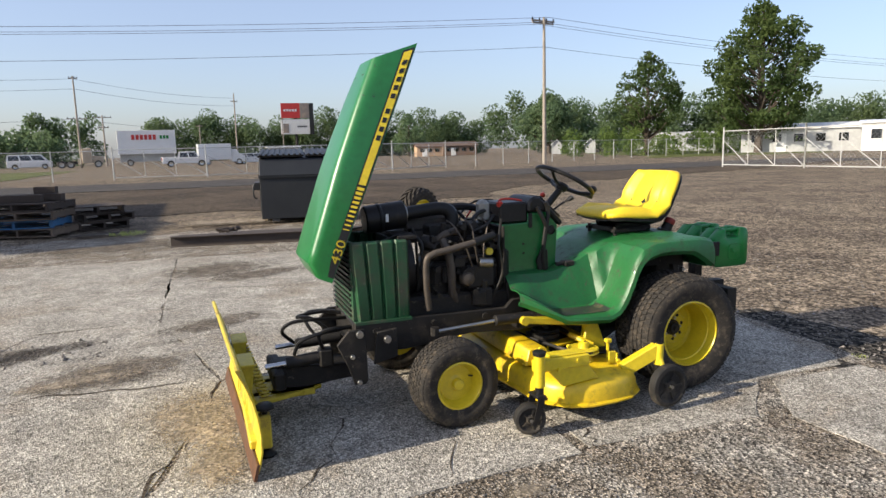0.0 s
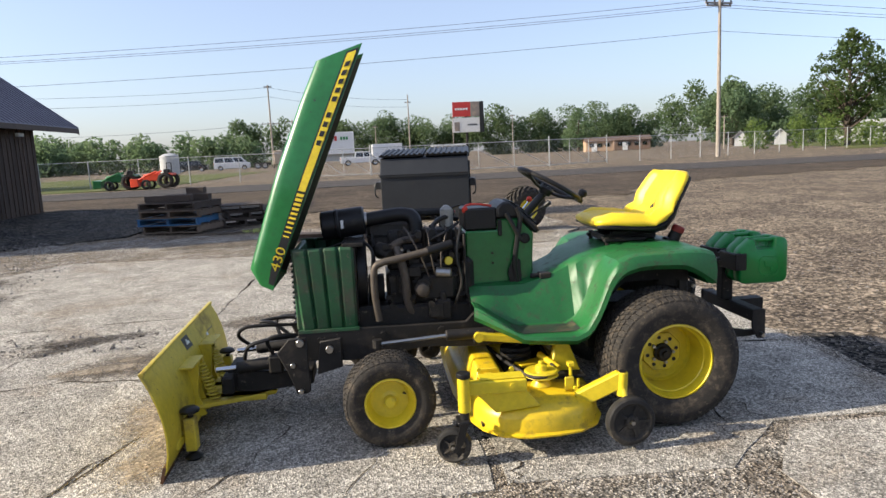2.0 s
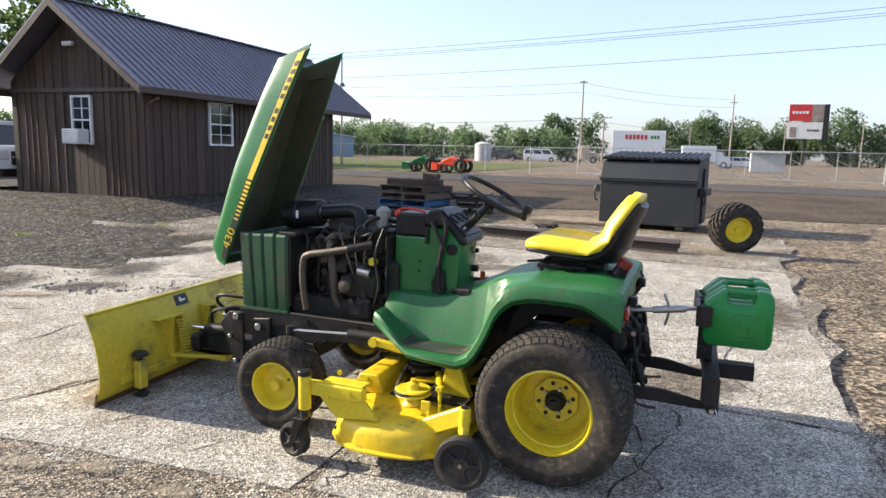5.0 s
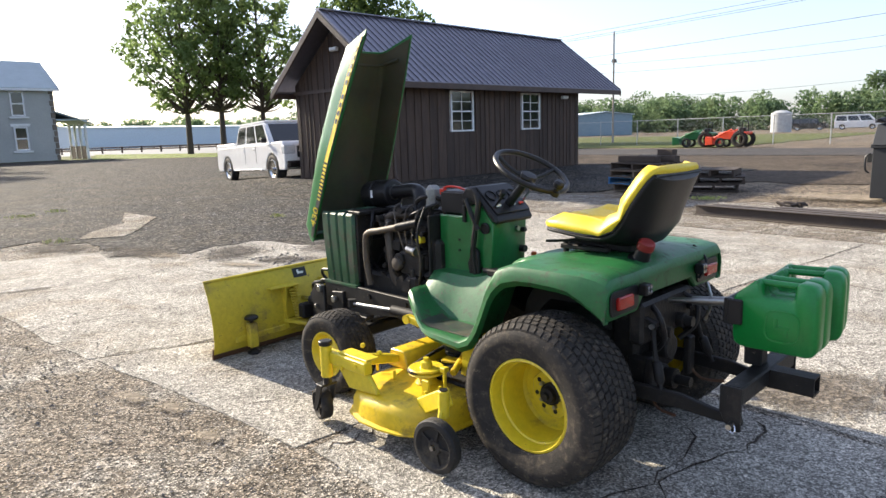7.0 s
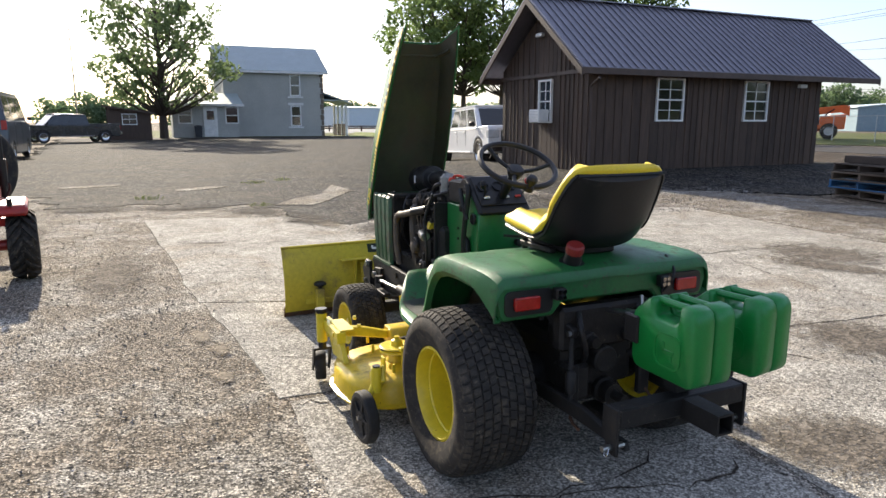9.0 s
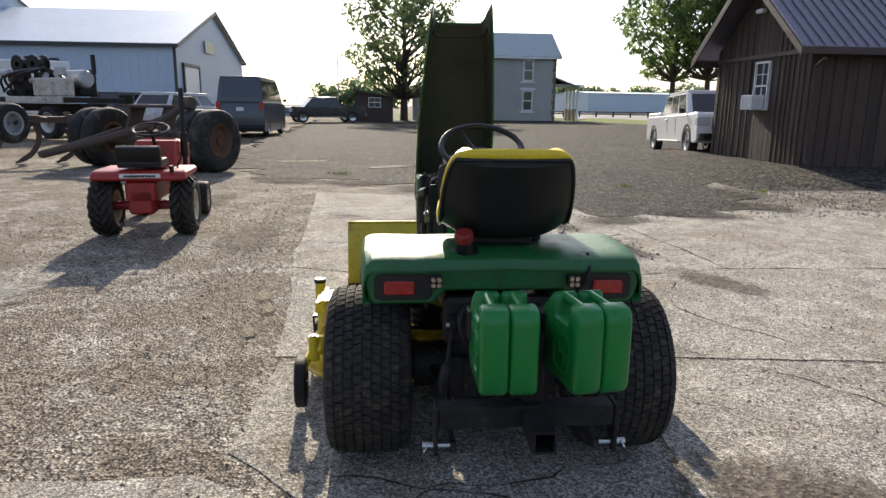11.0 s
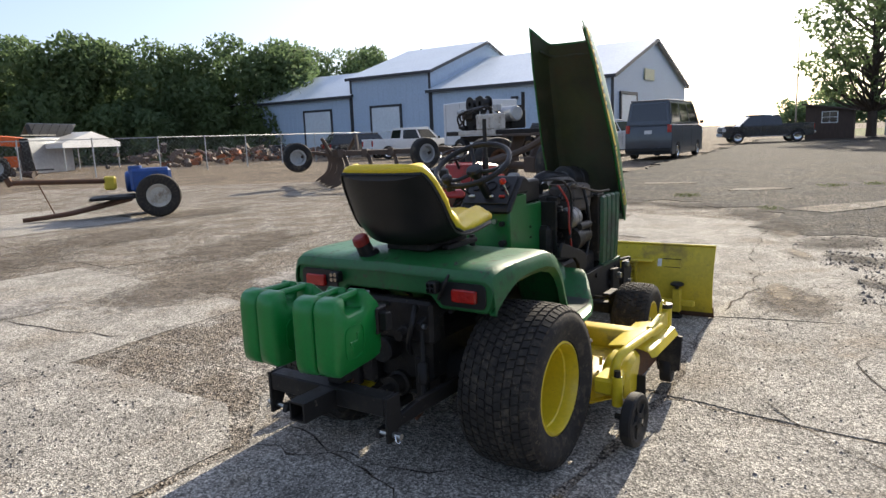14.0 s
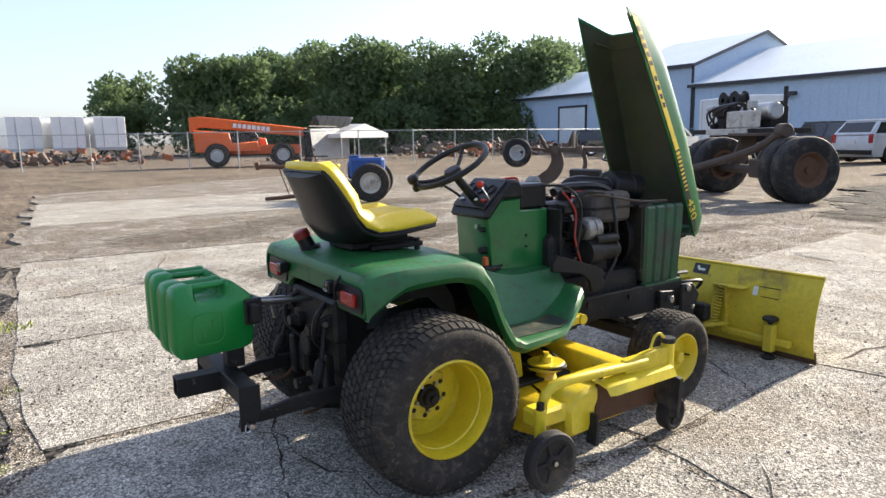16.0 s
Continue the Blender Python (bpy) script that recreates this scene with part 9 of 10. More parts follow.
def shank(at):
    p0 = Vector((*at, 0))
    ps = smooth_path([p0 - U * 0.30 + Vector((0, 0, 0.92)), p0 - U * 0.42 + Vector((0, 0, 0.78)), p0 - U * 0.46 + Vector((0, 0, 0.5)), p0 - U * 0.30 + Vector((0, 0, 0.2)), p0 + Vector((0, 0, 0.02))], 4)
    side = Vector((-U.y, U.x, 0)) * 0.035
    sec = []
    for i, p in enumerate(ps):
        d = (ps[min(i + 1, len(ps) - 1)] - ps[max(i - 1, 0)]).normalized()
        n_ = d.cross(side).normalized() * (0.05 if i < len(ps) - 2 else 0.025)
        sec.append([p + n_ + side, p + n_ - side, p - n_ - side, p - n_ + side])
    bm = B()
    loft(bm, sec)
    part("shank", bm, OLD, pl_)
    bm = B()
    box(bm, *(p0 - U * 0.32 + Vector((0, 0, 0.9))), 0.14, 0.2, 0.2, 0.01, m=Matrix.Rotation(math.atan2(U.y, U.x), 4, "Z"))
    part("clamp", bm, OLD, pl_)


for pts, a, b in WINGS:
    off = -U * 0.3
    bm = B()
    tube(bm, [Vector((*a, 0.9)) + off * 0.3, Vector((*b, 0.9)) + off * 0.3], 0.085, 4, 0)
    part("tool_bar", bm, OLD, pl_)
    for at in pts:
        shank(at)
for (x, y, z), rz, r in (((-0.15, 2.95, 0.86), -19, 0.37), ((-0.42, -1.5, 0.81), -35, 0.40)):
    t = part("tyre", tyre_mesh(r, 0.24, 0.21, 0, 0, 0, 28), SMALL_RUBBER, pl_)
    t.matrix_basis = pose(x, y, z, 0, 0, rz)
    rim = part("rim", dished_rim(0.21, 0.2, 0.6), GALV, t, "grey steel rim")
    for s_ in (-0.12, 0.12):
        bm = B()
        tube(bm, [(x - 0.1, y + s_ * 0.3, z), (x - 0.45, y + s_, z + 0.12), (x - 0.85, y + 0.12 + s_, z + 0.06)], 0.035, 8, 3)
        part("wheel_arm", bm, OLD, pl_)
for a, b in (((-0.5, 0.6, 0.95), (-0.75, 0.35, 1.35)), ((-1.0, 0.2, 0.95), (-0.75, 0.35, 1.35)), ((-0.75, 0.35, 1.33), (-1.5, -0.6, 0.95)), ((-0.2, 0.4, 0.92), (-2.1, -0.3, 0.9)), ((-1.5, 2.4, 0.9), (-2.1, -0.3, 0.9)), ((-1.3, -1.2, 0.9), (-2.1, -0.3, 0.9)),
             ((-0.35, -0.2, 0.9), (-0.1, -0.25, 1.3))):
    bm = B()
    tube(bm, [a, b], 0.05, 6, 0)
    part("brace", bm, OLD, pl_)
bm = B()
cyl(bm, (-0.35, 0.1, 1.02), (-0.75, -0.35, 1.02), 0.06, n=10, bev=0.01)
part("hydraulic_cylinder", bm, BLACK, pl_)


ax = thing("dual_wheel_axle", -11.1, -5.05, 0, -26, "heavy implement axle with dual truck tyres", "axle")
for side in (-1, 1):
    for q in (1.14, 1.50):
        bm = tyre_mesh(0.58, 0.34, 0.30, 0, 0, 0, 36)
        t = part("tyre", bm, SMALL_RUBBER, ax, "worn black truck tyre")
        t.matrix_basis = pose(0, side * q, 0.58, 0, 0, 0 if side < 0 else 180)
        part("rim", dished_rim(0.30, 0.3, 0.5), RUST, t)
bm = B()
cyl(bm, (0, -1.1, 0.53), (0, 1.1, 0.53), 0.09, n=14)
box(bm, 0, 0.3, 0.56, 0.35, 0.4, 0.35, 0.03)
part("axle_beam", bm, OLD, ax)
bm = B()
box(bm, -0.25, -0.2, 1.2, 0.75, 1.05, 0.06, 0.01)
for side in (-0.6, 0.25):
    prism(bm, [(-0.15, 0.55), (-0.45, 1.18), (-0.1, 1.18), (0.15, 0.6)], "y", side - 0.04, side + 0.04, 0.01)
tube(bm, [(0.1, 1.0, 1.28), (0.3, 0.55, 0.95), (0.9, -0.2, 0.62), (1.7, -0.9, 0.34)], 0.075, 8, 3)
tube(bm, [(0.1, -0.7, 0.75), (1.0, -0.85, 0.5), (1.7, -0.95, 0.34)], 0.06, 8, 3)
cyl(bm, (0.1, 0.88, 1.26), (0.1, 1.12, 1.26), 0.13, n=12, bev=0.02)
part("frame", bm, OLD, ax)

# small red tractor
rt = thing("red_tractor", -4.27, -2.78, 0, 7.0, "small red garden tractor with lugged rear tyres", "tractor")
for side in (-1, 1):
    t = part("rear_tyre", lug_tyre(0.285, 0.22, 0.15, 36, 18, 0.028, 0.04), RUBBER, rt, smooth=40)
    t.matrix_basis = pose(0, side * 0.36, 0.285, 0, 0, 0 if side < 0 else 180)
    part("rim", dished_rim(0.15, 0.2, 0.5), mat("cream_paint", (0.55, 0.48, 0.33), 0.5, bump=0.05, dirt=(0.2, 0.14, 0.08), dirty=0.3) if side < 0 else bpy.data.materials["cream_paint"], t)
    t = part("front_tyre", tyre_mesh(0.19, 0.16, 0.1, 0, 0, 0, 28), SMALL_RUBBER, rt)
    t.matrix_basis = pose(-1.22, side * 0.33, 0.19, 0, 0, 0 if side < 0 else 180)
    part("rim", dished_rim(0.1, 0.14, 0.5), bpy.data.materials["cream_paint"], t)
bm = B()
prism(bm, [(-0.45, 0.60), (-0.42, 0.64), (0.2, 0.64), (0.26, 0.60), (0.26, 0.545), (-0.45, 0.57)], "y", -0.42, 0.42, 0.02)
part("fender", bm, RED_PAINT, rt)
bm = B()
box(bm, 0.265, 0.02, 0.595, 0.012, 0.36, 0.04, 0.002)
fd = part("fender_badge", bm, WHITE, rt, "white strip with lettering as bars")
bar_row(fd, -0.12, 0.16, 0.274, 0.595, 0.018, 9, DECAL_B, "badge_mark", "y")
bm = B()
prism(bm, [(-1.42, 0.50), (-1.44, 0.80), (-1.4, 0.84), (-0.72, 0.90), (-0.70, 0.50)], "y", -0.19, 0.19, 0.03)
part("hood", bm, RED_PAINT, rt)
bm = B()
prism(bm, [(-0.72, 0.42), (-0.72, 0.88), (-0.55, 0.88), (-0.5, 0.42)], "y", -0.2, 0.2, 0.02)
part("dash_tower", bm, RED_PAINT, rt)
bm = B()
box(bm, -0.25, 0, 0.44, 0.9, 0.28, 0.2, 0.02)
box(bm, 0.05, 0, 0.34, 0.3, 0.24, 0.24, 0.03)
cyl(bm, (0, -0.3, 0.285), (0, 0.3, 0.285), 0.045, n=12)
box(bm, 0.22, 0, 0.30, 0.06, 0.2, 0.12, 0.01)
box(bm, -1.2, 0, 0.33, 0.12, 0.5, 0.08, 0.01)
box(bm, -1.0, 0, 0.42, 0.9, 0.26, 0.12, 0.01)
part("chassis", bm, RED_PAINT, rt)
bm = B()
box(bm, 0.0, 0, 0.70, 0.36, 0.40, 0.08, 0.03, seg=2)
box(bm, 0.16, 0, 0.79, 0.08, 0.40, 0.16, 0.03, m=Euler((0, radians(14), 0)).to_matrix().to_4x4(), seg=2)
part("seat", bm, PLASTIC, rt, "black padded seat")
bm = B()
c, nn = Vector((-0.42, 0, 1.0)), Vector((0.35, 0, 0.94)).normalized()
u = nn.cross(Vector((0, 1, 0))).normalized()
w_ = nn.cross(u)
tube(bm, [c + 0.17 * (math.cos(a) * u + math.sin(a) * w_) for a in [math.tau * k / 28 for k in range(28)]], 0.013, 8, 0, closed=True)
for k in range(3):
    a = math.tau * k / 3
    tube(bm, [c - nn * 0.03, c + 0.17 * (math.cos(a) * u + math.sin(a) * w_)], 0.009, 6, 0)
cyl(bm, (-0.58, 0, 0.8), tuple(c), 0.018, n=10)
part("steering_wheel", bm, PLASTIC, rt)
bm = B()
cyl(bm, (-0.82, 0.24, 0.55), (-0.82, 0.24, 1.42), 0.026, n=12)
cyl(bm, (-0.82, 0.24, 0.7), (-0.82, 0.24, 0.95), 0.04, n=12)
part("exhaust_stack", bm, PLASTIC, rt)
bm = B()
cyl(bm, (0.24, 0.30, 0.63), (0.25, 0.30, 0.69), 0.02, n=8)
part("filler_cap", bm, PLASTIC, rt)
bm = B()
tube(bm, [(-0.3, 0.23, 0.6), (-0.25, 0.3, 0.72), (-0.2, 0.3, 0.78)], 0.01, 6, 3)
part("lever", bm, PLASTIC, rt)

# blue two-wheeled cart with its drawbar
bc = thing("blue_cart", -5.3, -9.95, 0, -33, "blue two-wheeled pump cart with a long iron drawbar", "cart")
for side in (-1, 1):
    t = part("tyre", tyre_mesh(0.385, 0.24, 0.2, 0, 0, 0, 32), RUBBER, bc)
    t.matrix_basis = pose(-0.05, side * 0.62 , 0.385, 0, 0, 0 if side < 0 else 180)
    part("rim", dished_rim(0.2, 0.2, 0.5), mat("pale_rim", (0.5, 0.47, 0.4), 0.6, bump=0.1, dirt=(0.15, 0.1, 0.06), dirty=0.4) if side < 0 else bpy.data.materials["pale_rim"], t)
bm = B()
cyl(bm, (-0.05, -0.55, 0.42), (-0.05, 0.55, 0.42), 0.05, n=10)
box(bm, 0.5, 0.0, 0.36, 1.2, 0.9, 0.05, 0.01)
part("bed_frame", bm, BLACK, bc)
bm = B()
box(bm, 0.05, 0.15, 0.66, 0.7, 0.5, 0.42, 0.05)
cyl(bm, (0.02, -0.3, 0.62), (0.5, -0.3, 0.62), 0.2, n=18, bev=0.03)
cyl(bm, (0.3, 0.2, 0.8), (0.3, 0.2, 0.92), 0.12, n=12)
part("pump_housing", bm, BLUE, bc, "blue pump housing")
bm = B()
box(bm, 0.75, -0.1, 0.62, 0.2, 0.3, 0.25, 0.03)
part("guard", bm, YELLOW_WORN, bc, "yellow guard box")
bm = B()
tube(bm, [(0.7, 0.0, 0.66), (1.8, 0.0, 0.70), (2.3, 0.0, 0.72)], 0.045, 8, 2)
tube(bm, [(0.4, -0.4, 0.34), (1.4, -0.1, 0.12), (2.2, 0.0, 0.05)], 0.04, 8, 2)
tube(bm, [(0.4, 0.4, 0.34), (1.4, 0.1, 0.12), (2.2, 0.0, 0.05)], 0.04, 8, 2)
tube(bm, [(1.9, 0, 0.70), (1.7, 0, 0.12)], 0.012, 6, 0)
tube(bm, [(2.3, 0, 0.66), (2.35, 0, 0.8)], 0.06, 8, 0)
part("drawbar", bm, RUST, bc)

# orange telehandler behind the fence
tl = thing("telehandler", -10.3, -33.0, 0, 163, "orange telescopic handler with its boom lowered", "telehandler")
for x in (-1.65, 1.65):
    for side in (-1, 1):
        t = part("tyre", lug_tyre(0.62, 0.42, 0.32, 30, 16, 0.05, 0.07), RUBBER, tl, smooth=40)
        t.matrix_basis = pose(x, side * 0.95, 0.6, 0, 0, 0 if side < 0 else 180)
        part("rim", dished_rim(0.32, 0.36, 0.5), GALV, t)
bm = B()
prism(bm, [(-2.7, 0.75), (-2.75, 1.9), (-1.0, 1.75), (-0.9, 1.2), (0.4, 1.3), (0.5, 0.75)], "y", -0.95, 0.95, 0.05)
box(bm, 0.6, 0, 0.85, 4.2, 0.7, 0.5, 0.04)
prism(bm, [(-0.85, 0.6), (-0.8, 1.65), (0.9, 1.45), (1.0, 0.62)], "y", 0.45, 0.98, 0.04)
part("chassis", bm, ORANGE, tl)
bm = B()
prism(bm, [(-2.95, 1.75), (-2.95, 2.55), (-2.4, 2.6), (3.0, 1.95), (3.0, 1.5), (-2.4, 2.05)], "y", -0.3, 0.25, 0.03)
boom = part("boom", bm, ORANGE, tl, "orange telescopic boom with white lettering as bars")
bm = B()
q = Euler((0, radians(6.9), 0)).to_matrix().to_4x4()
for k in range(8):
    box(bm, -0.7 + 0.24 * k, 0.262, 2.12 - 0.029 * k, 0.18, 0.02, 0.22, m=q)
    box(bm, -0.7 + 0.24 * k, -0.312, 2.12 - 0.029 * k, 0.18, 0.02, 0.22, m=q)
tagged(part("boom_marks", bm, WHITE, boom, "white bars in place of lettering"), kind="stuff")
bm = B()
prism(bm, [(-1.0, 1.0), (-0.9, 2.15), (0.1, 2.15), (0.5, 1.5), (0.5, 1.0)], "y", 0.32, 0.95, 0.03)
part("cab", bm, DARK_CAR, tl, "open operator cab")
bm = B()
prism(bm, [(2.9, 0.4), (2.8, 1.9), (3.15, 1.9), (3.3, 0.4)], "y", -0.6, 0.6, 0.03)
box(bm, 3.5, 0, 0.42, 1.1, 0.9, 0.06)
part("fork_carriage", bm, BLACK, tl)
bm = B()
tube(bm, [(-1.9, 0.4, 2.3), (-1.4, 0.5, 1.9), (-1.2, 0.55, 1.5)], 0.05, 6, 3)
part("lift_cylinder", bm, BLACK, tl)

second = copy_thing(tl, pose(-35.1, 47.5, 0, 0, 0, 215))
tagged(second, "orange telescopic handler parked behind the drive fence", "telehandler")

# low rail fence beyond the grass verge
rf = thing("rail_fence", 0, 0, 0, 0, "low dark rail fence beyond the grass verge", "fence")
FA, FB = Vector((-98, 18, 0)), Vector((-80, 49, 0))
for k in range(16):
    q = FA.lerp(FB, k / 15)
    bm = B()
    box(bm, q.x, q.y, 0.42, 0.2, 0.2, 0.86, 0.02)
    part("post", bm, DARKTRIM, rf)
for z in (0.42, 0.74):
    bm = B()
    for k in range(15):
        a_, b_ = FA.lerp(FB, k / 15), FA.lerp(FB, (k + 1) / 15)
        tube(bm, [(a_.x, a_.y, z), (b_.x, b_.y, z)], 0.08, 6, 0)
    part("rail", bm, DARKTRIM, rf)

# compact tractors across the drive
for x, y, rz, pm, lb in ((-15.5, 36.0, 4, GREEN, "small green tractor parked across the drive"), (-13.35, 35.6, -3, mat("bright_orange_paint", (0.75, 0.07, 0.02), 0.4, bump=0.03), "orange-red compact tractor with a front loader")):
    ct = thing("compact_tractor", x, y, 0, rz, lb, "tractor", "tractors across the drive")
    ct.scale = (0.8, 0.8, 0.8)
    bm = B()
    prism(bm, [(-1.15, 0.6), (-1.15, 1.0), (-0.1, 1.1), (0.0, 0.5)], "y", -0.28, 0.28, 0.05)
    prism(bm, [(0.1, 0.85), (0.1, 1.05), (0.9, 1.05), (0.9, 0.85)], "y", -0.6, 0.6, 0.06)
    part("body", bm, pm, ct)
    bm = B()
    prism(bm, [(-1.9, 0.15), (-1.9, 0.75), (-1.4, 0.7), (-1.35, 0.2)], "y", -0.7, 0.7, 0.03)
    for side in (-0.45, 0.45):
        tube(bm, [(-1.6, side, 0.5), (-0.9, side, 0.9), (-0.1, side, 1.2)], 0.06, 6, 2)
    part("loader", bm, pm, ct)
    bm = B()
    tube(bm, [(0.6, -0.45, 1.0), (0.62, -0.45, 1.75), (0.62, 0.45, 1.75), (0.6, 0.45, 1.0)], 0.035, 6, 0)
    box(bm, 0.45, 0, 1.15, 0.4, 0.4, 0.35, 0.05)
    part("roll_bar", bm, PLASTIC, ct)
    for side in (-1, 1):
        t = part("rear_tyre", lug_tyre(0.55, 0.34, 0.3, 28, 14, 0.05, 0.07), RUBBER, ct, smooth=40)
        t.matrix_basis = pose(0.5, side * 0.6, 0.55, 0, 0, 0 if side < 0 else 180)
        t = part("front_tyre", tyre_mesh(0.33, 0.22, 0.18, 0, 0, 0, 24), SMALL_RUBBER, ct)
        t.matrix_basis = pose(-0.9, side * 0.5, 0.33, 0, 0, 0 if side < 0 else 180)

# three white trailers and a tent with solar panels, far behind the south fence
for k in range(3):
    s3 = thing("semi_trailer", -0.9 - 2.75 * k, -55.5 + 0.2 * k, 0, 3, "white box semi-trailer seen end on", "trailer", "row of semi-trailers")
    bm = B()
    box(bm, 0, -3, 2.2, 2.15, 9.0, 2.3, 0.03)
    part("cargo_box", bm, WHITE_P, s3)
    bm = B()
    box(bm, 0, 1.5, 0.95, 2.1, 0.15, 0.2)
    part("bumper", bm, GALV, s3)
    for x in (-0.5, 0.5):
        bm = B()
        box(bm, x, 1.52, 2.2, 0.04, 0.04, 2.2)
        part("door_bar", bm, GALV, s3)
    wheel_pair(s3, 0.0, 0.85, 0.5, 0.3, STEEL)
tent = thing("canopy_tent", -21.0, -43.0, 0, 26, "white canopy tent with solar panels on its roof", "tent")
bm = B()
prism(bm, [(-2.9, 1.75), (0, 2.45), (2.9, 1.75), (2.9, 1.45), (-2.9, 1.45)], "y", -1.6, 1.6)
part("canopy", bm, WHITE_P, tent, smooth=0)
for x in (-2.7, 2.7):
    for y in (-1.5, 1.5):
        bm = B()
        cyl(bm, (x, y, 0), (x, y, 1.8), 0.04, n=6)
        part("pole", bm, GALV, tent)
sp = thing("solar_panels", -18.9, -41.4, 0, 26, "row of dark solar panels on a tilted rack", "solar panel")
for k in range(6):
    bm = B()
    box(bm, -1.9 + 0.72 * k, 0, 2.55, 0.68, 0.04, 0.95, m=Euler((radians(-35), 0, 0)).to_matrix().to_4x4())
    part("panel", bm, GLASS_DARK, sp)
bm = B()
box(bm, 0, -0.1, 1.05, 4.2, 0.08, 2.1)
part("rack", bm, GALV, sp)

# fences
def chain_fence(name, pts, h, label, post=3.0, wire=0.16, material=None):
    """Posts, rail and crossed wires along a line of points."""
    f = thing(name, pts[0][0], pts[0][1], 0, 0, label, "fence")
    base = Vector((pts[0][0], pts[0][1], 0))
    vs, fs = [], []
    pm = None
    for a, b in zip(pts, pts[1:]):
        a, b = Vector((*a, 0)) - base, Vector((*b, 0)) - base
        L = (b - a).length
        d = (b - a).normalized()
        n = max(1, round(L / post))
        for k in range(n + 1):
            if pm is None:
                bm = B()
                cyl(bm, (0, 0, -0.1), (0, 0, h + 0.06), 0.032, n=7)
                pm = part("post", bm, material or GALV, f)
                pm.matrix_basis = Matrix.Translation(a)
            elif k:
                twin(pm, "post", Matrix.Translation(a + d * L * k / n))
        bm = B()
        cyl(bm, tuple(a + Vector((0, 0, h))), tuple(b + Vector((0, 0, h))), 0.022, n=6)
        part("top_rail", bm, material or GALV, f)
        m = int((L + h) / wire)
        for s in (1, -1):
            for k in range(m):
                u = -h + k * wire
                u0, u1 = max(0, u), min(L, u + h)
                if u1 <= u0:
                    continue
                z0, z1 = u0 - u, u1 - u
                if s < 0:
                    z0, z1 = h - z0, h - z1
                p, q = a + d * u0 + Vector((0, 0, z0 + 0.05)), a + d * u1 + Vector((0, 0, min(h, z1 + 0.05)))
                i = len(vs)
                e = Vector((0, 0, 0.004))
                vs += [p - e, q - e, q + e, p + e]
                fs.append((i, i + 1, i + 2, i + 3))
    o = raw("wire_mesh", vs, fs, material or GALV)
    o.parent = f
    tagged(o, kind="stuff")
    return f


chain_fence("chain_fence", [(-75, 48), (-6.8, 40.5)], 1.7, "galvanised chain-link fence along the drive", 3.2, 0.22)
chain_fence("chain_fence", [(15, 42.5), (41, 53), (66, 62)], 1.75, "galvanised chain-link fence beside the grass", 3.2, 0.22)
chain_fence("chain_fence", [(12, -38), (-3, -35.5), (-9, -30.8), (-18, -28.9), (-27, -29.8), (-46, -31)], 1.75, "galvanised chain-link fence before the machine yard", 3.0, 0.2)


def pipe_gate(name, x0, y0, x1, y1, h, material, label, braces=3):
    g_ = thing(name, x0, y0, 0, math.degrees(math.atan2(y1 - y0, x1 - x0)), label, "gate")
    L = math.hypot(x1 - x0, y1 - y0)
    for z in (0.12, h):
        bm = B()
        cyl(bm, (0, 0, z), (L, 0, z), 0.024, n=7)
        part("rail", bm, material, g_)
    for k in range(braces + 1):
        bm = B()
        cyl(bm, (L * k / braces, 0, 0.0 if k in (0, braces) else 0.12), (L * k / braces, 0, h + (0.2 if k in (0, braces) else 0)), 0.04 if k in (0, braces) else 0.02, n=7)
        part("upright", bm, material, g_)
    for k in range(braces):
        bm = B()
        cyl(bm, (L * k / braces, 0, h * 0.75), (L * (k + 1) / braces, 0, 0.12), 0.018, n=7)
        part("brace", bm, material, g_)
    vs, fs = [], []
    for s in (1, -1):
        for k in range(int((L + h) / 0.2)):
            u = -h + 0.2 * k
            u0, u1 = max(0, u), min(L, u + h)
            if u1 > u0:
                z0, z1 = (u0 - u, u1 - u) if s > 0 else (h - u0 + u, h - u1 + u)
                i = len(vs)
                vs += [(u0, 0.0, z0 + 0.02), (u1, 0.0, z1 + 0.02), (u1, 0.0, z1 + 0.028), (u0, 0.0, z0 + 0.028)]
                fs.append((i, i + 1, i + 2, i + 3))
    o = raw("wire_mesh", vs, fs, GALV)
    o.parent = g_
    tagged(o, kind="stuff")


GATE_P = mat("weathered_white_pipe", (0.5, 0.5, 0.48), 0.6, dirt=(0.25, 0.2, 0.15), dirty=0.3, bump=0.05)
pipe_gate("yard_gate", -6.8, 40.5, -1.6, 39.5, 1.75, GALV, "galvanised swing gate with diagonal braces, shut")
pipe_gate("yard_gate", -1.6, 39.5, 10.0, 39.3, 1.75, GALV, "long galvanised sliding gate with braces, shut", 5)
pipe_gate("yard_gate", 10.0, 39.3, 15.0, 42.5, 1.75, GALV, "galvanised swing gate with diagonal braces, shut")
pipe_gate("white_gate", 23.7, 24.4, 23.7, 19.4, 1.85, GATE_P, "white pipe gate with diagonal braces, shut")
pipe_gate("white_gate", 23.7, 19.4, 23.7, 14.0, 1.85, GATE_P, "white pipe gate with diagonal braces, shut")
pipe_gate("white_gate", 23.7, 14.0, 23.7, 6.0, 1.85, GATE_P, "white pipe gate with diagonal braces, shut")

# poles and wires
POLE = mat("grey_pole_wood", (0.30, 0.265, 0.225), 0.9, col2=(0.22, 0.19, 0.16), scale=3, fine=20, bump=0.3)


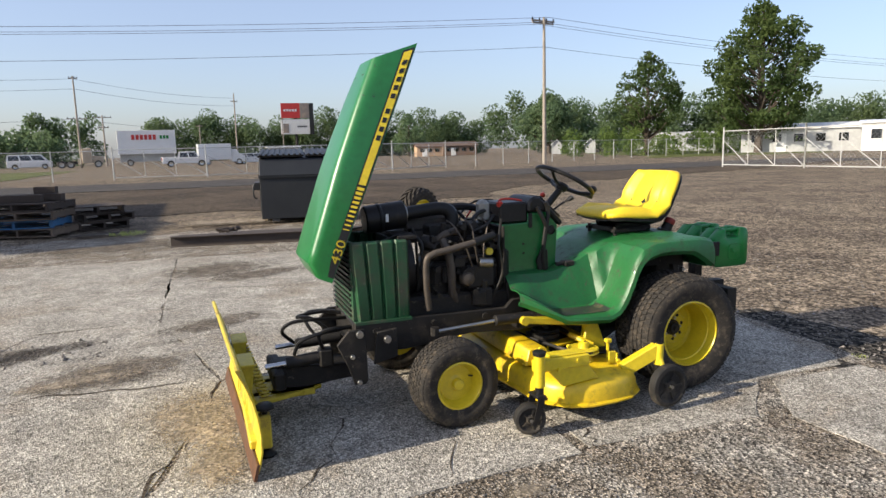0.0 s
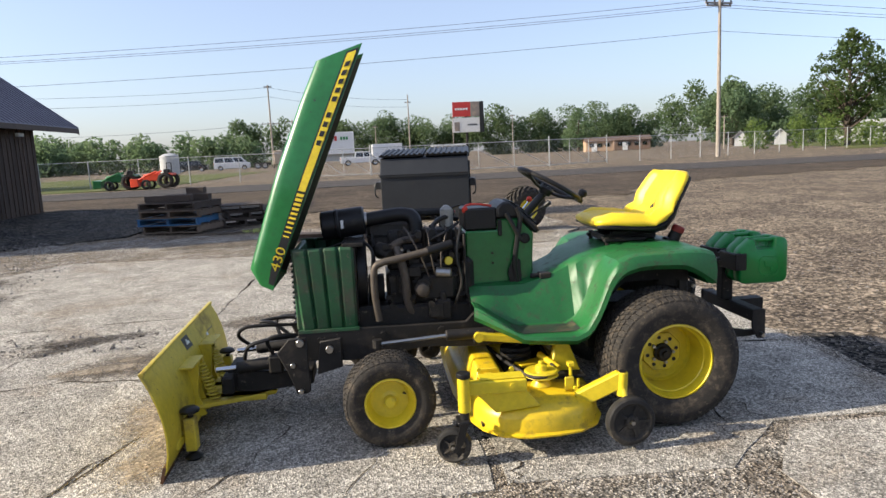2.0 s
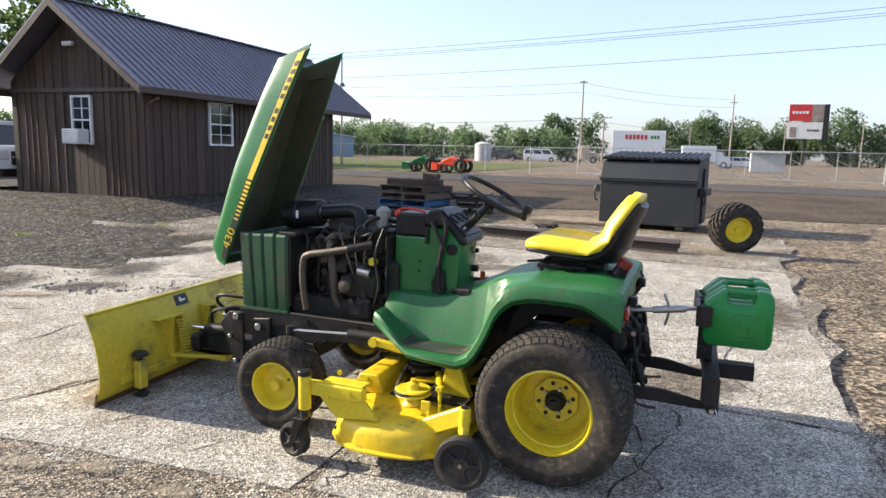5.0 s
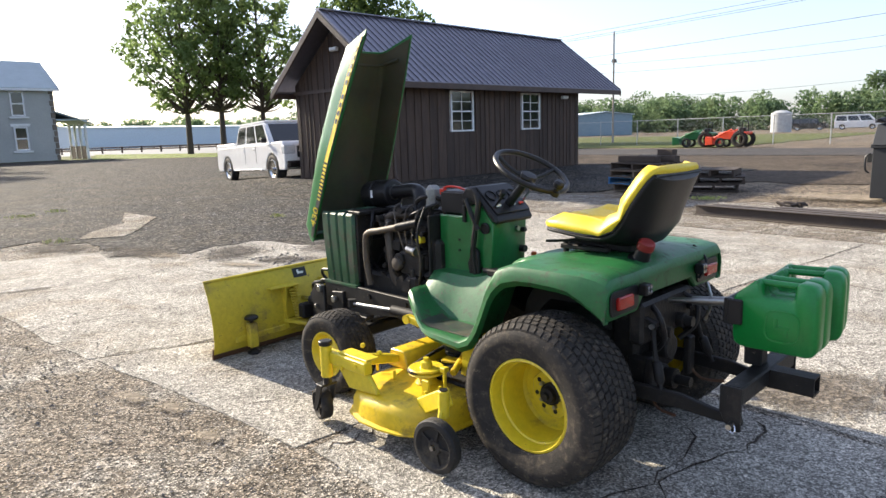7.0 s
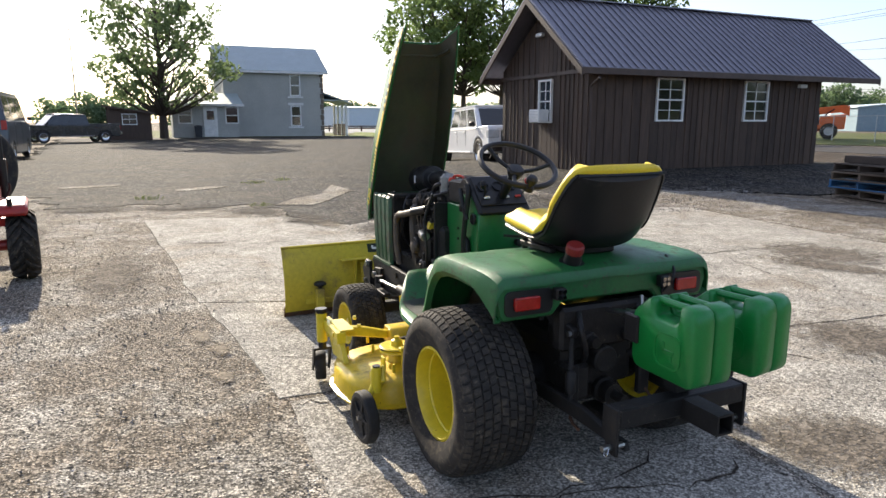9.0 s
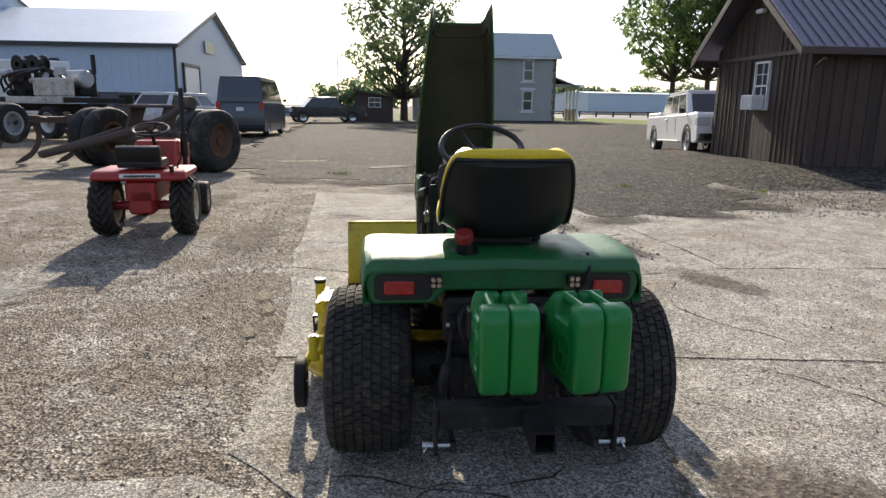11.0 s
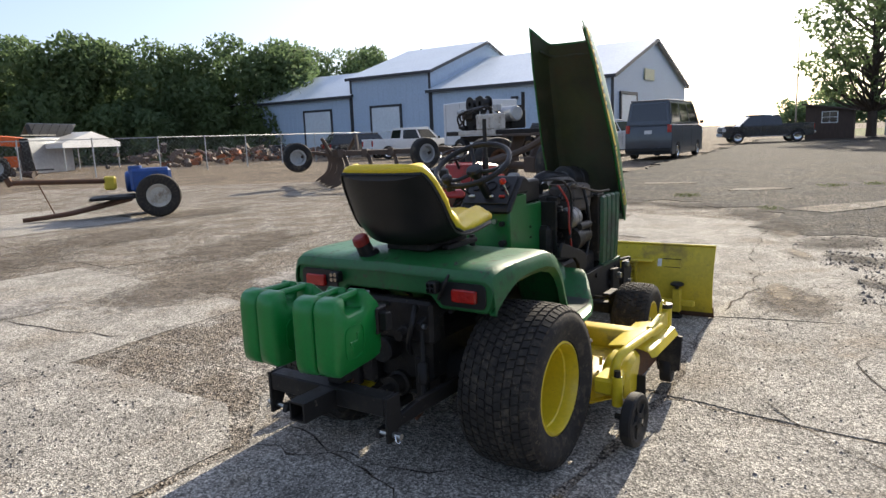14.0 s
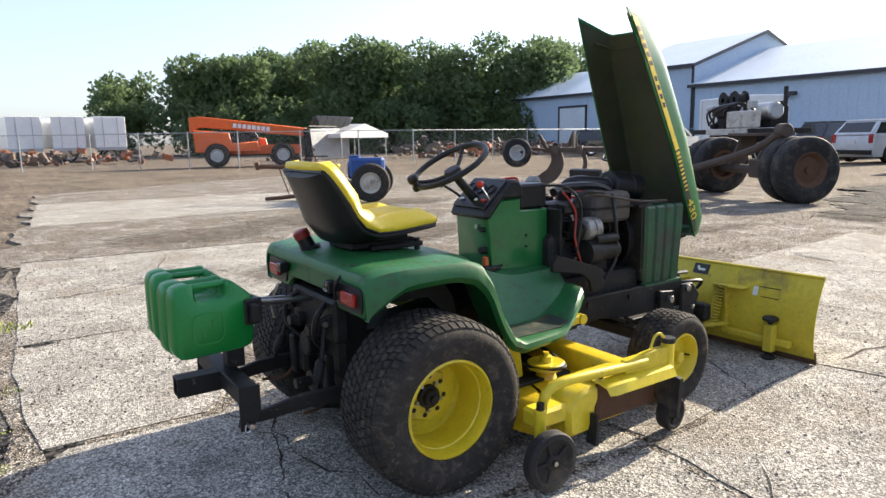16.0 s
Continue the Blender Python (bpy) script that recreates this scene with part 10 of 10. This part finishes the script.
def utility_pole(x, y, h, rz, label, arms=((0.35, 2.4),), r=0.16, group=""):
    p = thing("utility_pole", x, y, 0, rz, label, "pole", group)
    bm = B()
    cyl(bm, (0, 0, -0.1), (0, 0, h), r, r * 0.62, n=10)
    part("pole", bm, POLE, p)
    for dz, w in arms:
        bm = B()
        box(bm, 0, 0.12, h - dz, w, 0.1, 0.12)
        arm = part("crossarm", bm, POLE, p)
        for k in range(4):
            bm = B()
            lathe(bm, ((k / 3 - 0.5) * (w - 0.2), 0.12, h - dz + 0.05), ((k / 3 - 0.5) * (w - 0.2), 0.12, h - dz + 0.25), [(0, 0), (0, 0.05), (0.06, 0.07), (0.1, 0.04), (0.16, 0.06), (0.2, 0.0)], 8)
            part("insulator", bm, ENGINE, arm)
    return p


utility_pole(23.7, 43.4, 11.1, 12, "tall wooden utility pole with crossarm and insulators", ((0.25, 2.3), (0.42, 2.1)))
utility_pole(-17.5, 106, 13.0, 8, "distant wooden utility pole", ((0.3, 1.2), (6.0, 2.6)), group="distant poles")
utility_pole(5.6, 127, 12.5, 8, "distant wooden utility pole", ((1.5, 1.2),), group="distant poles")
utility_pole(-15.3, 116, 8.0, 8, "distant wooden utility pole", ((0.3, 2.6), (1.9, 1.6)), group="distant poles")
utility_pole(-29.3, 49.5, 9.3, 8, "tall thin wooden pole beyond the cabin", ((2.5, 0.5),), 0.1, "distant poles")
utility_pole(-88, -7.7, 12.0, 0, "tall thin mast beyond the hut", ((5.5, 0.3),), 0.09, "distant poles")
for x, y, h in ((24.5, 120, 7.5), (14.5, 130, 8.0), (43, 78, 4.2), (-1.0, 108, 6.0)):
    utility_pole(x, y, h, 0, "far lamp pole beyond the fence", ((0.15, 1.0),), 0.1, "lamp poles")
WIRE = mat("dark_wire", (0.03, 0.03, 0.032), 0.6, bump=0)


def wire_run(name, a, b, sag, label, r=0.014):
    bm = B()
    a, b = Vector(a), Vector(b)
    pts = [a.lerp(b, k / 24) - Vector((0, 0, sag * 4 * (k / 24) * (1 - k / 24))) for k in range(25)]
    tube(bm, pts, r, 5, 0)
    solid(name, bm, WIRE, label, "wire", group="overhead wires")


for k, (dz, dy) in enumerate(((10.95, -0.8), (10.8, 0.3), (10.75, 0.9), (8.9, 0.0))):
    wire_run("power_line", (23.7, 43.4 + dy, dz), (-75, 57 + dy, dz - 0.4), 1.1, "overhead power line strung between poles")
    wire_run("power_line", (23.7, 43.4 + dy, dz), (120, 55 + dy * 2, dz - 0.3), 1.4, "overhead power line strung between poles")
for dz in (12.6, 11.2, 7.0):
    wire_run("power_line", (-17.5, 106, dz), (5.6, 127, dz - 1.0), 0.6, "distant overhead line between poles", 0.02)
    wire_run("power_line", (-17.5, 106, dz), (-75, 92, dz - 0.5), 0.9, "distant overhead line between poles", 0.02)

# billboards and far buildings
bb = thing("billboard", 21.5, 160, 0, 0, "roadside billboard with a red panel over a white one", "billboard")
bm = B()
cyl(bm, (0, 0.3, 0), (0, 0.3, 12), 0.35, n=10)
part("post", bm, ENGINE, bb)
for z0, z1, x0, x1, mm, nm in ((9.6, 13.1, -3.4, 1.0, mat("red_panel", (0.55, 0.04, 0.035), 0.5, bump=0), "panel"), (9.6, 13.1, 1.0, 3.2, mat("photo_panel", (0.33, 0.26, 0.2), 0.5, col2=(0.12, 0.12, 0.13), scale=0.9, bump=0), "panel"), (5.8, 9.3, -3.6, 3.2, mat("white_panel", (0.72, 0.71, 0.68), 0.5, bump=0), "panel")):
    bm = B()
    box(bm, (x0 + x1) / 2, 0, (z0 + z1) / 2, x1 - x0, 0.2, z1 - z0)
    part(nm, bm, mm, bb, smooth=0)
bm = B()
box(bm, 3.75, 0.5, 9.4, 1.0, 1.4, 7.4)
part("back_panel", bm, DECAL_B, bb, smooth=0)
bar_row(bb, -2.9, 0.4, -0.12, 11.4, 0.5, 5, WHITE)
bar_row(bb, 0.2, 2.6, -0.12, 7.6, 0.4, 5, DECAL_B)
bm = B()
box(bm, -2.4, -0.12, 7.2, 1.3, 0.03, 2.2)
part("sign_mark", bm, bpy.data.materials["photo_panel"], bb, smooth=0)
sg = thing("sign_trailer", -8.8, 110, 0, 4, "white box trailer with a red name shown as bars", "trailer")
bm = B()
box(bm, 0, 0, 3.55, 8.2, 2.4, 3.6, 0.03)
part("cargo_box", bm, WHITE_P, sg)
bar_row(sg, -2.2, 1.4, -1.22, 4.3, 0.75, 6, bpy.data.materials["red_panel"])
bar_row(sg, 1.8, 3.2, -1.22, 4.3, 0.5, 3, CAN_GREEN)
wheel_pair(sg, -2.5, 0.9, 0.5, 0.3, STEEL)
bm = B()
box(bm, 0, 0, 1.2, 7.8, 0.6, 1.2)
part("chassis", bm, GALV, sg)


def far_building(name, x, y, rz, L, W, eave, ridge, wm, rm, label, windows=0, doors=0):
    f = thing(name, x, y, 0, rz, label, "building")
    bm = B()
    prism(bm, [(-W / 2, 0), (-W / 2, eave), (0, ridge), (W / 2, eave), (W / 2, 0)], "x", -L / 2, L / 2)
    part("wall", bm, wm, f, smooth=0)
    for s in (-1, 1):
        bm = B()
        k = (ridge - eave) / (W / 2)
        prism(bm, [(s * (W / 2 + 0.3), eave - 0.3 * k + 0.1), (0, ridge + 0.1), (0, ridge), (s * (W / 2 + 0.3), eave - 0.3 * k)], "x", -L / 2 - 0.3, L / 2 + 0.3)
        part("roof", bm, rm, f, smooth=0)
    for k in range(windows):
        xx = -L / 2 + (k + 0.7) * L / (windows + 0.4)
        bm = B()
        box(bm, xx, -W / 2 - 0.02, eave * 0.6, min(0.9, L / windows * 0.5), 0.08, eave * 0.33)
        part("window", bm, GLASS_DARK, f, smooth=0)
    for k in range(doors):
        xx = -L / 2 + (k + 0.3) * L / max(1, doors)
        bm = B()
        box(bm, xx, -W / 2 - 0.02, eave * 0.4, 1.0, 0.08, eave * 0.8)
        part("door", bm, WHITE, f, smooth=0)
    return f


TAN = mat("tan_siding", (0.45, 0.31, 0.2), 0.7, bump=0.05)
# siding greyed down: the mobile homes' shaded walls are put into the colour
PALE = mat("pale_siding", (0.42, 0.43, 0.43), 0.6, bump=0.05)
# blue siding paled, so the far haze sits in its colour
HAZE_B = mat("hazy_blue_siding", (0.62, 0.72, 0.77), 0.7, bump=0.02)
far_building("low_house", 41.5, 122, -10, 5.0, 4, 1.9, 2.6, TAN, mat("brown_roof", (0.12, 0.08, 0.06), 0.8), "tan brick bungalow far beyond the fence", 3, 1)
far_building("low_house", 49.5, 126, -10, 7.0, 4, 2.0, 2.7, mat("brown_brick", (0.2, 0.13, 0.09), 0.85), bpy.data.materials["brown_roof"], "brown bungalow far beyond the fence", 4, 1)
for k in range(3):
    far_building("storage_shed", 56.0 + 2.5 * k, 97 - 1.3 * k, 60, 2.0, 1.6, 1.6, 2.35, PALE, PALE, "small white storage shed in a row", 0, 1)
far_building("mobile_home", 75, 90, -42, 13, 4, 2.6, 3.1, PALE, PALE, "white mobile home behind bushes", 5, 1)
far_building("mobile_home", 64, 54, -48, 14, 4, 2.6, 3.1, PALE, WHITE, "white mobile home behind the gate", 6, 1)
far_building("camper", 66, 44, -55, 8, 2.5, 2.9, 3.1, WHITE_P, WHITE_P, "white camper trailer behind the gate", 4, 1)
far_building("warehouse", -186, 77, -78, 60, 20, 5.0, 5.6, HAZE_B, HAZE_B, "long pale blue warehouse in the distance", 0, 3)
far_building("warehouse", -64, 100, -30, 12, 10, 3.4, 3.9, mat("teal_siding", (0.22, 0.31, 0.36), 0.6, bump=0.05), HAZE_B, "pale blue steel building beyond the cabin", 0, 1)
far_building("tank_shed", 6.8, 70, 0, 3.0, 2, 1.9, 2.0, PALE, PALE, "white site container beyond the fence", 0, 0)
tk = thing("storage_tank", -29.5, 92, 0, 0, "pale round storage tank in the distance", "tank")
bm = B()
lathe(bm, (0, 0, 0), (0, 0, 1), [(0, 0), (0, 1.25), (2.5, 1.25), (2.8, 0.6), (2.85, 0)], 24)
part("shell", bm, PALE, tk)

# rows of machines and scrap in the south yard
SCRAP = island_mat("mixed_scrap", (0.03, 0.03, 0.032), (0.22, 0.14, 0.09), 0.7)
SCRAP_O = island_mat("orange_scrap", (0.08, 0.035, 0.02), (0.5, 0.14, 0.03), 0.6)


def heap(name, areas, seed, material, label):
    rng = random.Random(seed)
    bm = B()
    for x0, x1, y0, y1, n, h in areas:
        for _ in range(n):
            s = rng.uniform(0.15, 0.5)
            m_ = Euler((rng.uniform(-0.4, 0.4), rng.uniform(-0.4, 0.4), rng.uniform(0, 3))).to_matrix().to_4x4()
            z = rng.uniform(0.1, h)
            if rng.random() < 0.55:
                box(bm, rng.uniform(x0, x1), rng.uniform(y0, y1), z, s * rng.uniform(0.5, 2.2), s * 0.6, s * rng.uniform(0.4, 1.0), m=m_)
            else:
                p = Vector((rng.uniform(x0, x1), rng.uniform(y0, y1), z))
                d = Vector((rng.uniform(-1, 1), rng.uniform(-1, 1), rng.uniform(-0.3, 0.3))).normalized()
                cyl(bm, tuple(p), tuple(p + d * s * rng.uniform(0.4, 1.6)), s * rng.uniform(0.15, 0.6), n=9)
    return solid(name, bm, material, label, "scrap", "stuff", smooth=0)


heap("machine_row", [(-44, -22, -42, -35, 260, 1.0), (-8, 8, -50, -44, 160, 0.8), (-2, 14, -47, -44, 60, 0.9), (-15, -12, -36, -34, 24, 0.6)], 1, SCRAP, "rows of dark machine parts and wheels in the yard")
heap("machine_parts", [(-40, -24, -38, -34, 70, 0.8), (-9, 8, -47, -45.5, 40, 0.9)], 2, SCRAP_O, "orange and rusty machine parts in the yard")

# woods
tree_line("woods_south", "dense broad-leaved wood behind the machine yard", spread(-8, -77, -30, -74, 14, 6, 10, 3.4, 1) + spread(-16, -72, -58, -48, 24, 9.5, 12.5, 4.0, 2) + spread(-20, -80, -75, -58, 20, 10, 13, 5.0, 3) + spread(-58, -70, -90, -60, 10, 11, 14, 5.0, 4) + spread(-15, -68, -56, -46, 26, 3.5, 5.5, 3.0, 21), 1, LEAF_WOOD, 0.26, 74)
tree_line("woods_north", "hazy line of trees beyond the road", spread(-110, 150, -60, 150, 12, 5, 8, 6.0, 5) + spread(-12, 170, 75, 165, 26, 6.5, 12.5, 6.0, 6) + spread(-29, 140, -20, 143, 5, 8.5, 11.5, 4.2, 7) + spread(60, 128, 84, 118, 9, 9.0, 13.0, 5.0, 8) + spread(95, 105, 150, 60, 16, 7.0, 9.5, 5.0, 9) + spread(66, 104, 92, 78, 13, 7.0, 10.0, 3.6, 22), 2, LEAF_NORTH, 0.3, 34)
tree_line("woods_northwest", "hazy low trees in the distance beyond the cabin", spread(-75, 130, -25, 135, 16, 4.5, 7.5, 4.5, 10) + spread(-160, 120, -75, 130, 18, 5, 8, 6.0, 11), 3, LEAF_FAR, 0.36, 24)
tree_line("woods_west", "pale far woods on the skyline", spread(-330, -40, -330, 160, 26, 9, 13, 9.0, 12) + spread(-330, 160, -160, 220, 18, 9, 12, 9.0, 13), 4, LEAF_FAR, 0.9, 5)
tree_line("hedge", "rough green bushes along the fence", spread(41, 65, 62, 56, 13, 2.0, 3.4, 1.7, 14) + spread(50, 76, 66, 66, 9, 2.4, 4.2, 1.9, 15), 5, LEAF, 0.16, 70)
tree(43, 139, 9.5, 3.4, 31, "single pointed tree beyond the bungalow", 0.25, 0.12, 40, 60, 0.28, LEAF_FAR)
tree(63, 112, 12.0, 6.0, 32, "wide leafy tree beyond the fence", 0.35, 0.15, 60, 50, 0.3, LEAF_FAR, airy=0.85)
